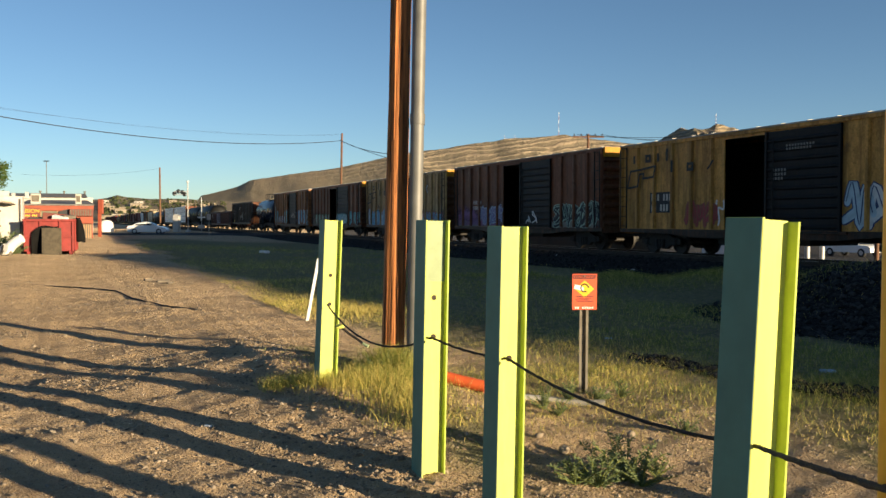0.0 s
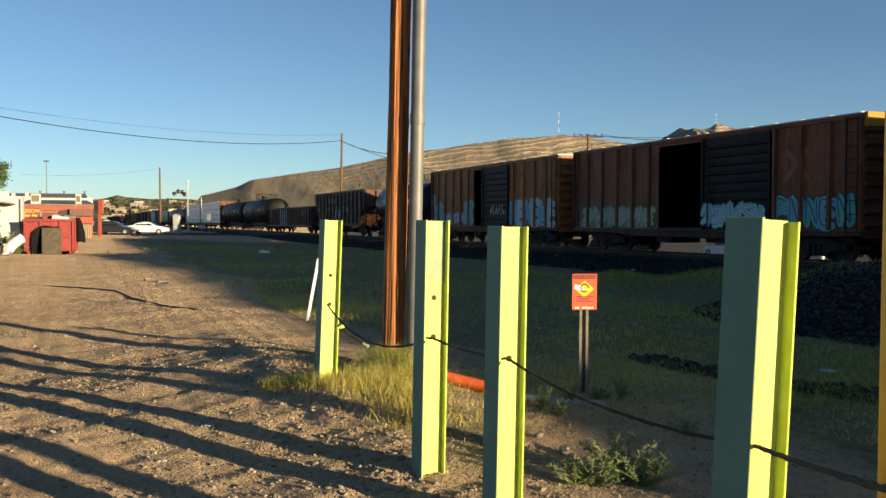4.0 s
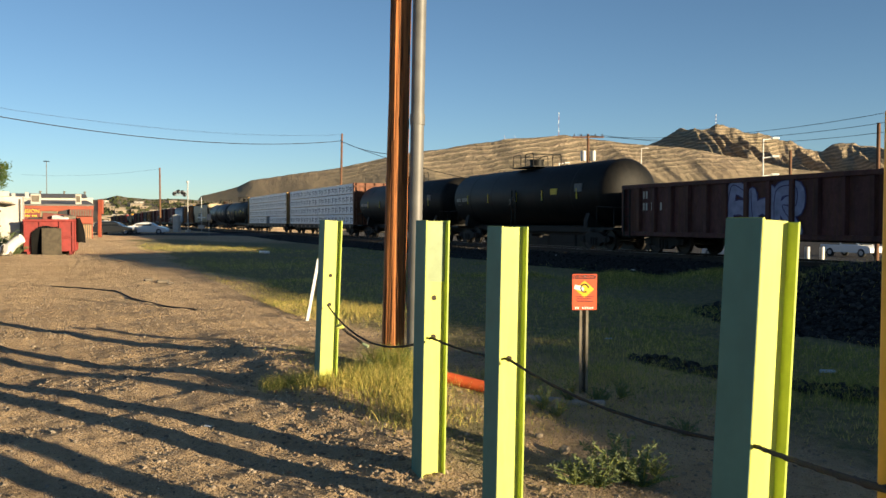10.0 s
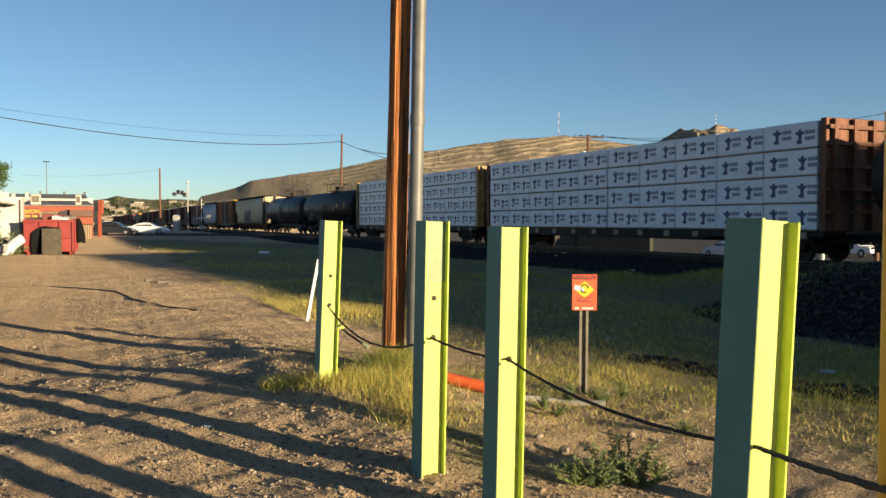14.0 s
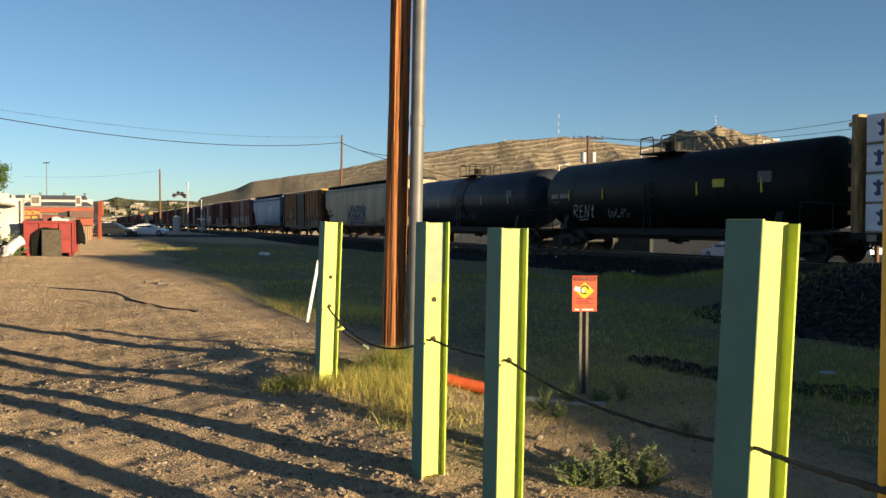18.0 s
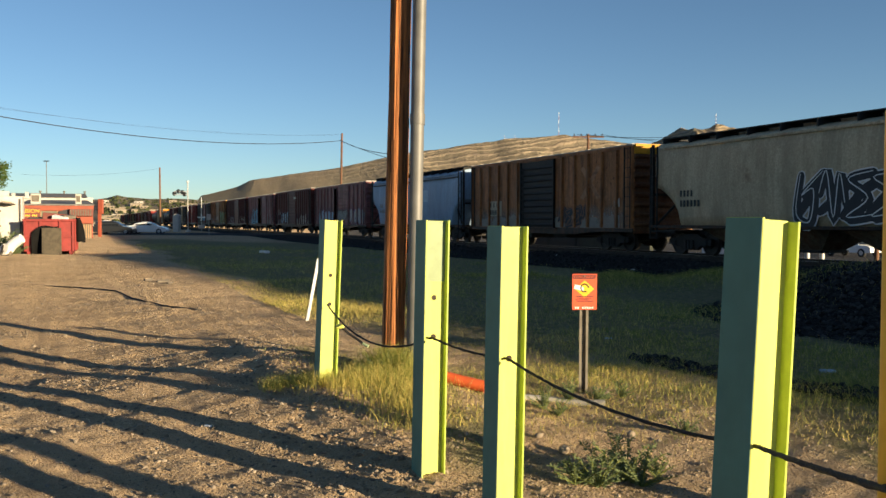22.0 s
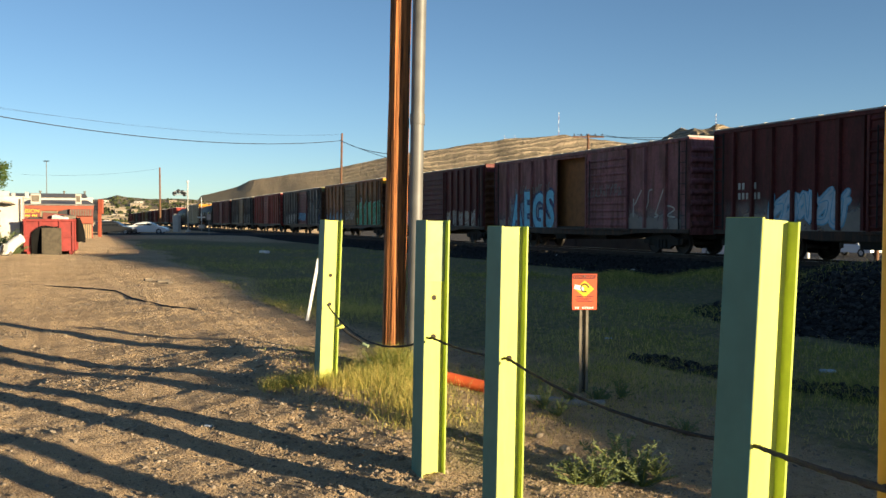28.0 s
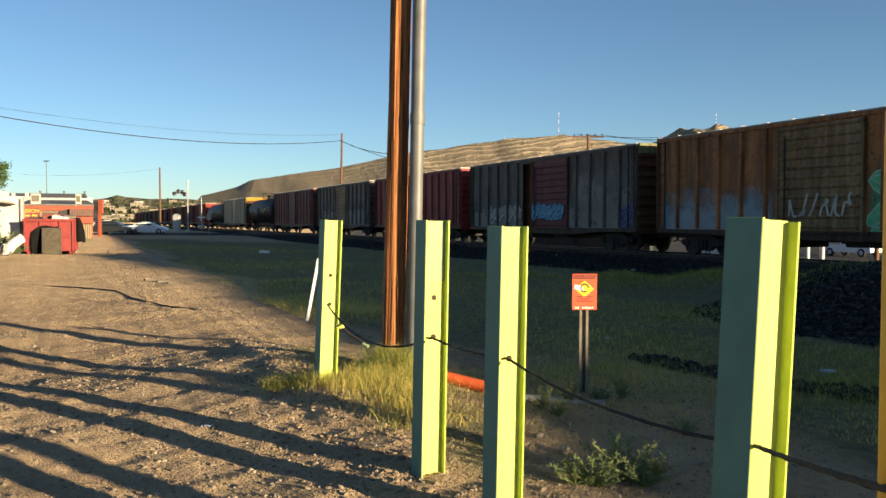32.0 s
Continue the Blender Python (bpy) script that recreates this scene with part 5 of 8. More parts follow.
def rent(car, x, z, k):
    """A word scrawled in chalky white, letter by letter."""
    forms = ([(0, 0), (0.05, 1), (0.5, 0.95), (0.55, 0.6), (0.05, 0.5), (0.65, -0.05)], [(1.35, 0.95), (0.9, 0.9), (0.95, 0.5), (1.25, 0.5), (0.95, 0.48), (0.98, 0), (1.4, 0.05)],
             [(1.65, 0), (1.75, 0.95), (2.15, 0.05), (2.3, 1.0)], [(2.55, 0.62), (2.95, 0.66), (2.75, 0.65), (2.82, 1.0), (2.72, 0.1), (2.95, 0.02)], [(0.9, -0.22), (2.2, -0.15)])
    first = None
    for f in forms:
        g = brush(Geo(), [(x + a * k, z + b * k) for a, b in f], 0.022, -1.44, 0.7)
        first = part("letter", g, INK["letter"], first) if first else part("graffiti", g, INK["letter"], car, "chalky white scrawled graffiti")


BOX = dict(gap=(-1.6, 0.5), door=(0.5, 3.5))


def build_train():
    P = PAINT
    add(-10.05, -5.55, boxcar, paint=P["brown"], door_paint=P["door"], label="brown ribbed boxcar in the freight train", **BOX)
    for u in (-5.55, 0.25):
        add(u, u + 5.8, gondola, paint=P["gondola"], label="long brown-purple ribbed gondola car at the train's head")
    # yellow boxcar
    c, h = add(6.05, 10.55, boxcar, eave=4.42, paint=P["yellow"], door_paint=P["door"], label="old yellow ribbed boxcar with an open doorway", **BOX)
    slogan(c, -h + 0.45, 3.62, INK["black_letter"])
    number(c, -h + 2.1, 2.35, INK["letter"], ("### ###", "## ###"), INK["dark"], 0.26)
    tag(c, -h + 4.3, -h + 5.9, 1.15, 1.95, INK["red"], INK["brown"], 1)
    scrawl(c, -h + 5.6, -h + 6.3, 1.6, 0.9, INK["white"], 2, r=0.04)
    tag(c, 3.7, 7.4, 1.05, 2.4, INK["pale"], INK["navy"], 3, INK["white"])
    part("lettering", bars(1.4, 3.75, ["##########", "#########"], 0.07, 0.07, 0.05, -1.60), INK["dim"], c)
    part("lettering", bars(0.8, 3.0, ["#####", "#####", "####"], 0.09, 0.08, 0.05, -1.60), INK["dim"], c)
    # brown boxcar
    c, h = add(10.55, 15.1, boxcar, eave=4.49, paint=P["brown"], door_paint=P["door"], end_paint=P["dull_yellow"], label="brown ribbed boxcar with graffiti and a blue-black door", **BOX)
    overspray(c, -h + 0.2, -1.8, 1.05, 2.3, "purple")
    overspray(c, -h + 0.2, h - 0.2, 1.0, 1.6, "pale")
    tag(c, -h + 3.4, -h + 6.2, 1.2, 2.1, INK["purple"], INK["pale"], 5)
    number(c, -h + 2.6, 2.45, INK["letter"], ("### ##", "######"), None, 0.2)
    tag(c, 3.8, 7.6, 1.05, 2.1, INK["dark"], INK["mint"], 6)
    scrawl(c, 1.1, 2.4, 1.7, 1.0, INK["white"], 7, y=-1.602, r=0.035)
    # yellow-brown boxcar
    c, h = add(15.1, 19.66, boxcar, paint=P["dull_yellow"], door_paint=P["door"], end_paint=P["dull_yellow"], label="dull yellow ribbed boxcar with graffiti along the bottom", **BOX)
    slogan(c, -h + 0.45, 3.66, INK["black_letter"])
    number(c, -h + 2.0, 2.5, INK["black_letter"], ("### ##", "######"), None, 0.22)
    overspray(c, -h + 0.4, h - 0.3, 1.0, 2.2, "blue")
    tag(c, -h + 0.6, -h + 5.4, 1.05, 2.1, INK["pale"], INK["purple"], 8, INK["blue"], style="block", weight=1.2)
    tag(c, 3.8, 7.3, 1.05, 1.9, INK["blue"], INK["red"], 9)
    cross(c, 4.6, 3.4, 0.28, INK["pale"])
    part("lettering", bars(0.9, 3.0, ["#####", "######"], 0.09, 0.08, 0.05, -1.60), INK["dim"], c)
    scrawl(c, 1.2, 2.6, 1.9, 0.8, INK["mauve"], 10, y=-1.602, r=0.014)
    # rusty brown boxcars
    c, h = add(19.66, 24.19, boxcar, paint=P["brown"], door_paint=P["door"], end_paint=P["dull_yellow"], gap=(-1.7, 1.0), door=(1.0, 4.3), label="rusty brown ribbed boxcar with teal graffiti")
    overspray(c, -h + 0.2, -1.9, 1.0, 2.2, "pale")
    tag(c, -h + 0.8, -2.0, 1.1, 1.9, INK["letter"], INK["green"], 11)
    tag(c, 1.1, 4.1, 1.1, 1.9, INK["pale"], INK["teal"], 12, y=-1.603)
    tag(c, 4.45, h - 0.3, 1.05, 2.05, INK["teal"], INK["dark"], 13, INK["blue"], style="block", weight=1.2)
    cross(c, 5.4, 3.1, 0.55, INK["brown"])
    c, h = add(24.19, 28.76, boxcar, paint=P["orange"], door_paint=P["door"], gap=(-1.6, -0.3), door=(-0.3, 2.8), label="rust-orange ribbed boxcar with pale blue graffiti")
    tag(c, -h + 0.5, -h + 1.7, 1.1, 2.4, INK["teal"], INK["pale"], 14)
    tag(c, -h + 1.7, -2.9, 1.1, 1.8, INK["white"], INK["navy"], 15)
    tag(c, -2.9, -1.8, 1.1, 2.5, INK["teal"], INK["pale"], 16)
    badge(c, -h + 0.2, 2.3, 0.45, 0.65, INK["letter"], "pale sprayed patch")
    tag(c, 2.95, h - 0.3, 1.05, 2.35, INK["blue"], INK["pale"], 17, INK["pale"], style="block")
    cross(c, 5.3, 3.3, 0.8, INK["brown"])
    scrawl(c, 0.8, 2.6, 1.9, 0.5, INK["letter"], 18, y=-1.602, r=0.03)
    # short tank car, hopper, gondola
    c, h = add(28.76, 32.1, tank_car, radius=1.4, paint=P["tank_blue"], top=3.95, reach=1.15, label="glossy blue-black short tank car", coat=M["letter_dull"])
    badge(c, -0.6, 1.75, 0.28, 0.5, INK["letter"], "worn sticker", -1.46)
    c, h = add(32.1, 36.55, open_hopper, paint=P["grey"], end_paint=P["slope"], label="dark grey ribbed open hopper car with pale lettering")
    for x, z, count, step in ((-2.9, 3.32, 5, 0.92), (-3.9, 2.55, 7, 1.08)):
        first = None
        for i in range(count):
            g = Geo().box(x + i * step, x + i * step + 0.07, -1.480, -1.474, z - 0.5, z).box(x + i * step + 0.07, x + i * step + 0.26, -1.480, -1.474, z - (0.07 if i % 2 else 0.30), z - (0.0 if i % 2 else 0.23))
            first = part("block", g, INK["letter"], first) if first else part("lettering", g, INK["letter"], c, "large pale block shapes")
    number(c, -h + 0.9, 2.9, None, ("# #", "## # #"), None, 0.28)
    scrawl(c, -1.6, 1.2, 1.8, 0.8, INK["white"], 19, y=-1.48, r=0.06)
    badge(c, 2.9, 2.0, 0.4, 0.4, INK["letter"], "small panel", -1.478)
    badge(c, -h + 2.0, 1.2, 0.5, 0.22, INK["yellow"], "yellow reflective patch", -1.6)
    c, h = add(36.55, 42.35, gondola, paint=P["gondola"], label="long brown-purple ribbed gondola car")
    number(c, -h + 1.4, 2.5, None, ("##", "## ## #"), None, 0.3)
    tag(c, -h + 6.2, -h + 9.7, 0.85, 2.55, INK["lilac"], INK["violet"], 20, style="block", weight=1.1)
    shield(c, h - 4.2, 1.75, 0.5, 0.62, INK["letter"], -1.458)
    part("lettering", bars(h - 3.0, 2.4, ["########", "#######"], 0.14, 0.09, 0.05, -1.458), INK["letter"], c)
    g = Geo().box(h - 2.7, h - 2.25, -1.458, -1.453, 1.45, 1.49).box(h - 2.7, h - 2.25, -1.458, -1.453, 1.81, 1.85)
    g.box(h - 2.7, h - 2.66, -1.458, -1.453, 1.49, 1.81).box(h - 2.29, h - 2.25, -1.458, -1.453, 1.49, 1.81).box(h - 2.6, h - 2.35, -1.458, -1.453, 1.6, 1.72)
    part("emblem", g, INK["letter"], c, "outlined stencil panel")
    # black tank cars
    for u0, u1 in ((42.35, 47.1), (47.1, 52.1)):
        c, h = add(u0, u1, tank_car, radius=1.5, paint=P["tank"], reach=0.6, low=True, label="long matt black tank car with yellow reflectors")
        scrawl(c, -0.7, 0.2, 2.4, 0.45, INK["dim"], int(u0), y=-1.515, r=0.02)
    # lumber cars
    c, h = add(52.1, 58.65, lumber_car, paint=P["tank"], bulkhead=P["rust"], split=3, label="centre-beam flat car stacked with white wrapped lumber", reach=0.6)
    c, h = add(58.65, 65.1, lumber_car, paint=P["tank"], bulkhead=P["dull_yellow"], split=4, step=True, label="centre-beam flat car with uneven stacks of wrapped lumber", reach=0.6)
    c, h = add(65.1, 69.95, tank_car, radius=1.5, paint=P["tank"], reach=0.6, low=True, label="long black tank car with white scrawled graffiti")
    rent(c, -h + 2.9, 1.55, 0.56)
    scrawl(c, -h + 5.6, -h + 7.2, 1.72, 0.4, INK["dim"], 32, y=-1.40, r=0.016)
    c, h = add(69.95, 74.85, tank_car, radius=1.5, paint=P["tank_slate"], band=True, coat=P["tank_jacket"], reach=0.6, label="blue-black tank car with a dark wrapped middle")
    scrawl(c, -1.2, 2.5, 1.75, 0.5, INK["mauve"], 33, y=-1.545, r=0.014)
    # covered hoppers and boxcars
    c, h = add(74.85, 80.6, covered_hopper, paint=P["cream"], label="cream covered hopper car with blue and white graffiti", bays=5, reach=0.45)
    tag(c, -h + 7.7, -h + 12.4, 1.15, 2.75, INK["dark"], INK["white"], 34, y=-1.54, weight=1.0)
    part("car_number", bars(-h + 1.9, 2.45, ["####", "######"], 0.24, 0.11, 0.09, -1.538), INK["black_letter"], c)
    badge(c, h - 4.6, 1.4, 0.35, 0.25, INK["dark"], "small dark panel", -1.50)
    c, h = add(80.6, 85.1, boxcar, paint=P["orange"], door_paint=P["door"], end_paint=P["dull_yellow"], gap=(-1.8, -1.8), door=(-1.8, 1.5), label="rust-brown boxcar with its door shut")
    number(c, -h + 2.4, 2.3, INK["black_letter"], ("# # ##", "######"), INK["cream"], 0.26)
    overspray(c, -h + 0.3, h - 0.3, 1.0, 2.0, "pale")
    cross(c, 4.6, 3.0, 0.8, INK["sand"])
    badge(c, h - 1.4, 1.9, 0.4, 0.35, INK["letter"], "small white panel")
    tag(c, 1.9, 4.4, 1.1, 2.0, INK["dark"], INK["brown"], 35)
    c, h = add(85.1, 89.98, covered_hopper, paint=P["blue"], top=4.45, low=1.05, bulge=0.14, label="pale blue-grey covered hopper car", bays=3, line=P["door"], reach=0.6)
    part("car_number", bars(-h + 2.2, 2.55, ["####", "######"], 0.26, 0.10, 0.09, -1.538), INK["dim"], c)
    badge(c, 2.4, 2.55, 0.75, 0.75, INK["pale"], "pale square patch", -1.538)
    badge(c, -0.5, 1.3, 0.7, 0.22, INK["dark"], "small dark panel", -1.50)
    c, h = add(89.98, 94.53, boxcar, paint=P["pink"], door_paint=P["pink"], gap=(-1.5, -0.1), door=(-0.1, 3.2), label="faded pinkish boxcar with white graffiti")
    overspray(c, -h + 1.0, -1.6, 1.0, 2.5, "blue")
    tag(c, -h + 2.2, -1.8, 1.1, 2.2, INK["pale"], INK["purple"], 36)
    tag(c, 0.1, 3.0, 1.4, 2.2, INK["letter"], INK["dark"], 37, y=-1.603)
    tag(c, 3.4, h - 0.8, 1.0, 2.3, INK["letter"], INK["purple"], 38)
    number(c, -h + 1.0, 2.4, None, ("# #", "## #"), None, 0.2)
    c, h = add(94.53, 99.2, boxcar, paint=P["deep"], door_paint=P["deep"], eave=4.52, gap=(0.2, 0.2), door=(-1.6, 1.6), label="deep red-brown boxcar with its door shut", posts=18)
    overspray(c, -h + 0.3, h - 0.3, 0.95, 2.1, "pale")
    tag(c, -h + 2.8, -h + 5.8, 1.2, 2.2, INK["pale"], INK["blue"], 39)
    number(c, -h + 1.2, 2.6, None, ("## ##", "### ##"), None, 0.22)
    badge(c, 1.0, 3.6, 0.9, 0.2, INK["letter"], "white panel", -1.60)
    tag(c, 3.5, 6.2, 1.1, 1.9, INK["letter"], INK["brown"], 40)
    c, h = add(99.2, 103.84, boxcar, paint=P["pink"], door_paint=P["pink"], gap=(-1.6, 1.1), door=(1.1, 4.2), through_light=False, label="faded pinkish boxcar with an open doorway and blue graffiti", posts=12)
    # warm panel added close to the doorway to stand for its lit interior
    part("lining", Geo().box(-3.0, 3.0, -1.05, -0.99, 1.05, 4.3), P["inside"], c, "warm panel set near the doorway for the lit interior")
    overspray(c, -h + 1.6, -2.0, 0.98, 2.7, "blue")
    painted_word(c, "AEGS", -h + 2.55, 1.72, 2.35, INK["sky"], INK["navy"], fat=0.10, narrow=0.70)
    scrawl(c, -h + 2.2, -2.2, 2.9, 0.45, INK["dim"], 42, r=0.025)
    overspray(c, -h + 0.2, h - 0.2, 0.95, 1.9, "pale")
    scrawl(c, 4.5, h - 0.8, 2.0, 1.1, INK["letter"], 43, r=0.03)
    scrawl(c, 1.3, 3.9, 2.6, 0.5, INK["dim"], 44, y=-1.602, r=0.018)
    c, h = add(103.84, 108.5, boxcar, paint=P["deep"], door_paint=P["deep"], end_paint=P["maroon"], eave=4.46, gap=(-1.65, -1.4), door=(-1.4, 2.4), posts=18, label="deep maroon boxcar with pale graffiti along the bottom")
    badge(c, -1.63, 1.1, 0.2, 3.1, INK["yellow"], "yellow door post", -1.55)
    number(c, -h + 0.9, 2.6, INK["letter"], ("## ##", "### ###"), None, 0.26)
    overspray(c, -h + 0.3, h - 0.3, 0.95, 1.9, "pale")
    tag(c, -h + 2.2, -h + 5.9, 1.05, 1.9, INK["letter"], INK["purple"], 45)
    tag(c, 2.8, 6.8, 1.1, 1.9, INK["letter"], INK["brown"], 46)
    c, h = add(108.5, 113.1, boxcar, eave=4.51, paint=P["orange"], door_paint=P["tan"], end_paint=P["yellow"], gap=(-1.7, -1.7), door=(-1.7, 1.6), label="rusty brown boxcar with large green graffiti")
    overspray(c, -h + 0.2, -1.8, 1.0, 2.5, "blue")
    overspray(c, 1.7, h - 0.1, 1.0, 3.4, "green")
    overspray(c, 1.9, h - 0.4, 1.0, 2.4, "green", -1.4855)
    tag(c, 1.9, h - 0.3, 1.05, 2.9, INK["leaf"], INK["mint"], 47, INK["green"], weight=0.95)
    scrawl(c, 2.2, 4.6, 2.6, 1.2, INK["pale"], 48, r=0.04)
    scrawl(c, -1.2, 1.3, 1.8, 0.7, INK["letter"], 49, y=-1.602, r=0.04)
    c, h = add(113.1, 117.72, boxcar, paint=P["charcoal"], door_paint=P["maroon"], end_paint=P["olive"], gap=(-1.8, -0.6), door=(-0.6, 2.7), label="charcoal boxcar with a maroon door and whitish graffiti")
    # same added warm panel, giving this doorway a lit interior
    part("lining", Geo().box(-3.0, 2.0, -1.05, -0.99, 1.05, 4.3), P["inside"], c, "warm panel set near the doorway for the lit interior")
    overspray(c, -h + 0.3, h - 0.3, 0.95, 2.6, "pale")
    overspray(c, 3.0, h - 0.3, 1.4, 3.9, "pale")
    tag(c, -h + 2.6, -2.0, 1.2, 2.1, INK["letter"], INK["dark"], 50)
    tag(c, -0.5, 2.4, 1.4, 2.1, INK["blue"], INK["navy"], 51, y=-1.603)
    tag(c, h - 1.3, h - 0.2, 1.0, 2.0, INK["navy"], INK["purple"], 52)
    # the rest of the train, further back
    add(117.72, 122.3, boxcar, paint=P["red"], door_paint=P["red"], gap=(0, 0), door=(-1.6, 1.6), label="red boxcar in the freight train")
    add(122.3, 126.9, boxcar, paint=P["charcoal"], door_paint=P["tan"], gap=(0, 0), door=(-1.6, 1.6), label="grey boxcar with pale graffiti in the freight train")
    overspray(CARS[-1][0], -7, 7, 0.95, 3.2, "pale")
    add(126.9, 132.0, boxcar, paint=P["maroon"], door_paint=P["maroon"], gap=(0, 0), door=(-1.6, 1.6), label="maroon boxcar in the freight train")
    add(132.0, 136.5, tank_car, radius=1.5, paint=P["tank"], reach=0.95, label="black tank car in the freight train")
    add(136.5, 141.9, boxcar, paint=P["cream"], door_paint=P["cream"], end_paint=P["yellow"], gap=(0, 0), door=(-1.6, 1.6), label="cream boxcar with a yellow end")
    add(141.9, 147.0, tank_car, radius=1.5, paint=P["grey"], reach=0.95, label="grey tank car in the freight train")
    u = 147.0
    for k, col in enumerate(("red", "maroon", "brown", "red", "deep", "tan", "brown", "maroon", "charcoal", "brown", "red", "brown")):
        add(u, u + 4.62, boxcar, paint=P[col], door_paint=P[col], gap=(0, 0), door=(-1.6, 1.6), posts=10, label=f"distant {('red', 'maroon', 'brown')[k % 3]} boxcar in the freight train")
        u += 4.62


build_train()


# ---------------------------------------------------------------- posts and cable
def ground_at(x, y):
    return float(land(x, y))


def beam_post(x, y, turn, lean, roll, height, paint, label, faded=None, size=0.152, bite=0.0, holes=(0.86,)):
    """A steel H-section post set in the ground."""
    z = ground_at(x, y)
    post = thing("bollard", pose(x, y, z, roll, lean, turn), label, "bollard", "row of steel posts")
    b, t = size / 2, 0.010
    top = height - z
    part("flange", Geo().box(-b, -b + t, -b, b, -0.3, top, 0.002), paint, post)
    # the left flange's outer face is grey-green, not lime
    part("primer_coat", Geo().box(-b - 0.0015, -b - 0.0003, -b + 0.002, b - 0.002, -0.3, top - 0.002), M["primer"], post, "grey-green outer face of the flange")
    # the right flange's shade is put into its greener lime colour
    part("flange", Geo().box(b - t, b, -b, b, -0.3, top - bite, 0.002), M["lime_flange_shade"], post)
    w = -b + 0.044
    part("web", Geo().box(-b + t, b - t, w - 0.004, w + 0.004, -0.3, top - 0.004), paint, post)
    if faded:
        part("faded_paint", Geo().box(-b + t + 0.001, b - t - 0.001, w - 0.006, w - 0.0045, top - faded, top - 0.006), M["lime_faded"], post, "bleached pale green patch")
    for z1 in holes:
        part("bolt_hole", Geo().tube((0.0, w - 0.008, z1 - z), (0.0, w - 0.003, z1 - z), 0.016, 10), M["bolt"], post, "rusty bolt hole")
    return post


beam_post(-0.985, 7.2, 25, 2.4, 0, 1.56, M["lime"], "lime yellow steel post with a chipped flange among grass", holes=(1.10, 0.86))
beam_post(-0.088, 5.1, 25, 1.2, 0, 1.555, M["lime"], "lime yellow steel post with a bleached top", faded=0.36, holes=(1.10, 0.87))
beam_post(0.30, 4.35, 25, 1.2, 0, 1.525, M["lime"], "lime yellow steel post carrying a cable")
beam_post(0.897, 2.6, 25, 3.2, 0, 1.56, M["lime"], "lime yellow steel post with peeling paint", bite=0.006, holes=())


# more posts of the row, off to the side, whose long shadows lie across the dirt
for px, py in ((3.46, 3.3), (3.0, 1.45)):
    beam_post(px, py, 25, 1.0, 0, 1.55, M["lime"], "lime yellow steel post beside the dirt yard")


def build_orange_post():
    post = thing("bollard", pose(0.7605, 1.3, 0, 0, 0.25, 0), "orange-yellow round steel post beside the cable", "bollard", "row of steel posts")
    part("pipe", Geo().tube((0, 0, -0.3), (0, 0, 1.72), 0.095, 24), M["orange_post"], post)
    part("cap", Geo().tube((0, 0, 1.72), (0, 0, 1.74), 0.095, 24, 0.08), M["orange_post"], post)


build_orange_post()


def sag(a, b, drop, n=14):
    a, b = Vector(a), Vector(b)
    return [a.lerp(b, i / n) - Vector((0, 0, drop * 4 * (i / n) * (1 - i / n))) for i in range(n + 1)]


def build_cable():
    hooks = [(-0.955, 7.12, 0.86), (-0.065, 5.03, 0.87), (0.325, 4.28, 0.865), (0.93, 2.53, 0.884), (0.665, 1.27, 1.15)]
    pts = []
    for a, b, d in zip(hooks, hooks[1:], (0.17, 0.02, 0.06, 0.004)):
        pts += sag(a, b, d)[(1 if pts else 0):]
    cable = thing("cable", pose(0, 0, 0), "grimy black cable slung between the steel posts", "cable")
    part("strand", Geo().path(pts, 0.0065, 7), M["rope"], cable)
    twist = []
    for i, p in enumerate(pts):
        for k in range(3):
            a = (i * 3 + k) * 1.1
            q = p.lerp(pts[min(i + 1, len(pts) - 1)], k / 3)
            twist.append(q + Vector((0.0045 * math.cos(a), 0, 0.0045 * math.sin(a))))
    part("strand", Geo().path(twist, 0.0042, 5), M["rope"], cable)
    part("clamp", Geo().box(-0.84, -0.77, 6.70, 6.75, 0.71, 0.745, 0.01), M["lime"], cable, "pale knotted clamp")
    part("rope_end", Geo().path([(-0.80, 6.72, 0.73), (-0.74, 6.70, 0.68), (-0.66, 6.66, 0.635), (-0.60, 6.62, 0.60)], 0.011, 6), M["rope"], cable, "dark doubled rope end")
    part("ferrule", Geo().tube((-0.615, 6.625, 0.607), (-0.575, 6.61, 0.588), 0.013, 8), M["lime_faded"], cable, "pale crimped ferrule")


build_cable()


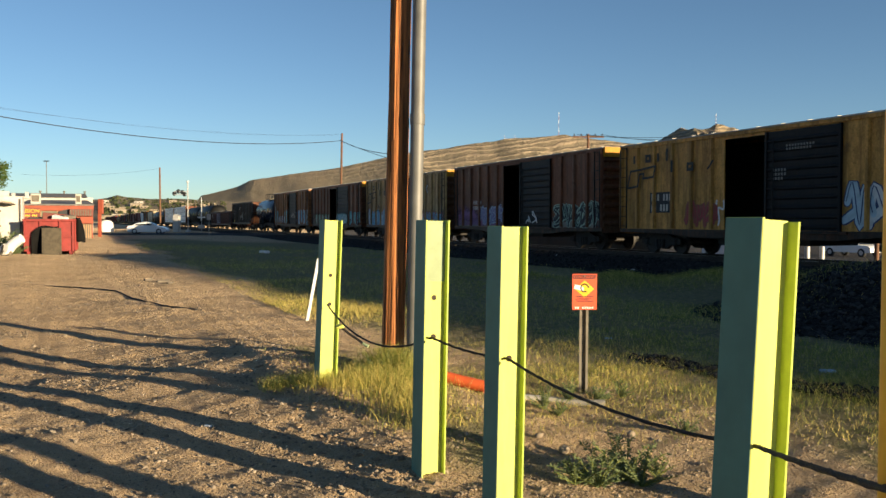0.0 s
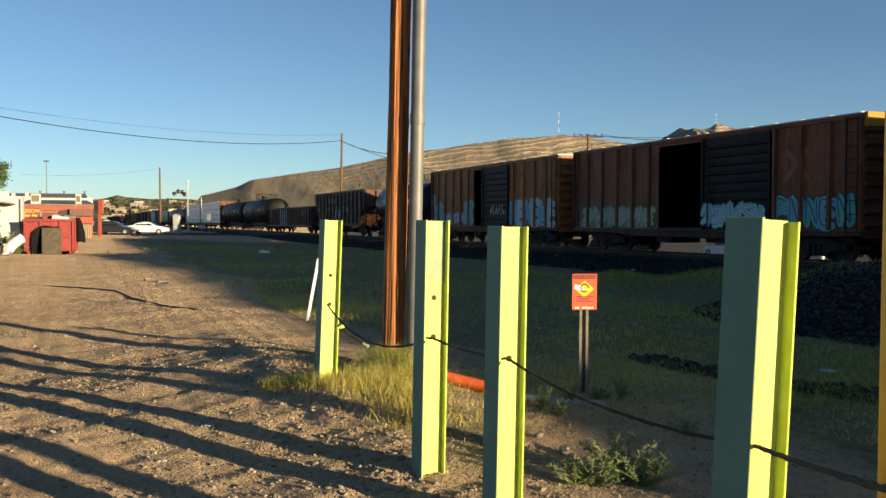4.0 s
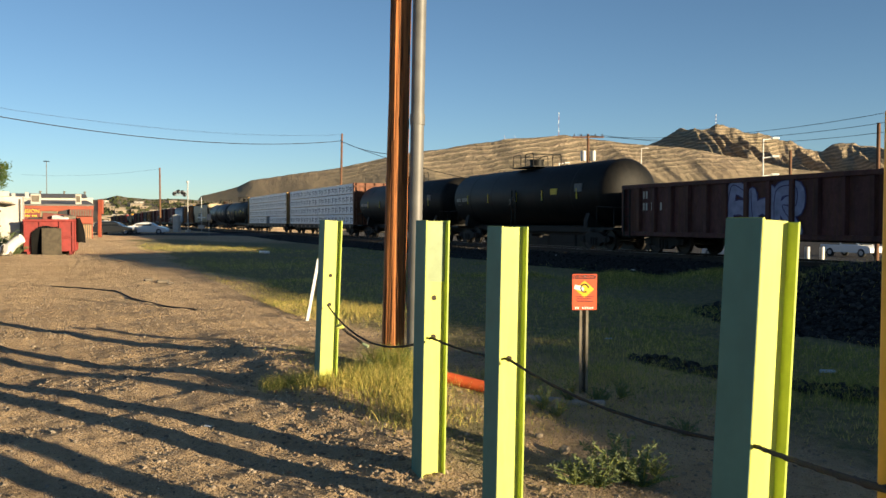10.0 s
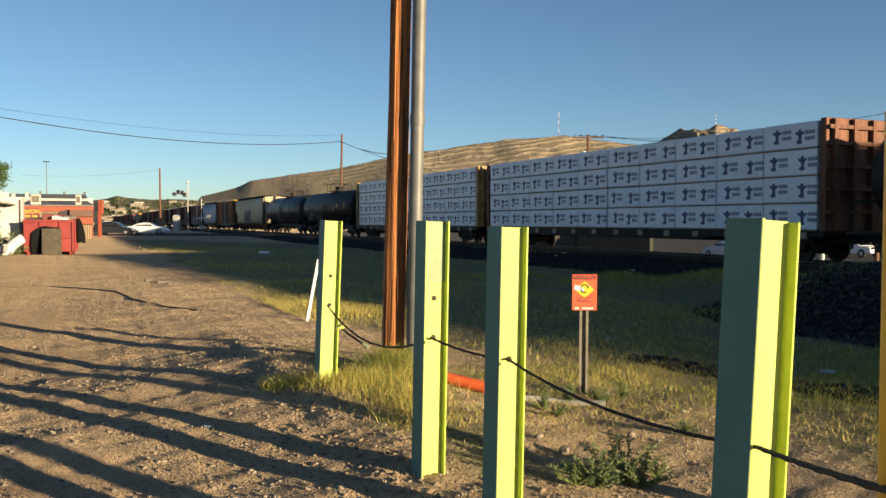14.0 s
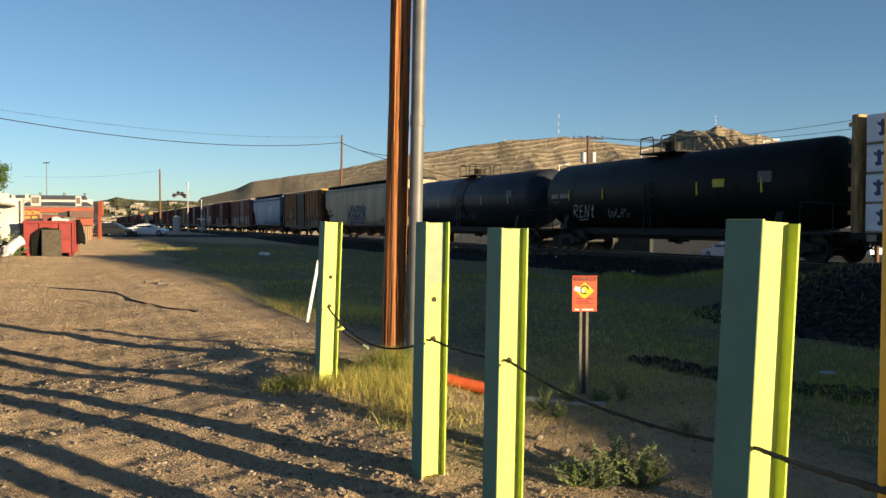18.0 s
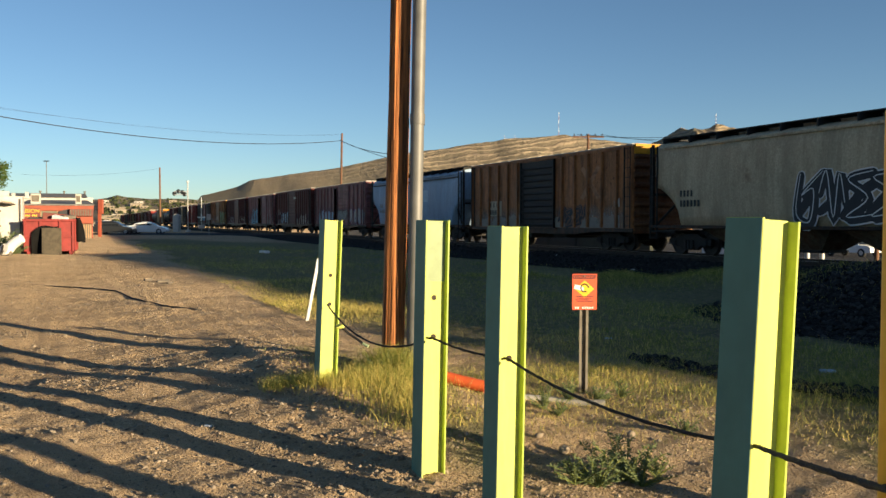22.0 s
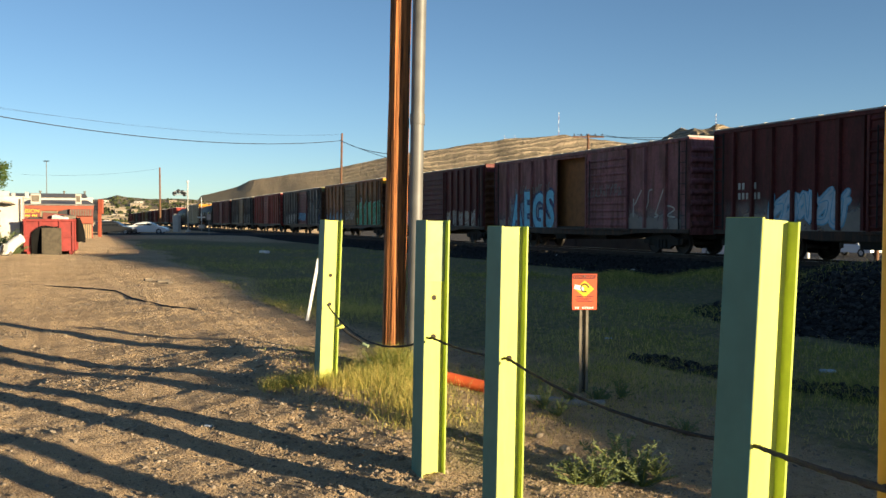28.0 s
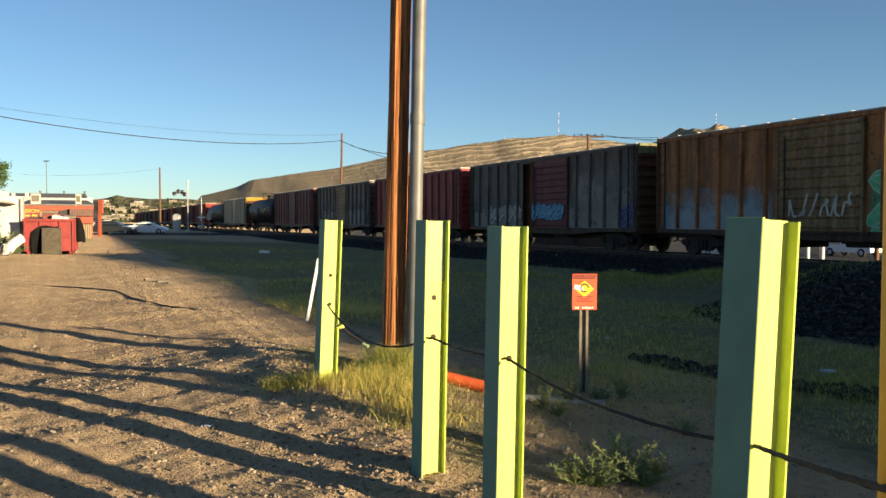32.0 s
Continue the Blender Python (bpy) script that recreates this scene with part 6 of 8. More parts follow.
# ---------------------------------------------------------------- pole, conduit, sign, pipes
def build_pole():
    y0 = 8.3
    x0 = (694 - 784) / 1530 * y0
    z = ground_at(x0, y0)
    pole = thing("utility_pole", pose(x0, y0, z, 0, 1.45, 0), "weathered orange-brown wooden utility pole", "utility pole")
    rng = random.Random(5)
    n, rings = 28, []
    for i in range(60):
        h = -0.4 + 11.4 * i / 59
        r = 0.104 - 0.0018 * h
        rings.append([((r + 0.006 * math.sin(7 * a + 0.4 * h) + 0.004 * math.sin(13 * a + 1.3 * h) + rng.uniform(-0.002, 0.002)) * math.cos(a),
                       (r + 0.006 * math.sin(7 * a + 0.4 * h) + 0.004 * math.sin(13 * a + 1.3 * h)) * math.sin(a), h) for a in (2 * math.pi * k / n for k in range(n))])
    part("shaft", Geo().loft(rings), M["pole"], pole)
    for k, (a, z0, z1) in enumerate(((-1.2, 0.1, 1.4), (-0.7, 1.1, 2.6), (-1.9, 2.2, 3.9), (-0.3, 0.6, 1.1))):
        c, s = 0.100 * math.cos(a), 0.100 * math.sin(a)
        part("splinter", Geo().path([(c, s, z0), (c * 1.06, s * 1.06, (z0 + z1) / 2), (c * 1.0, s * 1.0, z1)], [0.004, 0.014, 0.004], 6), M["pole"], pole)
    con = thing("conduit", pose((730 - 784) / 1530 * 8.15, 8.15, ground_at(-0.29, 8.15), 0, 1.15, 0), "grey galvanised conduit pipe beside the pole", "pipe")
    part("pipe", Geo().tube((0, 0, -0.3), (0, 0, 10.5), 0.064, 20), M["conduit"], con)
    for h in (2.35, 5.4):
        part("pipe_joint", Geo().tube((0, 0, h), (0, 0, h + 0.10), 0.071, 20), M["conduit"], con)


build_pole()


def text_geo(body, size, depth=0.001):
    curve = bpy.data.curves.new("words", "FONT")
    curve.body, curve.size, curve.extrude = body, size, depth
    curve.align_x, curve.align_y = "CENTER", "CENTER"
    curve.resolution_u = 3
    ob = bpy.data.objects.new("words", curve)
    me = bpy.data.meshes.new_from_object(ob)
    bpy.data.objects.remove(ob)
    return me


def words(name, body, size, material, parent, m):
    me = text_geo(body, size)
    me.materials.clear()
    me.materials.append(material)
    return part(name, me, None, parent, m=m)


M["post_steel"] = plain("weathered dark zinc", (0.17, 0.15, 0.12), 0.6, 0.3, 9, 0.3)
M["sign_red"] = plain("orange-red sign face", (0.62, 0.085, 0.03), 0.45, 0, 5, 0.12)
M["sign_yellow"] = plain("yellow sign diamond", (0.70, 0.42, 0.02), 0.45, 0, 8, 0.1)


def build_sign():
    x, y = (1033 - 784) / 1530 * 7.7, 7.7
    z = ground_at(x, y)
    sign = thing("warning_sign", pose(x, y, z - 0.025, 0, 0.3, 4), "orange-red warning sign on a grey channel post", "sign")
    prof = [(-0.040, -0.014), (-0.018, -0.014), (-0.013, 0.026), (0.013, 0.026), (0.018, -0.014), (0.040, -0.014), (0.040, -0.010), (0.022, -0.010), (0.016, 0.031), (-0.016, 0.031), (-0.022, -0.010), (-0.040, -0.010)]
    part("post", Geo().prism(prof, "z", -0.4, 1.05), M["post_steel"], sign, "grey steel channel post")
    for k in range(9):
        part("bolt_hole", Geo().tube((0, 0.0255, 0.06 + 0.08 * k), (0, 0.0245, 0.06 + 0.08 * k), 0.006, 8), M["black"], sign)
    p = part("plate", Geo().box(-0.112, 0.112, -0.022, -0.016, 0.77, 1.09, 0.002), M["sign_red"], sign)
    part("border", Geo().box(-0.105, 0.105, -0.0235, -0.0225, 1.045, 1.083), M["black"], p)
    words("lettering", "WARNING", 0.043, M["sign_red"], p, pose(0, -0.0245, 1.064, 90, 0, 0))
    d = Geo().put([(0, -0.0235, 0.878), (0.088, -0.0235, 0.955), (0, -0.0235, 1.032), (-0.088, -0.0235, 0.955)], [(0, 1, 2, 3)])
    part("diamond", d, M["sign_yellow"], p)
    part("symbol", Geo().path([(0.035 * math.cos(a), -0.0245, 0.965 + 0.035 * math.sin(a)) for a in (0.4 * i for i in range(14))], 0.006, 5), M["black"], p)
    part("sticker", Geo().put([(-0.098, -0.0265, 0.958), (-0.012, -0.0265, 0.936), (-0.004, -0.0265, 0.962), (-0.03, -0.0265, 0.984), (-0.088, -0.0265, 0.996)], [(0, 1, 2, 3, 4)]), M["white"], p, "torn white sticker")
    g = Geo()
    for r, zz in enumerate((0.885, 0.87, 0.855, 0.842)):
        g.box(-0.08 + 0.012 * (r % 2), 0.08 - 0.02 * (r % 3), -0.0235, -0.0228, zz, zz + 0.007)
    part("small_print", g, M["black"], p)
    g = Geo()
    for k in range(8):
        if k != 2:
            g.box(-0.085 + 0.0215 * k, -0.071 + 0.0215 * k, -0.0235, -0.0228, 0.779, 0.796)
    part("number_bars", g, M["white"], p)
    for zz in (0.80, 1.07):
        part("bolt", Geo().tube((0, -0.03, zz), (0, -0.014, zz), 0.006, 8), M["galv"], sign)


build_sign()
M["pipe_white"] = plain("dusty white plastic", (0.33, 0.31, 0.27), 0.6, 0, 8, 0.35)
M["pipe_orange"] = plain("faded orange plastic pipe", (0.55, 0.10, 0.025), 0.5, 0, 7, 0.2)


def build_pipes():
    a, b = Vector((0.02, 7.5, 0)), Vector((0.36, 7.4, 0))
    a.z, b.z = ground_at(a.x, a.y) + 0.065, ground_at(b.x, b.y) + 0.065
    solid("pipe", Geo().tube(a, b, 0.052, 16), M["pipe_orange"], pose(0, 0, 0), "short orange plastic pipe lying on the dirt", "pipe")
    pts = [(0.60, 7.35), (0.9, 7.33), (1.15, 7.25), (1.36, 7.2)]
    solid("pipe", Geo().path([(x, y, ground_at(x, y) + 0.012) for x, y in pts], 0.034, 12), M["pipe_white"], pose(0, 0, 0), "dusty white plastic pipe half buried in weeds", "pipe")
    s = Geo().box(-0.024, 0.024, -0.018, 0.018, -0.15, 0.96, 0.006)
    solid("stake", s, M["white"], pose((543 - 784) / 1530 * 13.2, 13.2, ground_at(-2.08, 13.2), 0, 10.5, 10), "white wooden stake leaning in the grass", "stake")


build_pipes()
# thin black line that follows the dirt's surface
solid("cable", Geo().path([(x, y, ground_at(x, y) + 0.008) for x, y in ((-10.1, 21.2), (-8.6, 20.4), (-7.2, 19.0), (-6.2, 17.2), (-5.0, 15.5), (-4.2, 14.7))], 0.018, 6), M["rubber"], pose(0, 0, 0),
      "thin black line laid over the dirt", "cable")



# ---------------------------------------------------------------- the yard's far end
def spot(px, depth, py=None):
    """A place seen in a given direction at a given depth; z from the height of sight, or the ground."""
    x = (px - 784) / 1530 * depth
    return Vector((x, depth, EYE + (391.5 - py) / 1530 * depth if py is not None else ground_at(x, depth)))


M["stucco"] = plain("whitewashed wall", (0.44, 0.41, 0.37), 0.85, 0, 2.5, 0.1, 0.004)
M["roof_tin"] = plain("weathered tin roof", (0.16, 0.15, 0.14), 0.75, 0.0, 3, 0.3)
M["bright_stucco"] = plain("sunlit whitewash", (0.50, 0.47, 0.43), 0.85, 0, 2.5, 0.14, 0.004)
M["grey_green"] = plain("dull grey-green of the dim opening", (0.13, 0.13, 0.09), 0.7, 0, 3, 0.2)
M["red_wall"] = plain("orange-red shop wall", (0.27, 0.06, 0.03), 0.7, 0, 2, 0.2)
M["dark_red"] = plain("dark red awning", (0.16, 0.04, 0.03), 0.7, 0, 2, 0.25)
M["board"] = plain("grey weathered board", (0.13, 0.11, 0.085), 0.8, 0, 5, 0.3)
M["old_door"] = plain("dark weathered door panel", (0.065, 0.052, 0.033), 0.8, 0, 5, 0.35)
M["cream_wall"] = plain("cream house wall", (0.25, 0.205, 0.15), 0.85, 0, 1, 0.15)
M["sand_wall"] = plain("dark greenish block wall", (0.028, 0.032, 0.028), 0.85, 0, 1.5, 0.12)
M["grey_box"] = plain("silver-grey cabinet", (0.40, 0.40, 0.39), 0.45, 0.2, 3, 0.12)
M["plastic"] = plain("black of plastic sack and shaded hollow", (0.008, 0.008, 0.008), 0.9, 0, 12, 0.3, 0.01, 0.1)
M["bright"] = plain("bright white pipe", (0.78, 0.75, 0.70), 0.55, 0, 5, 0.08)
M["sign_gold"] = plain("golden yellow sign board", (0.72, 0.46, 0.03), 0.5, 0, 4, 0.1)


def build_skip():
    d = 40.5
    c = spot(87, d)
    bin_ = thing("dumpster", pose(c.x, c.y, c.z, 0, 0, 21), "battered red roll-off dumpster piled with rubbish", "dumpster")
    w, dep, h = 1.08, 3.6, 1.62
    for y0, y1 in ((0, 0.06), (dep - 0.06, dep)):
        part("wall", Geo().box(-w, w, y0, y1, 0.16, h, 0.01), M["red_bin"], bin_)
    for x in (-w, w - 0.06):
        part("wall", Geo().box(x, x + 0.06, 0.06, dep - 0.06, 0.16, h, 0.01), M["red_bin"], bin_)
    part("floor", Geo().box(-w + 0.06, w - 0.06, 0.06, dep - 0.06, 0.16, 0.24), M["red_bin"], bin_)
    for x in (-w, -0.42, 0.42, w - 0.1):
        part("rib", Geo().box(x, x + 0.1, -0.07, 0.0, 0.16, h, 0.01), M["red_bin"], bin_)
    for y in (0.4, 1.1, 1.8, 2.5, 3.2):
        part("rib", Geo().box(w, w + 0.07, y, y + 0.1, 0.16, h, 0.01), M["red_bin"], bin_)
    part("rim", Geo().box(-w - 0.04, w + 0.06, -0.09, 0.06, h - 0.06, h + 0.05, 0.01).box(w - 0.06, w + 0.08, 0.0, dep, h - 0.06, h + 0.05, 0.01), M["red_bin"], bin_)
    for x in (-0.95, 0.85):
        part("skid", Geo().box(x, x + 0.14, -0.1, dep, 0.0, 0.16, 0.01), M["red_bin"], bin_)
    part("bar", Geo().box(-w + 0.1, w - 0.1, -0.05, -0.0, 0.78, 0.86, 0.008), M["red_bin"], bin_)
    base = pose(c.x, c.y, c.z, 0, 0, 21)
    door = solid("door", Geo().box(-0.42, 0.42, -0.03, 0.03, 0, 1.32, 0.01).box(-0.36, 0.36, -0.04, -0.03, 0.1, 0.62).box(-0.36, 0.36, -0.04, -0.03, 0.72, 1.24), M["old_door"],
                 base @ pose(0.14, -0.62, 0.0, -19, 0, 3), "old dark panel door leaning on the dumpster", "door")
    g = Geo()
    rng = random.Random(4)
    for i in range(7):
        t = i / 6
        ring = [(w + 0.16 + 0.20 * math.cos(a) * (0.5 + t * (1.7 - 1.2 * t)) + 0.12 * t, 0.6 + 0.28 * math.sin(a) + rng.uniform(-0.05, 0.05), h + 0.1 - 1.15 * t + rng.uniform(-0.03, 0.03)) for a in (2 * math.pi * k / 12 for k in range(12))]
        g.put(ring, [])
        if i:
            n = len(g.v)
            g.f += [(n - 24 + k, n - 24 + (k + 1) % 12, n - 12 + (k + 1) % 12, n - 12 + k) for k in range(12)]
            g.s += [True] * 12
    solid("sack", g, M["plastic"], base, "torn black plastic sheet hanging over the dumpster's side", "plastic sheet")
    # dark draped shape, added to stand for the shaded hollow behind the door
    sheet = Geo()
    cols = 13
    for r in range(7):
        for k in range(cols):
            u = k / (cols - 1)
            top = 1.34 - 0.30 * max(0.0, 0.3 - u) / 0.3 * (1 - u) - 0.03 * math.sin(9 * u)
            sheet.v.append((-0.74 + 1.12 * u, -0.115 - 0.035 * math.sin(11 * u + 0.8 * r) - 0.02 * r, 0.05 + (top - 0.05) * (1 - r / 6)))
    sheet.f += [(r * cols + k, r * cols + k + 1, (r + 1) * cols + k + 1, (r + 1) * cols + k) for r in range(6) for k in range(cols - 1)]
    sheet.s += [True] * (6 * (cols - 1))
    solid("tarpaulin", sheet, M["plastic"], base, "dark draped shape for the shaded hollow behind the leaning door", "plastic sheet")
    for k, (x, y, sx, sz, col) in enumerate(((0.2, 1.2, 0.55, 0.30, "dark_red"), (0.75, 0.9, 0.30, 0.22, "board"), (-0.5, 1.0, 0.35, 0.08, "board"), (0.45, 0.5, 0.16, 0.16, "white"))):
        solid("rubbish", Geo().box(-sx, sx, -0.35, 0.35, -1.2, sz, 0.03), M[col], base @ pose(x, y, h + 0.02, 4 * k, 6 - 5 * k, 20 * k), f"{('maroon crate', 'grey board', 'flat grey board', 'small white carton')[k]} piled in the red dumpster", "rubbish")


build_skip()


def slab(p, q, z, t):
    """A thin roof sheet over the rectangle p to q whose height is z[0] at the low x and z[1] at the high x."""
    (x0, y0), (x1, y1) = p, q
    v = [(x0, y0, z[0]), (x1, y0, z[1]), (x1, y1, z[1]), (x0, y1, z[0])]
    return Geo().put(v + [(x, y, h + t) for x, y, h in v], [(3, 2, 1, 0), (4, 5, 6, 7), (0, 1, 5, 4), (1, 2, 6, 5), (2, 3, 7, 6), (3, 0, 4, 7)])


def build_shed():
    d = 41.0
    right = spot(40, d)
    sh = thing("shed", pose(right.x, right.y, right.z, 0, 0, 22), "whitewashed shed with a ragged tin awning", "shed")
    part("wall", Geo().box(-9, 0, 0, 0.2, -0.1, 2.72, 0.01), M["bright_stucco"], sh)
    part("wall", Geo().box(-0.2, 0.0, 0.2, 1.4, -0.1, 2.72), M["bright_stucco"], sh)
    part("wall", Geo().box(-9, -8.8, 0.2, 1.4, -0.1, 2.72), M["bright_stucco"], sh)
    part("wall", Geo().box(-8.8, -0.2, 1.2, 1.4, -0.1, 2.72), M["bright_stucco"], sh)
    part("parapet", Geo().box(-9.05, -0.55, -0.05, 0.25, 2.72, 2.95, 0.015), M["bright_stucco"], sh, "whitewashed parapet")
    part("roof", slab((-8.8, 0.25), (-0.2, 1.2), (2.6, 2.6), 0.1), M["roof_tin"], sh)
    aw = part("awning", slab((-4.6, -0.75), (-0.28, 0.0), (2.92, 2.32), 0.05), M["board"], sh, "ragged weathered awning")
    rng = random.Random(31)
    for i in range(11):
        x = -0.4 - i * 0.38
        part("board", slab((x - 0.33, -0.80 - rng.uniform(0, 0.16)), (x, -0.2), (2.39 + 0.139 * (-0.28 - x) + 0.045, 2.39 + 0.139 * (-0.28 - x)), 0.03), M["roof_tin"] if i % 3 else M["lath"], aw)
    wn = part("window", Geo().box(-2.3, -0.95, -0.03, 0.05, 1.35, 2.0, 0.01), M["glass"], sh)
    part("window_frame", Geo().box(-2.36, -0.89, -0.05, -0.031, 1.98, 2.08).box(-2.36, -0.89, -0.05, -0.031, 1.29, 1.37).box(-1.66, -1.60, -0.05, -0.031, 1.37, 1.98), M["board"], wn)
    part("window_sill", Geo().box(-2.4, -0.85, -0.12, 0.02, 1.2, 1.29, 0.01), M["bright_stucco"], sh)
    part("gutter", Geo().tube((-0.08, -0.06, 0.0), (-0.08, -0.06, 2.6), 0.035, 8), M["roof_tin"], sh)
    pts = [spot(px, 38.0, py) for px, py in ((8, 452), (11, 447), (16, 440), (21, 434), (27, 429), (33, 425), (39, 422))]
    dk = thing("duct", pose(0, 0, 0), "thick white bent duct pipe beside the shed", "duct")
    part("pipe", Geo().path(pts, [0.20, 0.215, 0.22, 0.22, 0.22, 0.215, 0.21], 14), M["bright"], dk)
    a, b = spot(6, 37.8, 441), spot(13, 38.0, 444)
    part("collar", Geo().tube(a, b, 0.26, 16), M["bright"], dk)
    part("mouth", Geo().tube(a + Vector((-0.03, -0.004, 0)), a + Vector((-0.012, -0.002, 0)), 0.19, 16), M["under"], dk, "dark open pipe end")
    e = spot(17, 37.9)
    solid("block", Geo().box(-0.22, 0.22, -0.15, 0.15, 0, 0.24, 0.04), M["board"], pose(e.x - 0.15, e.y, e.z, 0, 0, 15), "dark block under the white duct", "block")


build_shed()


def build_shop():
    d = 75.0
    a, b = spot(42, d), spot(164, d)
    shop = thing("repair_shop", pose(a.x, d, 0, 0, 0, 22), "low orange-red car repair shop with yellow lettering", "shop")
    w = (b.x - a.x) * 0.93
    part("wall", Geo().box(0, w, 0, 9, 0, 2.55), M["red_wall"], shop)
    part("fascia", Geo().box(-0.1, w + 0.1, -0.14, 0.0, 2.46, 2.92, 0.02), M["red_wall"], shop, "orange-red fascia board")
    part("roof", Geo().put([(-0.2, -0.3, 2.92), (w + 0.15, -0.3, 2.92), (w - 0.5, 9.2, 3.5), (-0.2, 9.2, 3.5), (-0.2, -0.3, 3.02), (w + 0.15, -0.3, 3.02), (w - 0.5, 9.2, 3.6), (-0.2, 9.2, 3.6)],
                           [(3, 2, 1, 0), (4, 5, 6, 7), (0, 1, 5, 4), (1, 2, 6, 5), (2, 3, 7, 6), (3, 0, 4, 7)]), M["roof_tin"], shop, "weathered grey tin roof")
    s = part("sign_board", Geo().box(-0.15, 1.32, -0.15, 0, 1.75, 2.72, 0.01), M["dark_red"], shop, "dark red sign panel with yellow letters")
    words("lettering", "LISION", 0.46, M["sign_gold"], s, pose(0.60, -0.165, 2.42, 90, 0, 0))
    part("lettering_bars", bars(0.0, 2.10, ["#### ###"], 0.15, 0.09, 0.05, -0.165), M["sign_gold"], s)
    # flat grey-green panel stands in for the dim inside of an opening
    part("opening", Geo().box(1.40, 2.68, -0.05, 0, 1.3, 2.42), M["grey_green"], shop, "grey-green panel filling the dim opening")
    part("shutter_frame", Geo().box(1.34, 1.42, -0.08, 0, 0.2, 2.45).box(2.66, 2.74, -0.08, 0, 0.2, 2.45), M["lath"], shop)
    part("dark_panel", Geo().put([(2.75, -0.16, 1.4), (3.66, -0.16, 1.4), (3.66, -0.16, 2.62), (2.75, -0.16, 2.38), (2.75, -0.10, 1.4), (3.66, -0.10, 1.4), (3.66, -0.10, 2.62), (2.75, -0.10, 2.38)],
                                 [(0, 1, 2, 3), (7, 6, 5, 4), (0, 4, 5, 1), (1, 5, 6, 2), (2, 6, 7, 3), (3, 7, 4, 0)]), M["black"], shop, "black leaning panel")
    aw = part("awning", Geo().box(3.68, w + 0.05, -0.5, 0, 1.98, 2.60, 0.02), M["dark_red"], shop, "brown slatted awning")
    for k in range(9):
        x = 3.74 + k * (w - 3.74) / 9
        part("slat", Geo().box(x, x + 0.10, -0.54, -0.5, 2.0, 2.58), M["board"], aw)
    part("band", Geo().box(3.68, w + 0.05, -0.42, 0, 1.32, 1.94, 0.02), M["red_wall"], shop, "bright red board under the awning")
    dr = part("garage_door", Geo().box(4.75, w - 0.1, -0.08, 0, 0.0, 1.3), M["board"], shop)
    for k in range(4):
        part("slat", Geo().box(4.8 + 0.18 * k, 4.9 + 0.18 * k, -0.11, -0.08, 0.05, 1.25), M["lath"], dr)
    for x0, x1, z1 in ((0.55, 1.35, 3.95), (4.15, 4.65, 3.95)):
        c = part("cooler", Geo().box(x0, x1, 0.4, 1.2, 3.0, z1, 0.03), M["stucco"], shop, "pale roof cooler box")
        part("vent", Geo().box(x0 + 0.1, x1 - 0.1, 0.37, 0.4, 3.25, z1 - 0.15), M["board"], c)
    p = spot(177, 84)
    py = thing("pylon_sign", pose(p.x, 84, 0), "tall orange-red pylon sign by the road", "sign")
    part("post", Geo().box(-0.16, 0.14, -0.1, 0.1, 0, 3.4, 0.02), M["red_wall"], py)
    part("sign_board", Geo().box(-0.12, 0.34, -0.15, 0.15, 2.25, 3.65, 0.03), M["red_wall"], py)
    a, b = spot(62, 120), spot(172, 120)
    wh = thing("warehouse", pose(a.x, 120, 0, 0, 0, 22), "long white warehouse with a grey-brown roof", "warehouse")
    w = (b.x - a.x) * 0.87
    part("wall", Geo().box(-4, w, 0, 14, 0, 4.85), M["bright_stucco"], wh)
    part("roof", Geo().put([(-4.3, -0.4, 4.85), (w - 0.7, -0.4, 4.85), (w - 1.0, 7, 5.6), (-4.3, 7, 5.6), (w - 0.7, 14.4, 4.85), (-4.3, 14.4, 4.85)], [(0, 1, 2, 3), (3, 2, 4, 5), (1, 4, 2), (0, 3, 5), (0, 5, 4, 1)]), M["roof_tin"], wh)
    for x in (0.4, 3.6, 6.4):
        part("vent", Geo().tube((x, 6.6, 5.4), (x, 6.6, 5.85), 0.10, 8).tube((x, 6.6, 5.8), (x, 6.6, 5.95), 0.18, 8), M["board"], wh, "small roof vent")
    q = spot(12, 105)
    ann = thing("outbuilding", pose(q.x, 105, 0, 0, 0, 22), "low pale outbuilding with roof vents", "building")
    part("wall", Geo().box(-6, 3.2, 0, 8, 0, 4.3), M["stucco"], ann)
    part("roof", Geo().box(-6.2, 3.4, -0.3, 8.2, 4.3, 4.55, 0.03), M["bright_stucco"], ann)
    for x, h in ((-0.6, 0.7), (0.7, 0.45), (2.2, 0.6)):
        part("vent", Geo().box(x - 0.22, x + 0.22, 1, 1.5, 4.55, 4.55 + h, 0.03), M["grey_box"], ann)
    l = spot(84, 150)
    lamp = thing("street_lamp", pose(l.x, 150, 0), "tall dark street lamp mast", "street lamp")
    part("mast", Geo().tube((0, 0, 0), (0, 0, 11.9), 0.08, 8, 0.05), M["board"], lamp)
    part("head", Geo().box(-0.5, 0.5, -0.15, 0.15, 11.85, 12.0, 0.03), M["under"], lamp)


build_shop()


# ---------------------------------------------------------------- vehicles
M["grey_hub"] = plain("pale alloy wheel hub", (0.45, 0.45, 0.45), 0.6, 0.2, 6, 0.2)


def car_paint_gloss(name, col):
    n = Nodes(name)
    c = n.mix(n.noise(5, 4, 0.6), shade(col, 1.05), shade(col, 0.92))
    n.bsdf.inputs["Coat Weight"].default_value = 0.6
    return n.done(c, 0.3, 0, spec=0.5)


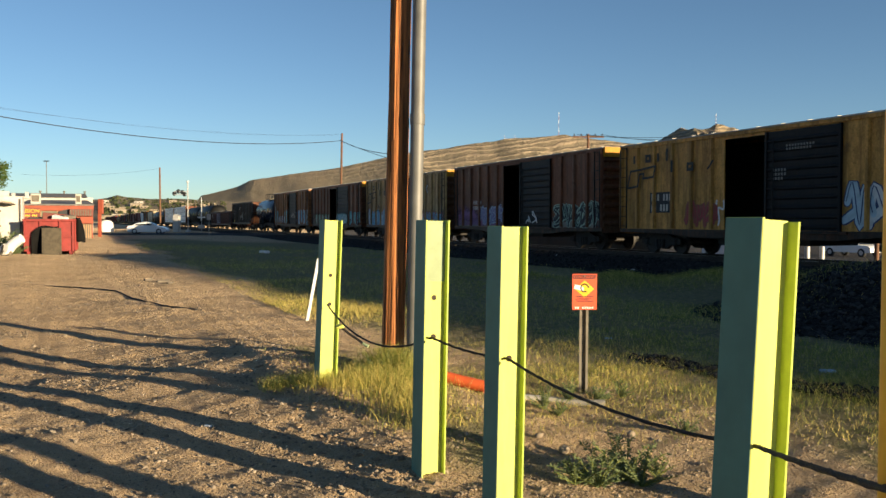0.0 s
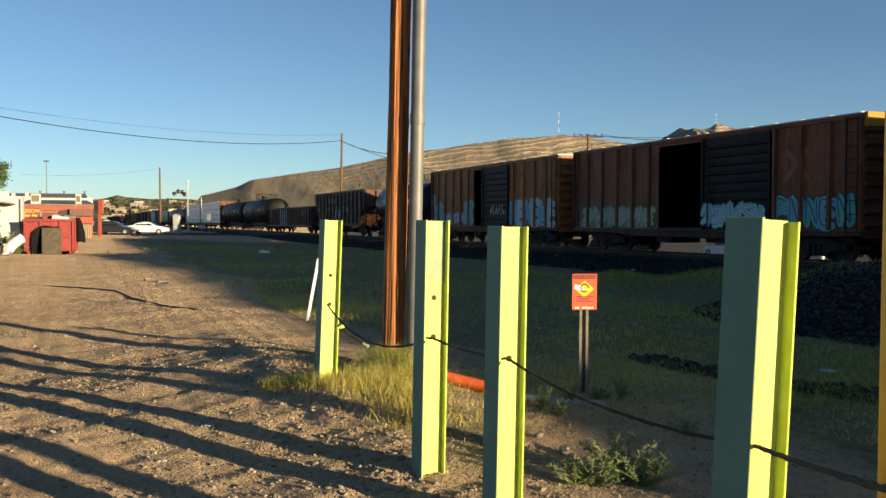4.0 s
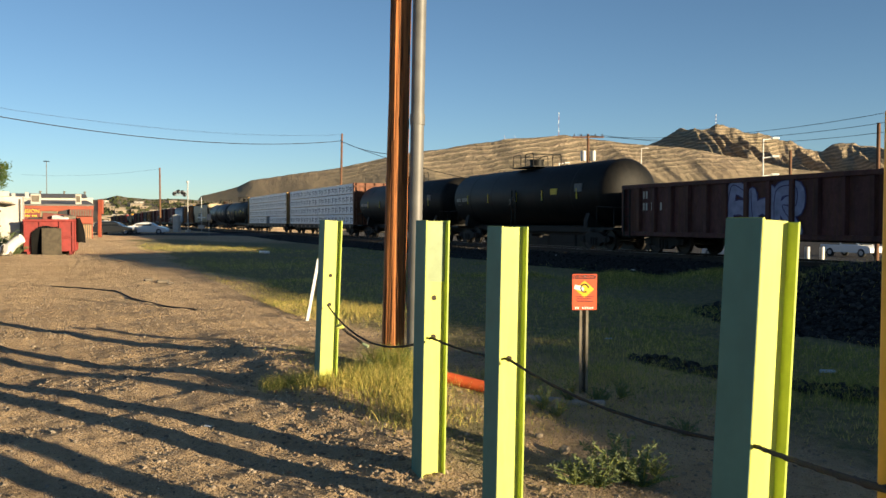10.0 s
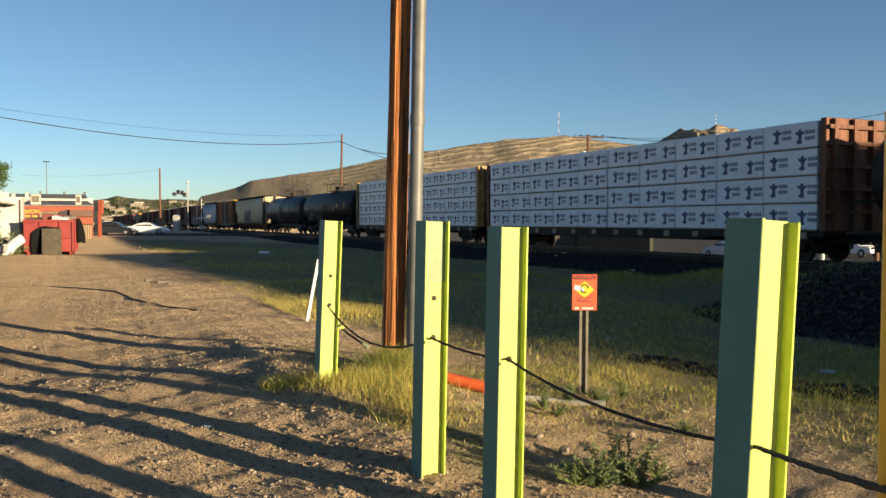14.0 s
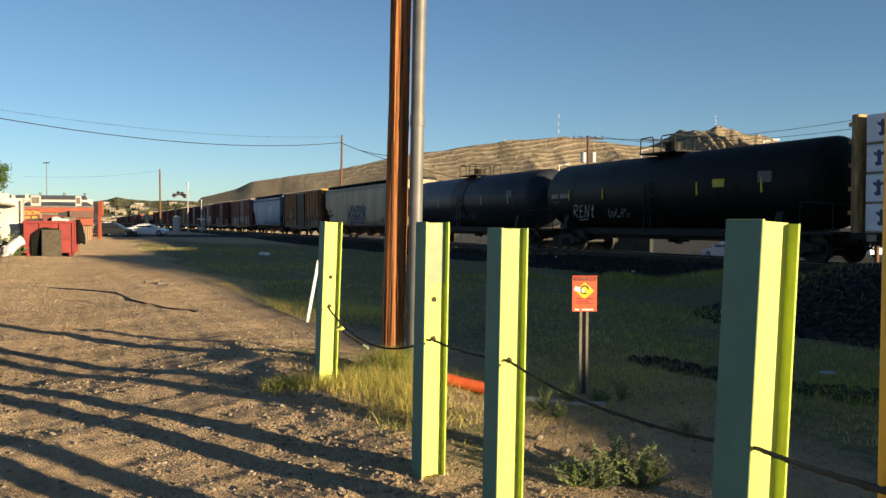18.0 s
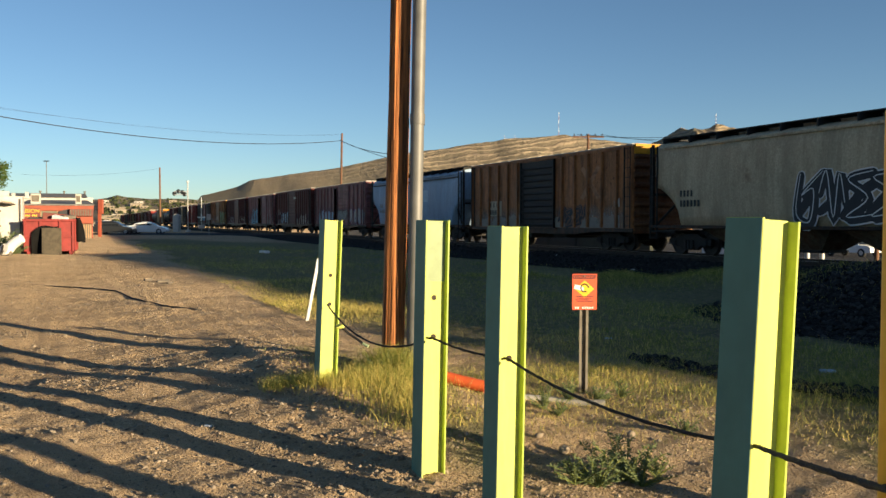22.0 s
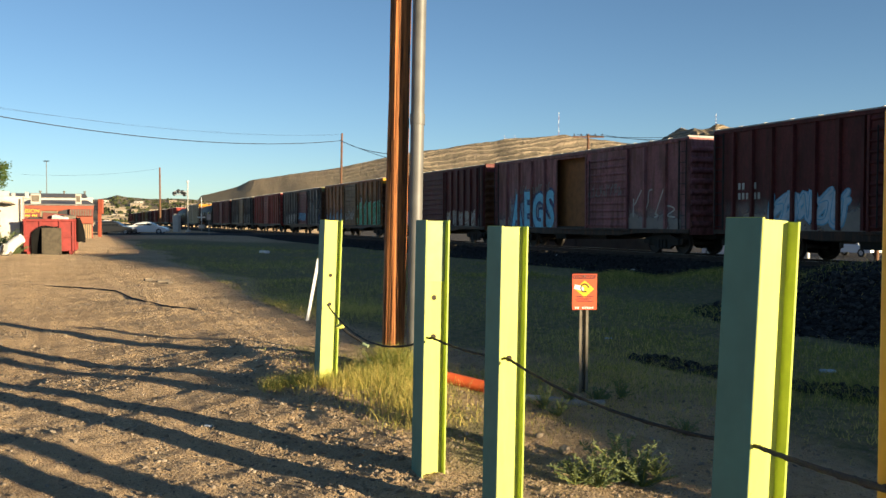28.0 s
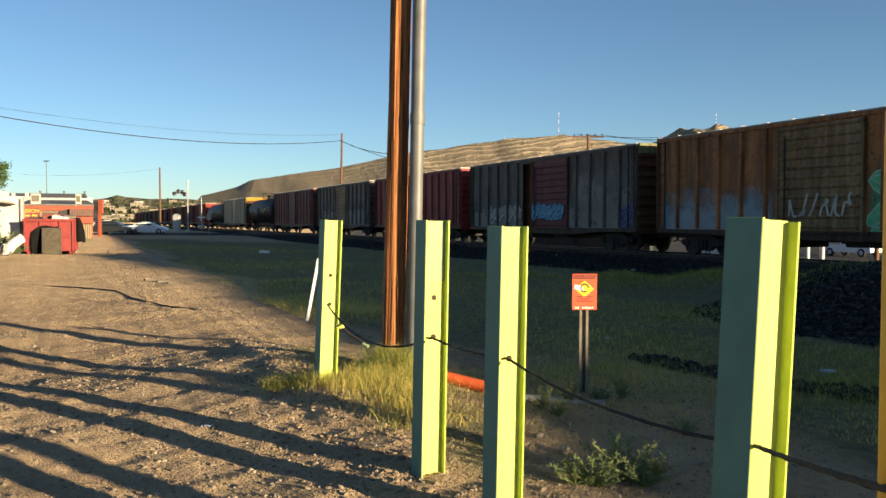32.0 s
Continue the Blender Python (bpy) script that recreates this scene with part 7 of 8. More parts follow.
def sedan(m, paint, label, hatch=False):
    car = thing("car", m, label, "car", "cars waiting at the crossing")
    low = [(-2.30, 0.42), (-2.33, 0.72), (-2.22, 0.98), (-1.55, 1.04), (0.95, 0.98), (1.75, 0.86), (2.20, 0.70), (2.30, 0.52), (2.26, 0.30), (1.95, 0.24), (-2.0, 0.24), (-2.25, 0.30)]
    def ring(y, k):
        return [(x * (1 - 0.02 * k), y, 0.62 + (z - 0.62) * (1 - 0.10 * k)) for x, z in low]
    part("body", Geo().loft([ring(-0.90, 1.0), ring(-0.86, 0.2), ring(-0.6, 0), ring(0.6, 0), ring(0.86, 0.2), ring(0.90, 1.0)], False), paint, car)
    cab = [(-1.75, 1.0), (-1.25, 1.32), (-0.7, 1.45), (-0.05, 1.46), (0.35, 1.36), (1.02, 0.98)]
    if hatch:
        cab = [(-2.20, 1.0), (-2.05, 1.42), (-1.6, 1.56), (-0.2, 1.58), (0.30, 1.46), (1.02, 0.98)]
    part("roof", Geo().loft([[(x, y, z if z < 1.2 else 1.2 + (z - 1.2) * k) for x, z in cab] for y, k in ((-0.74, 0.35), (-0.60, 0.94), (0, 1.0), (0.60, 0.94), (0.74, 0.35))], True), paint, car)
    for s in (-1, 1):
        part("window", Geo().put([(-1.38, s * 0.80, 1.04), (-0.25, s * 0.80, 1.04), (-0.22, s * 0.69, 1.36), (-0.75, s * 0.69, 1.36), (-1.15, s * 0.71, 1.26)], [(0, 1, 2, 3, 4)]), M["glass"], car, "dark side window")
        part("window", Geo().put([(-0.18, s * 0.80, 1.04), (0.82, s * 0.80, 1.02), (0.34, s * 0.70, 1.30), (-0.02, s * 0.69, 1.36), (-0.16, s * 0.69, 1.36)], [(0, 1, 2, 3, 4)]), M["glass"], car, "dark side window")
        part("headlight", Geo().box(2.05, 2.24, s * 0.70 - 0.14, s * 0.70 + 0.14, 0.60, 0.74, 0.02), M["white"], car)
        part("mirror", Geo().box(0.62, 0.78, s * 0.98 - 0.1, s * 0.98 + 0.1, 1.0, 1.12, 0.02), paint, car)
        part("tail_light", Geo().box(-2.32, -2.20, s * 0.70 - 0.16, s * 0.70 + 0.16, 0.74, 0.92, 0.02), M["red_bin"], car)
    part("windscreen", Geo().put([(1.05, -0.70, 1.0), (1.05, 0.70, 1.0), (0.42, 0.60, 1.37), (0.42, -0.60, 1.37)], [(0, 1, 2, 3)]), M["glass"], car)
    for x in (-1.42, 1.42):
        for s in (-1, 1):
            wl = part("wheel", Geo().tube((0, -0.10, 0), (0, 0.10, 0), 0.20, 14), M["grey_hub"], car, "alloy wheel", pose(x, s * 0.80, 0.325))
            part("tyre", Geo().loft([[(r * math.cos(2 * math.pi * k / 20), y, r * math.sin(2 * math.pi * k / 20)) for k in range(20)] for r, y in ((0.20, -0.11), (0.31, -0.115), (0.325, -0.09), (0.325, 0.09), (0.31, 0.115), (0.20, 0.11))], True, False), M["rubber"], wl)
    return car


MOVING = []
M["car_white"] = car_paint_gloss("white car paint", (0.76, 0.76, 0.76))
M["car_black"] = car_paint_gloss("dark car paint", (0.02, 0.022, 0.025))
w0 = spot(263, 104)
sedan(pose(w0.x, 104, ground_at(w0.x, 104), 0, 0, 4), M["car_white"], "white saloon car waiting on the road")
end = spot(204, 101)
dark = sedan(pose(end.x, 101, ground_at(end.x, 101), 0, 0, 4), M["car_black"], "dark hatchback car drawing up behind the white one", True)
MOVING.append((dark, [(t, pose(end.x + dx / 1530 * 101, 101, ground_at(end.x, 101), 0, 0, 4)) for t, dx in
                      ((0.0, -90), (0.5, -70), (1.0, -54), (1.5, -40), (2.0, -28), (2.5, -19), (3.0, -10), (3.5, -4), (4.2, -0.5), (5.0, 0), (32.0, 0))]))
tent = spot(188, 125)
solid("tank", Geo().loft([[(r * math.cos(a), r * math.sin(a), z) for a in (2 * math.pi * k / 16 for k in range(16))] for r, z in ((1.0, 0.0), (1.0, 1.0), (0.9, 1.35), (0.6, 1.6), (0.1, 1.7))]), M["white"],
      pose(tent.x, 125, 0), "rounded white water tank by the road", "water tank")


def pickup(m, label):
    car = thing("pickup_truck", m, label, "pickup truck", "vehicles parked beyond the track")
    low = [(-2.70, 0.50), (-2.72, 1.02), (0.30, 1.02), (1.45, 1.02), (2.35, 0.96), (2.60, 0.82), (2.64, 0.42), (2.2, 0.36), (-2.3, 0.40)]
    part("body", Geo().loft([[(x, y, 0.4 + (z - 0.4) * k) for x, z in low] for y, k in ((-0.96, 0.93), (-0.90, 1.0), (0.90, 1.0), (0.96, 0.93))], False), M["car_white"], car)
    cab = [(-0.72, 1.02), (-0.62, 1.70), (-0.45, 1.78), (0.55, 1.78), (0.75, 1.70), (1.40, 1.02)]
    part("cab", Geo().loft([[(x, y, z if z < 1.1 else 1.1 + (z - 1.1) * k) for x, z in cab] for y, k in ((-0.82, 0.86), (-0.70, 1.0), (0.70, 1.0), (0.82, 0.86))], False), M["car_white"], car)
    part("truck_bed", Geo().box(-2.62, -0.76, -0.80, 0.80, 1.021, 1.025), M["under"], car, "dark open load bed")
    for s in (-1, 1):
        part("window", Geo().put([(-0.52, s * 0.85, 1.10), (1.16, s * 0.85, 1.10), (0.66, s * 0.83, 1.58), (-0.50, s * 0.83, 1.58)], [(0, 1, 2, 3)]), M["glass"], car)
        part("headlight", Geo().box(2.45, 2.62, s * 0.74 - 0.14, s * 0.74 + 0.14, 0.66, 0.82, 0.02), M["white"], car)
        part("tail_light", Geo().box(-2.74, -2.66, s * 0.84 - 0.08, s * 0.84 + 0.08, 0.66, 0.96, 0.02), M["red_bin"], car)
        for x in (-1.65, 1.70):
            wl = part("wheel", Geo().tube((0, -0.11, 0), (0, 0.11, 0), 0.21, 14), M["grey_hub"], car, m=pose(x, s * 0.88, 0.37))
            part("tyre", Geo().loft([[(r * math.cos(2 * math.pi * k / 18), y, r * math.sin(2 * math.pi * k / 18)) for k in range(18)] for r, y in ((0.21, -0.12), (0.37, -0.11), (0.37, 0.11), (0.21, 0.12))], True, False), M["rubber"], wl)
    part("windscreen", Geo().put([(0.80, -0.72, 1.66), (1.40, -0.76, 1.05), (1.40, 0.76, 1.05), (0.80, 0.72, 1.66)], [(0, 1, 2, 3)]), M["glass"], car)
    return car


v = spot(1510, 76)
pickup(pose(v.x, 76, ground_at(v.x, 76), 0, 0, TRACK_TURN), "white pickup truck parked beyond the railway")
v = spot(1288, 74)
sedan(pose(v.x, 74, ground_at(v.x, 74), 0, 0, TRACK_TURN + 180), M["car_white"], "white car parked beyond the railway")
for k, px in enumerate((1429, 1455)):
    q = spot(px, 66)
    solid("bollard", Geo().tube((0, 0, -0.2), (0, 0, 1.15), 0.2, 12), M["grey_box"], pose(q.x, 66, ground_at(q.x, 66)), "pale concrete post beyond the railway", "bollard", "pale posts beyond the track")
M["hedge_wall"] = plain("dark mossy block wall", (0.035, 0.04, 0.03), 0.9, 0, 1.2, 0.3)


def build_beyond():
    a = spot(1036, 66)
    g = thing("garage", pose(a.x, 66, ground_at(a.x, 66), 0, 0, TRACK_TURN), "low dark block garage beyond the railway", "garage")
    w = 9.5
    part("wall", Geo().box(-w, 0, 0, 6, -0.2, 2.6), M["sand_wall"], g)
    part("roof", Geo().box(-w - 0.2, 0.2, -0.3, 6.2, 2.6, 2.8), M["roof_tin"], g)
    for k in range(2):
        dr = part("garage_door", Geo().box(-w + 0.8 + k * 4.2, -w + 4.0 + k * 4.2, -0.06, 0, 0, 2.1), M["sand_wall"], g)
        for r in range(3):
            part("panel", Geo().box(-w + 0.9 + k * 4.2, -w + 3.9 + k * 4.2, -0.09, -0.06, 0.1 + r * 0.68, 0.68 + r * 0.68, 0.008), M["sand_wall"], dr)
    h = spot(1150, 58)
    solid("wall", Geo().box(-9, 0, 0, 0.3, -0.3, 1.5, 0.02), M["hedge_wall"], pose(h.x, 58, ground_at(h.x, 58), 0, 0, TRACK_TURN), "low dark mossy wall beyond the railway", "wall")


build_beyond()


# ---------------------------------------------------------------- poles, lamps, wires
M["old_pole"] = plain("old brown pole wood", (0.13, 0.065, 0.035), 0.85, 0, 3, 0.3)


def wood_pole(px, depth, top_py, label, arms=(), lean=0.0, r=0.15, gear=False):
    p = spot(px, depth)
    h = spot(px, depth, top_py).z - p.z
    pole = thing("utility_pole", pose(p.x, depth, p.z, 0, lean, 0), label, "utility pole", "utility poles along the railway")
    part("shaft", Geo().tube((0, 0, -0.5), (0, 0, h), r, 10, r * 0.75), M["old_pole"], pole)
    for z, half in arms:
        part("crossarm", Geo().box(-half, half, -0.06, 0.06, h - z - 0.07, h - z + 0.07, 0.01), M["old_pole"], pole)
        for x in (-half * 0.9, -half * 0.45, half * 0.45, half * 0.9):
            part("insulator", Geo().tube((x, 0, h - z + 0.07), (x, 0, h - z + 0.24), 0.05, 8), M["under"], pole)
    if gear:
        for x in (-0.42, 0.42):
            part("transformer", Geo().tube((x, -0.1, h - 2.3), (x, -0.1, h - 1.45), 0.24, 12), M["grey_box"], pole, "grey transformer can")
    return pole, Vector((p.x, depth, p.z + h))


_, far_top = wood_pole(602, 100, 237, "tall wooden utility pole beyond the train", lean=1.2)
wood_pole(284, 125, 297, "wooden utility pole by the crossing")
_, arm_top = wood_pole(1040, 75, 238, "wooden utility pole with crossarm and transformers", arms=((0.25, 1.35),), gear=True)
wood_pole(1397, 70, 266, "bare brown wooden pole beyond the railway")
wood_pole(1552, 55, 218, "bare wooden pole beyond the railway")
near_pole, left_top = wood_pole(-60, 58, 180, "wooden utility pole at the yard's edge")


def lamp(px, depth, top, arms, label):
    p = spot(px, depth)
    h = spot(px, depth, top).z - p.z
    ob = thing("street_lamp", pose(p.x, depth, p.z), label, "street lamp", "lamps beyond the railway")
    part("mast", Geo().tube((0, 0, 0), (0, 0, h), 0.075, 8, 0.05), M["white"], ob)
    for z in arms:
        part("arm", Geo().tube((0, 0, h - z), (1.0, 0, h - z + 0.15), 0.05, 6), M["white"], ob)
        part("lamp_head", Geo().box(0.7, 1.3, -0.15, 0.15, h - z + 0.06, h - z + 0.22, 0.03), M["white"], ob)


lamp(1349, 72, 246, (0.1, 1.6, 3.1), "white street lamp mast with three stacked heads")
lamp(989, 110, 289, (0.1, 1.4), "white street lamp mast with short arms")
lamp(1134, 160, 263, (0.1,), "thin grey street lamp mast")


def wire(a, b, drop, r, label):
    solid("wire", Geo().path(sag(a, b, drop, 24), r, 5), M["rubber"], pose(0, 0, 0), label, "cable", "overhead wires")


wire(spot(-60, 58, 196), spot(603, 100, 250), 1.1, 0.034, "black overhead cable sagging between poles")
wire(spot(-60, 58, 184), spot(603, 100, 240), 0.7, 0.006, "thin overhead wire between poles")
wire(spot(-60, 58, 181), spot(603, 100, 238), 0.9, 0.006, "thin overhead wire between poles")
wire(spot(603, 100, 250), spot(905, 62, 330), 0.5, 0.028, "overhead cable running down past the pole")
wire(spot(603, 100, 249), spot(700, 62, 274), 0.3, 0.028, "overhead cable running past the pole")
wire(spot(40, 125, 309), spot(284, 125, 299), 0.5, 0.01, "thin overhead wire by the crossing")
for k, (px, py) in enumerate(((1020, 239), (1036, 239), (1062, 239))):
    wire(spot(px, 75, py), spot(1760, 45, 160 + 22 * k), 1.1, 0.016, "thin overhead wire beyond the train")


def build_crossing():
    d = 120
    p = spot(333, d)
    s = thing("crossing_signal", pose(p.x, d, p.z), "level-crossing mast with cantilevered black signal lamps", "crossing signal")
    part("mast", Geo().tube((0, 0, 0), (0, 0, 6.9), 0.065, 10), M["galv"], s)
    part("base", Geo().box(-0.3, 0.3, -0.3, 0.3, 0, 0.35, 0.03), M["grey_box"], s)
    part("arm", Geo().box(-1.9, 0.1, -0.05, 0.05, 5.55, 5.68, 0.01).box(-1.9, 0.1, -0.05, 0.05, 5.15, 5.25, 0.01), M["grey_box"], s)
    for x, z in ((-1.85, 5.35), (-1.3, 5.65), (-0.75, 5.55), (-0.45, 5.25)):
        lm = part("lamp", Geo().tube((x, -0.16, z), (x, 0.16, z), 0.15, 12), M["black"], s, "black round signal lamp")
        part("backplate", Geo().tube((x, -0.02, z), (x, 0.02, z), 0.30, 14), M["black"], lm)
    part("bell", Geo().tube((0, 0, 6.9), (0, 0, 7.1), 0.2, 10), M["grey_box"], s)
    q = spot(357, 122)
    g = thing("crossing_gate", pose(q.x, 122, q.z), "white mast of the crossing gate", "crossing gate")
    part("mast", Geo().tube((0, 0, 0), (0, 0, 4.9), 0.05, 8), M["grey_box"], g)
    part("gearbox", Geo().box(-0.4, 0.4, -0.3, 0.3, 0.5, 1.0, 0.05), M["grey_box"], g)
    part("crossbuck", Geo().box(-0.55, 0.55, -0.1, -0.07, 2.0, 2.15).box(-0.08, 0.08, -0.1, -0.07, 1.6, 2.6), M["white"], g)
    r = spot(370, 95)
    sg = thing("road_sign", pose(r.x, 95, r.z), "small dull road sign on a thin post", "sign")
    part("post", Geo().tube((0, 0, 0), (0, 0, 2.3), 0.04, 6), M["galv"], sg)
    part("plate", Geo().box(-0.22, 0.22, -0.06, -0.03, 1.7, 2.35, 0.005), M["galv"], sg)
    c = spot(313, 116)
    cb = thing("signal_cabinet", pose(c.x, 116, c.z), "silver signal cabinet beside the crossing", "cabinet")
    part("body", Geo().box(-0.42, 0.42, -0.4, 0.4, 0.1, 2.3, 0.03), M["grey_box"], cb)
    part("roof", Geo().prism([(-0.48, 2.3), (0.0, 2.5), (0.48, 2.3)], "y", -0.45, 0.45), M["grey_box"], cb)
    part("door", Geo().box(-0.34, 0.34, -0.43, -0.4, 0.25, 2.1, 0.008), M["grey_box"], cb)


build_crossing()


def mast(px, depth, base, top, label):
    b = spot(px, depth, base)
    h = spot(px, depth, top).z - b.z
    ob = thing("radio_mast", pose(b.x, depth, b.z - 8), label, "radio mast", "masts on the mountain")
    k = max(1.0, depth / 2300)
    for i in range(6):
        part("section", Geo().box(-0.45 * k, 0.45 * k, -0.45 * k, 0.45 * k, 8 + h * i / 6 - (8 if i == 0 else 0), 8 + h * (i + 1) / 6), M["red_wall"] if i % 2 == 0 else M["white"], ob)


mast(988, 2300, 241, 200, "red and white radio mast on the ridge")
mast(1265, 3400, 223, 203, "white radio mast on the peak")
mast(893, 2300, 248, 240, "small radio mast on the ridge")
mast(911, 2300, 247, 241, "small radio mast on the ridge")


def slope_at(px, depth):
    """Height of the low hill in a direction, at a depth between its foot and its crest."""
    s = (depth - 900) / 600
    rise = float(np.interp((px - 784) / 1530, LOW_T, LOW_E)) * 1500 + EYE
    return rise * (0.10 * s + 0.90 * s ** 1.7)


LOW_T, LOW_E = zip(*[sight(*p) for p in ((-60, 372), (60, 362), (150, 356), (190, 351), (208, 346), (228, 350), (270, 353), (320, 352), (380, 356), (470, 360))])
M["far_tree"] = rock_material("dark far trees", (0.03, 0.04, 0.015), (0.07, 0.08, 0.03))


def build_town():
    rng = random.Random(9)
    for k in range(64):
        px, depth = rng.uniform(182, 380), rng.uniform(930, 1420)
        z = slope_at(px, depth)
        x = (px - 784) / 1530 * depth
        w, d, h = rng.uniform(7, 17), rng.uniform(8, 12), rng.uniform(3.0, 5.0)
        tone = rng.choice(("cream_wall", "stucco", "cream_wall", "board"))
        ho = thing("house", pose(x, depth, z, 0, 0, rng.uniform(10, 30)), rng.choice(("cream flat-roofed house on the far slope", "pale block house on the far slope")), "house", "houses of the far town")
        part("wall", Geo().box(-w / 2, w / 2, 0, d, -4.0, h), M[tone], ho)
        part("roof", Geo().box(-w / 2 - 0.5, w / 2 + 0.5, -0.5, d + 0.5, h, h + 0.6), M["roof_tin"] if k % 3 else M[tone], ho)
        for i in range(int(w // 5)):
            part("window", Geo().box(-w / 2 + 1.2 + i * 5, -w / 2 + 3.4 + i * 5, -0.15, 0.02, h - 3.0, h - 1.2), M["glass"], ho)


build_town()


# ---------------------------------------------------------------- the far side of the tracks, beside and behind the camera
def build_sun_block():
    """An added, unseen long block whose height keeps the low sun off the field."""
    depot = thing("depot", on_track(10, 31.9, 0) @ pose(0, 0, 0, 0, 0, 8.5), "long unseen block added beyond the railway to shade the field", "depot")
    part("wall", Geo().box(0, 70, 0, 14, -1.6, 8.0), M["sand_wall"], depot)
    part("roof", Geo().box(-0.3, 70.3, -0.3, 14.3, 8.0, 8.2), M["roof_tin"], depot)
    for k in range(12):
        part("window", Geo().box(2 + k * 5.6, 4.4 + k * 5.6, -0.06, 0.02, 3.6, 5.4), M["glass"], depot)


build_sun_block()


# ---------------------------------------------------------------- stones, grass, weeds
def scatter(name, forms, faces, xyz, size, material, rng, label, category, squash=0.7):
    """Many small copies of a few forms in one mesh. forms: n x v x 3."""
    n = len(xyz)
    pick = rng.randint(0, len(forms), n)
    a = rng.uniform(0, 2 * math.pi, n)
    b = rng.uniform(-0.6, 0.6, n)
    v = forms[pick] * np.stack([size * rng.uniform(0.7, 1.35, n), size, size * squash * rng.uniform(0.7, 1.2, n)], -1)[:, None, :]
    c, s = np.cos(b)[:, None], np.sin(b)[:, None]
    v = np.stack([v[..., 0] * c - v[..., 2] * s, v[..., 1], v[..., 0] * s + v[..., 2] * c], -1)
    c, s = np.cos(a)[:, None], np.sin(a)[:, None]
    v = np.stack([v[..., 0] * c - v[..., 1] * s, v[..., 0] * s + v[..., 1] * c, v[..., 2]], -1) + xyz[:, None, :]
    k = forms.shape[1]
    f = (faces[None] + (np.arange(n) * k)[:, None, None]).reshape(-1, 3)
    me = raw_mesh(name, v.reshape(-1, 3), f, material)
    return tagged(new(name, me), label, category, kind="stuff")


def stone_forms(count, seed):
    """Rough angular lumps."""
    bm = bmesh.new()
    bmesh.ops.create_icosphere(bm, subdivisions=1, radius=1.0)
    v = np.array([p.co[:] for p in bm.verts])
    f = np.array([[q.index for q in p.verts] for p in bm.faces])
    bm.free()
    rng = np.random.RandomState(seed)
    return v[None] * rng.uniform(0.62, 1.15, (count, len(v), 1)), f


def spread(n, y0, y1, rng, test, x_out=0.56, power=1.0):
    """Places in the wedge before the camera, denser nearby, kept by a 0 to 1 test."""
    t = rng.uniform(0, 1, n) ** power
    y = y0 * (y1 / y0) ** t
    x = rng.uniform(-x_out, x_out, n) * y
    keep = rng.uniform(0, 1, n) < test(x, y)
    return x[keep], y[keep]


FORMS, FACES = stone_forms(10, 2)


def build_stones():
    rng = np.random.RandomState(3)
    # ballast on the bank, the heap and the scattered row
    x, y = spread(60000, 7.5, 60, rng, lambda x, y: np.where(stone_mask(x, y) > 0.45, 0.9, 0.0) * np.where(NX * x + NY * y < 23.5, 1, 0))
    z = land(x, y)
    r = rng.uniform(0.018, 0.05, len(x)) * (1 + 0.012 * y)
    scatter("ballast", FORMS, FACES, np.stack([x, y, z + 0.25 * r], -1), r, M["ballast"], rng, "dark crushed stone ballast beside the track", "gravel")
    # pebbles on the dirt
    x, y = spread(42000, 3.4, 24, rng, lambda x, y: (1 - stone_mask(x, y)) * (0.35 + 0.65 * (np.sin(1.7 * x + 0.6 * y) * np.sin(1.3 * y - 0.5 * x) > -0.1)))
    r = 0.0024 + 0.018 * rng.uniform(0, 1, len(x)) ** 9 + 0.00045 * y
    scatter("pebbles", FORMS, FACES, np.stack([x, y, land(x, y) + 0.15 * r], -1), r, M["pebble"], rng, "pale pebbles strewn over the dirt", "gravel", 0.6)


build_stones()


def build_far_trees():
    rng = np.random.RandomState(21)
    n = 800
    px, depth = rng.uniform(178, 400, n), rng.uniform(910, 1480, n)
    z = np.array([slope_at(a, b) for a, b in zip(px, depth)])
    xyz = np.stack([(px - 784) / 1530 * depth, depth, z + 0.8], -1)
    scatter("far_trees", FORMS, FACES, xyz, rng.uniform(1.2, 3.2, n), M["far_tree"], rng, "dark trees dotted over the far town", "trees", 0.9)


build_far_trees()
M["clod"] = rock_material("dry earth clods", (0.18, 0.13, 0.085), (0.34, 0.255, 0.17))


def build_clods():
    rng = np.random.RandomState(8)
    n = 1900
    t = rng.uniform(2.4, 9.0, n)
    x = -0.42 * (t - 5.0) - 0.28 + rng.normal(0, 0.42, n) + 0.25
    xyz = np.stack([x, t, land(x, t)], -1)
    r = 0.006 + 0.028 * rng.uniform(0, 1, n) ** 3
    scatter("clods", FORMS, FACES, xyz, r, M["clod"], rng, "crumbled dry earth clods along the posts", "earth", 0.6)
    for k, (px, py, r) in enumerate(((1000, 1.0, 0.05), (955, 1.0, 0.035), (1120, 1.1, 0.045), (985, 1.05, 0.03), (1380, 1.0, 0.04), (620, 1.0, 0.025))):
        yy = (5.6, 5.9, 6.1, 5.3, 4.6, 6.4)[k]
        xx = (px - 784) / 1530 * yy
        g = Geo().put((FORMS[k] * r).tolist(), FACES.tolist(), True)
        solid("stone", g, M["pebble"], pose(xx, yy, ground_at(xx, yy) + r * 0.3, 0, 0, 50 * k), "pale rounded stone lying on the dirt", "stone", "loose stones")


build_clods()


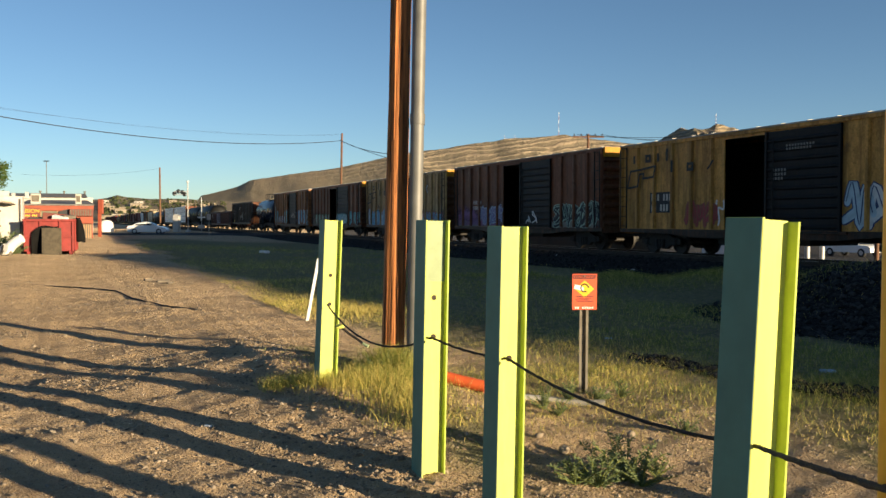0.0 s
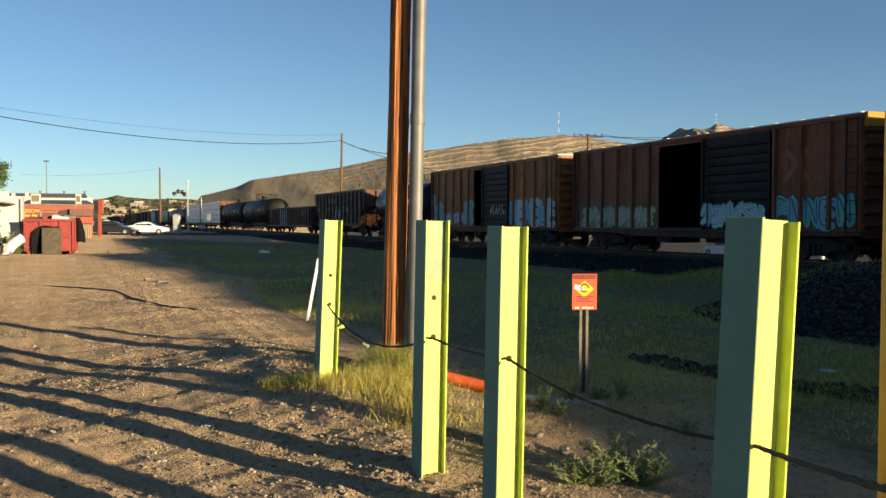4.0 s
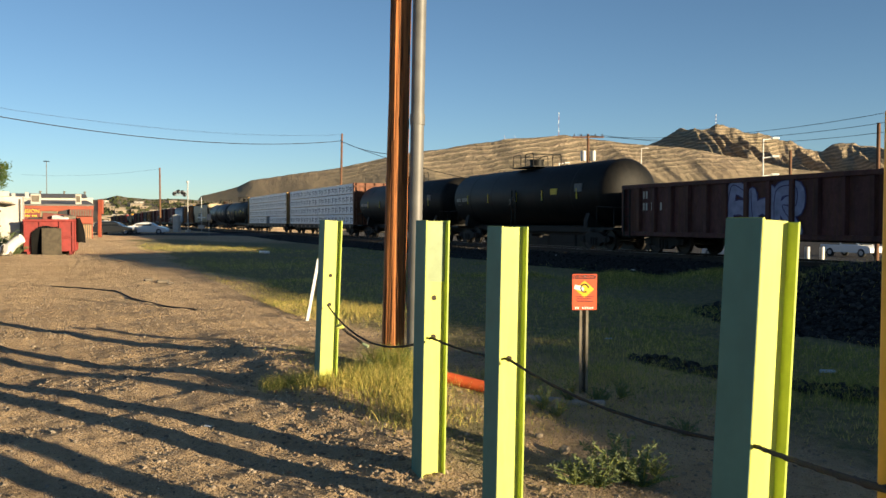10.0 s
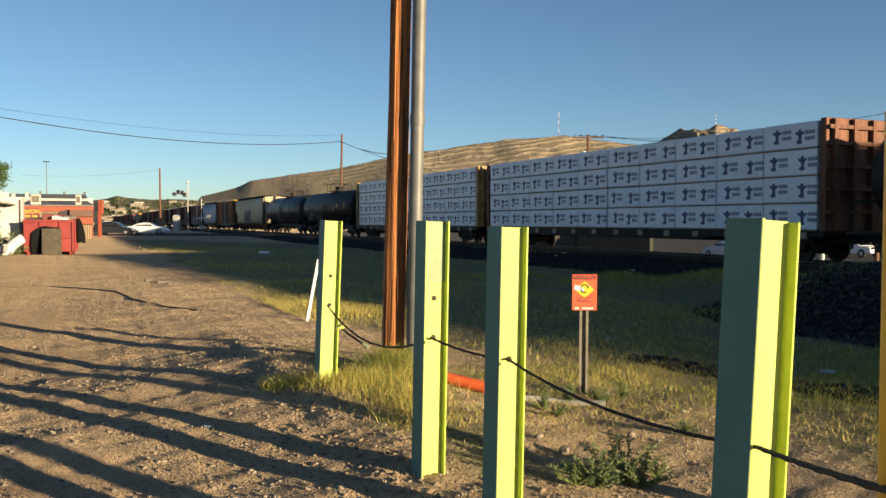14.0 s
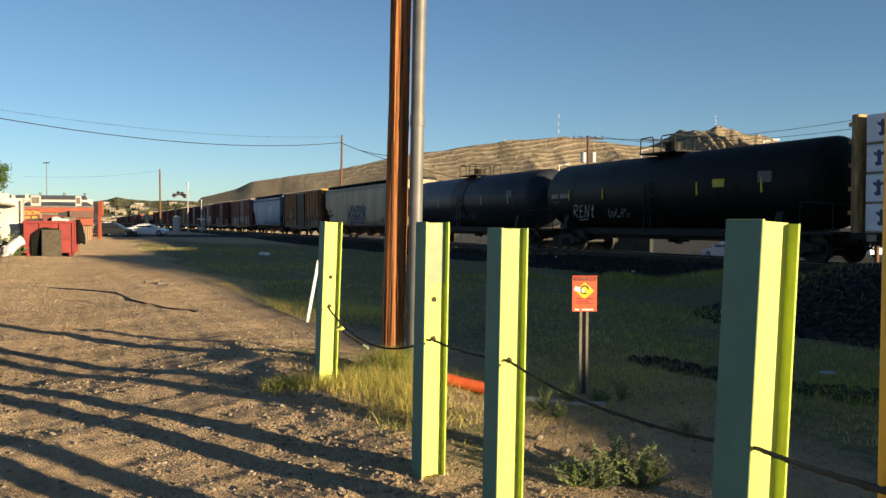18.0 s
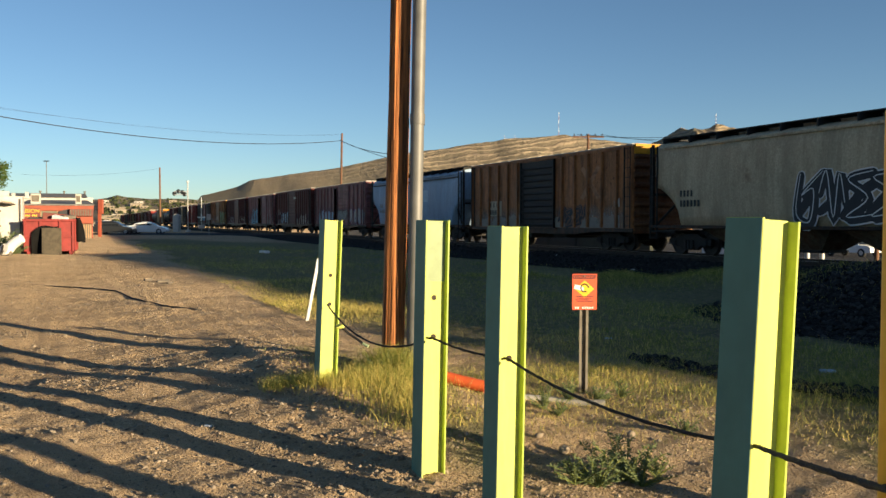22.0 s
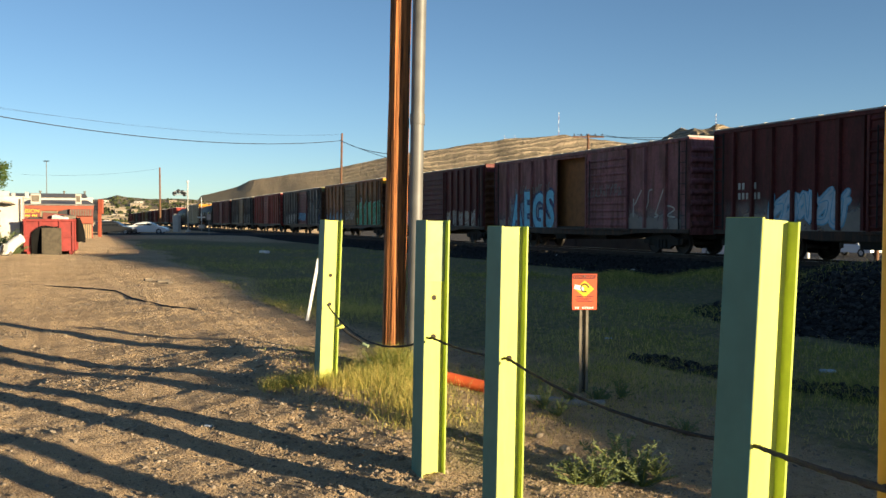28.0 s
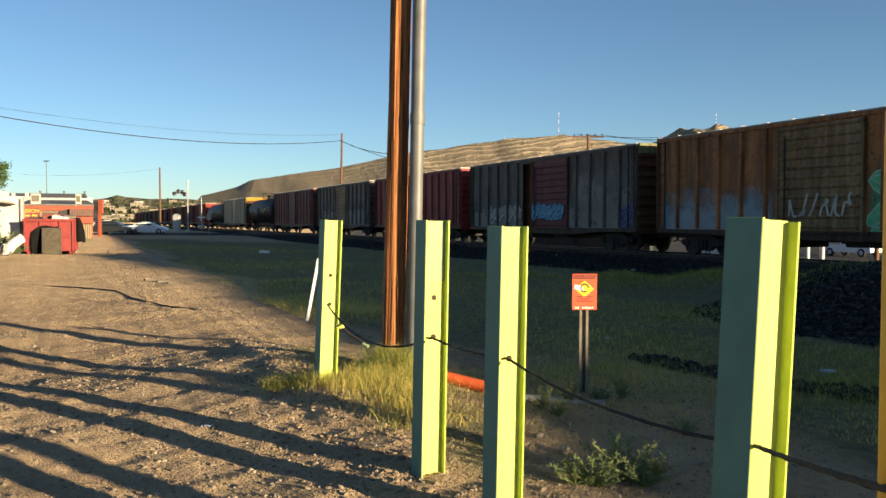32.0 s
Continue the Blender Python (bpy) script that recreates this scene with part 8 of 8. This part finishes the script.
def blades(name, x, y, h, material, rng, label, lean=0.35, width=0.006, droop=0.3):
    """Bent grass blades, two quads and a tip each, as one mesh."""
    n = len(x)
    z = land(x, y) - 0.01
    a, l = rng.uniform(0, 2 * math.pi, n), rng.uniform(0.05, lean, n) * h
    dx, dy = np.cos(a) * l, np.sin(a) * l
    f = rng.uniform(0, 2 * math.pi, n)
    wx, wy = np.cos(f) * width * (0.6 + 0.05 * y), np.sin(f) * width * (0.6 + 0.05 * y)
    rows = []
    for t, k in ((0.0, 1.0), (0.45, 0.85), (0.8, 0.5)):
        cx, cy, cz = x + dx * t ** 1.6, y + dy * t ** 1.6, z + h * (t - droop * 0.3 * t * t)
        rows += [np.stack([cx - wx * k, cy - wy * k, cz], -1), np.stack([cx + wx * k, cy + wy * k, cz], -1)]
    rows.append(np.stack([x + dx * 1.15, y + dy * 1.15, z + h * (1 - droop * 0.3)], -1))
    v = np.stack(rows, 1)
    base = np.arange(n)[:, None, None] * 7
    tri = np.array([[0, 1, 3], [0, 3, 2], [2, 3, 5], [2, 5, 4], [4, 5, 6]])
    me = raw_mesh(name, v.reshape(-1, 3), (tri[None] + base).reshape(-1, 3), material, True)
    return tagged(new(name, me), label, "grass", kind="stuff")


def patchy(x, y):
    return 0.5 + 0.5 * np.sin(0.9 * x + 1.1 * np.sin(0.5 * y)) * np.sin(0.7 * y + 0.8 * np.sin(0.6 * x))


def build_grass():
    rng = np.random.RandomState(12)
    # short field grass
    x, y = spread(280000, 6.0, 58, rng, lambda x, y: weed_mask(x, y) * (0.08 + 0.92 * patchy(x, y) ** 2) * (0.3 + 0.7 * (np.sin(2.9 * x + 1.3 * y) * np.sin(2.3 * y - 0.9 * x) > -0.2)))
    h = rng.uniform(0.014, 0.055, len(x)) * (0.4 + 2.0 * patchy(x * 1.7, y * 1.3) ** 2) + 0.0008 * y
    half = rng.uniform(0, 1, len(x)) < 0.25 + 0.3 * (NX * x + NY * y < 6.5)
    blades("field_grass", x[half], y[half], h[half], M["dry_grass"], rng, "short dry field grass between yard and railway", 0.8, 0.0032)
    blades("field_grass", x[~half], y[~half], h[~half], M["green_grass"], rng, "short green field grass between yard and railway", 0.8, 0.0032)
    # tall tufts round the posts and the pole
    for cx, cy, sx, sy, n, hh, green in ((-0.80, 7.05, 0.2, 0.2, 350, 0.15, 0.3), (-0.42, 7.4, 0.24, 0.36, 1200, 0.17, 0.55), (-0.45, 8.1, 0.16, 0.15, 350, 0.2, 0.7), (-1.1, 7.2, 0.10, 0.15, 220, 0.14, 0.6), (-1.38, 7.3, 0.10, 0.10, 260, 0.13, 0.7), (-0.45, 7.9, 0.12, 0.12, 700, 0.30, 0.85),
                                         (-0.22, 6.6, 0.14, 0.35, 420, 0.14, 0.4), (0.15, 6.3, 0.3, 0.25, 160, 0.07, 0.45), (0.75, 6.35, 0.5, 0.4, 260, 0.06, 0.35), (1.1, 8.2, 0.8, 0.4, 500, 0.07, 0.7),
                                         (2.0, 9.6, 1.2, 0.6, 600, 0.08, 0.7), (2.2, 6.6, 0.8, 0.5, 300, 0.07, 0.5), (3.6, 7.6, 1.1, 0.4, 1300, 0.12, 0.8), (-2.9, 16.0, 0.7, 0.9, 2200, 0.10, 0.3),
                                         (-1.5, 14.6, 0.5, 0.7, 2000, 0.13, 0.2), (5.0, 24.4, 0.8, 0.7, 2600, 0.2, 0.75), (8.1, 24.6, 1.0, 0.8, 2600, 0.22, 0.7), (-6.0, 30.0, 2.5, 2.0, 1600, 0.16, 0.6),
                                         (-14.0, 48.0, 3.5, 3.0, 1200, 0.2, 0.7), (2.2, 27.4, 0.8, 0.6, 1500, 0.18, 0.7), (4.4, 9.6, 1.0, 0.8, 2200, 0.10, 0.8), (3.9, 8.2, 0.5, 0.3, 900, 0.09, 0.7), (5.0, 16.5, 2.2, 1.0, 2600, 0.14, 0.7), (2.5, 14.0, 1.6, 0.8, 2200, 0.10, 0.6), (-1.0, 20.0, 2.2, 1.5, 2400, 0.12, 0.5), (-4.6, 17.0, 1.5, 1.8, 4200, 0.055, 0.1), (-6.8, 22.0, 1.6, 2.2, 3600, 0.06, 0.15), (-2.9, 14.6, 1.0, 1.0, 3600, 0.06, 0.12),
                                         (1.2, 8.5, 0.6, 0.5, 1500, 0.07, 0.5), (2.1, 8.9, 0.5, 0.5, 900, 0.07, 0.6), (1.9, 10.6, 0.9, 0.7, 1400, 0.10, 0.45), (0.6, 7.6, 0.35, 0.4, 600, 0.06, 0.4), (1.5, 7.0, 0.4, 0.4, 500, 0.05, 0.4)):
        n = int(n * (3.2 if cy < 9 else 1.7))
        x, y = cx + rng.normal(0, sx, n), cy + rng.normal(0, sy, n)
        ok = np.where(cy < 10.5, x + 0.42 * (y - 5.0) > min(-0.16, cx + 0.42 * (cy - 5.0) - 0.2), NX * x + NY * y > 3.2)
        x, y = x[ok], y[ok]
        n = len(x)
        h = hh * rng.uniform(0.35, 1.15, n)
        g = rng.uniform(0, 1, n) < green
        blades("tall_grass", x[~g], y[~g], h[~g], M["dry_grass"], rng, "tall dry straw-coloured grass tuft", 1.1, 0.0016 if cy < 9 else 0.0018)
        blades("tall_grass", x[g], y[g], h[g], M["green_grass"], rng, "tall green grass tuft", 0.9, 0.0016 if cy < 9 else 0.0018)


build_grass()


def weed_plant(x, y, size, seed, label):
    """A leafy weed: branching stems with small pointed leaves."""
    rng = random.Random(seed)
    plant = thing("weed", pose(x, y, ground_at(x, y)), label, "weed", "leafy weeds")
    stems, leaves = Geo(), Geo()
    for s in range(15):
        a, tilt = rng.uniform(0, 6.28), rng.uniform(0.15, 1.1)
        l = size * rng.uniform(0.5, 1.0)
        pts = [Vector((math.cos(a) * math.sin(tilt) * l * t, math.sin(a) * math.sin(tilt) * l * t, l * t * math.cos(tilt) * (1.15 - 0.25 * t))) for t in (0, 0.35, 0.7, 1.0)]
        stems.path(pts, [0.005, 0.004, 0.003, 0.002], 4)
        for k in range(60):
            t = rng.uniform(0.12, 1.0)
            p = pts[0].lerp(pts[3], t)
            d = Vector((rng.uniform(-1, 1), rng.uniform(-1, 1), rng.uniform(-0.3, 0.9))).normalized()
            w = d.orthogonal().normalized() * size * 0.014
            q = p + d * size * rng.uniform(0.06, 0.13)
            leaves.put([p, p.lerp(q, 0.45) + w, q, p.lerp(q, 0.45) - w], [(0, 1, 2, 3)])
    part("stem", stems, M["green_grass"], plant)
    me = bpy.data.meshes.new("leaves")
    me.from_pydata(leaves.v, [], leaves.f)
    me.materials.append(M["weed_leaf"])
    part("leaves", me, None, plant)


for k, (px, yy, size) in enumerate(((1060, 4.95, 0.32), (1108, 5.1, 0.38), (1140, 5.0, 0.28), (1020, 4.95, 0.22), (1165, 5.2, 0.18), (1010, 7.3, 0.24), (1060, 7.4, 0.22), (1100, 7.5, 0.2), (965, 7.0, 0.22), (990, 6.7, 0.18), (700, 7.9, 0.30), (672, 7.8, 0.26), (1215, 6.2, 0.2))):
    weed_plant((px - 784) / 1530 * yy, yy, size, k, "leafy green weed growing in the dirt")


def leafy_tree(x, y, seed, label, crown, trunk_h, spreadw, n_leaf, bough):
    rng = random.Random(seed)
    tree = thing("tree", pose(x, y, ground_at(x, y)), label, "tree")
    g = Geo()
    g.path([(0, 0, -0.3), (0.1, 0, trunk_h * 0.5), (-0.05, 0.1, trunk_h), (0.1, 0, trunk_h * 1.6)], [0.26, 0.2, 0.16, 0.08], 9)
    tips = []
    for i in range(26):
        a, z = rng.uniform(0, 6.28), rng.uniform(trunk_h * 0.7, trunk_h * 1.6)
        l = spreadw * rng.uniform(0.5, 1.0)
        tip = Vector((math.cos(a) * l, math.sin(a) * l, z + rng.uniform(0.2, crown)))
        mid = Vector((math.cos(a) * l * 0.5, math.sin(a) * l * 0.5, z + 0.5))
        g.path([(0, 0, z), mid, tip], [0.07, 0.045, 0.015], 5)
        tips += [tip, mid.lerp(tip, 0.5), mid.lerp(tip, 0.75)]
    # one long low bough that reaches out over the yard
    far = Vector(bough)
    g.path([(0, 0, trunk_h), far * 0.5 + Vector((0, 0, 0.6)), far], [0.09, 0.055, 0.012], 6)
    shoots = [far + Vector((rng.gauss(-0.1, 0.16), rng.gauss(0, 0.2), rng.gauss(0, 0.17))) for k in range(26)] + [far.lerp(Vector((0, 0, trunk_h)), 0.06 * k) + Vector((0, 0, 0.05 * k)) for k in range(1, 6)]
    for p in shoots:
        g.path([far * 0.85, p], [0.012, 0.004], 4)
    part("trunk", g, M["pole"], tree)
    leaves = Geo()
    for p in shoots:
        for k in range(70):
            q0 = p + Vector((rng.gauss(0, 0.07), rng.gauss(0, 0.09), rng.gauss(0, 0.06)))
            d = Vector((rng.uniform(-1, 1), rng.uniform(-1, 1), rng.uniform(-0.8, 0.6))).normalized()
            w = d.orthogonal().normalized() * 0.018
            q = q0 + d * 0.085
            leaves.put([q0, q0.lerp(q, 0.5) + w, q, q0.lerp(q, 0.5) - w], [(0, 1, 2, 3)])
    for k in range(n_leaf):
        c = rng.choice(tips)
        p = c + Vector((rng.gauss(0, 0.38), rng.gauss(0, 0.38), rng.gauss(0, 0.28)))
        d = Vector((rng.uniform(-1, 1), rng.uniform(-1, 1), rng.uniform(-1, 0.4))).normalized()
        w = d.orthogonal().normalized() * 0.028
        q = p + d * 0.12
        leaves.put([p, p.lerp(q, 0.5) + w, q, p.lerp(q, 0.5) - w], [(0, 1, 2, 3)])
    me = bpy.data.meshes.new("crown")
    me.from_pydata(leaves.v, [], leaves.f)
    me.materials.append(M["leaf"])
    part("crown", me, None, tree)


leafy_tree(-16.9, 26.0, 6, "green leafy tree at the yard's edge", 0.6, 2.0, 2.3, 20000, (3.50, 0.0, 3.05))
for k, (px, dd, s) in enumerate(((14, 39.4, 1.35), (-2, 39.2, 1.5), (27, 39.6, 1.2))):
    weed_plant((px - 784) / 1530 * dd, dd, s, 40 + k, "bushy green weed beside the shed wall")
M["blue_bottle"] = plain("pale blue plastic litter", (0.35, 0.45, 0.60), 0.4, 0, 12, 0.2)
for k, (px, dd, col, sz) in enumerate(((1468, 8.7, "blue_bottle", 0.075), (1078, 11.3, "blue_bottle", 0.05), (288, 22.0, "board", 0.16), (262, 22.6, "board", 0.12), (300, 21.5, "board", 0.10), (985, 38.0, "white", 0.10), (1120, 30.5, "white", 0.10), (468, 42.0, "white", 0.35), (365, 6.2, "white", 0.03))):
    xx = (px - 784) / 1530 * dd
    solid("litter", Geo().box(-sz, sz, -sz * 0.35, sz * 0.35, 0, sz * 0.4, sz * 0.1), M[col], pose(xx, dd, ground_at(xx, dd), 0, 0, 20 * k - 10), f"{('crushed pale blue plastic bottle', 'blue plastic scrap', 'dark scrap of board', 'dark scrap of board', 'small dark scrap', 'white paper scrap', 'white paper scrap', 'white plank', 'white paper scrap')[k]} lying on the ground", "litter")


# ---------------------------------------------------------------- movement
def run(t):
    """Metres that the train has gone by t seconds."""
    return UNIT * (3.1525 * t + 0.003495 * t * t - 0.000038 * t ** 3)


def motions():
    times = [i * 2.0 for i in range(17)]
    for car, mid in CARS:
        walk(car, [(t, on_track(mid + run(t))) for t in times])
    # two keyed wheelsets; the others of the train turn with them
    lead = {}
    for ob, k in WHEELSETS:
        if k not in lead:
            dx = ob.location.x
            walk(ob, [(i / FPS, pose(dx, 0, 0.46, 0, math.degrees(run(i / FPS) / 0.46), 0)) for i in range(32 * FPS + 1)])
            lead[k] = ob.animation_data
        else:
            ob.rotation_mode = "QUATERNION"
            keys = ob.animation_data_create()
            keys.action = lead[k].action
            keys.action_slot = lead[k].action_slot
    for car, rows in MOVING:
        walk(car, rows)


motions()
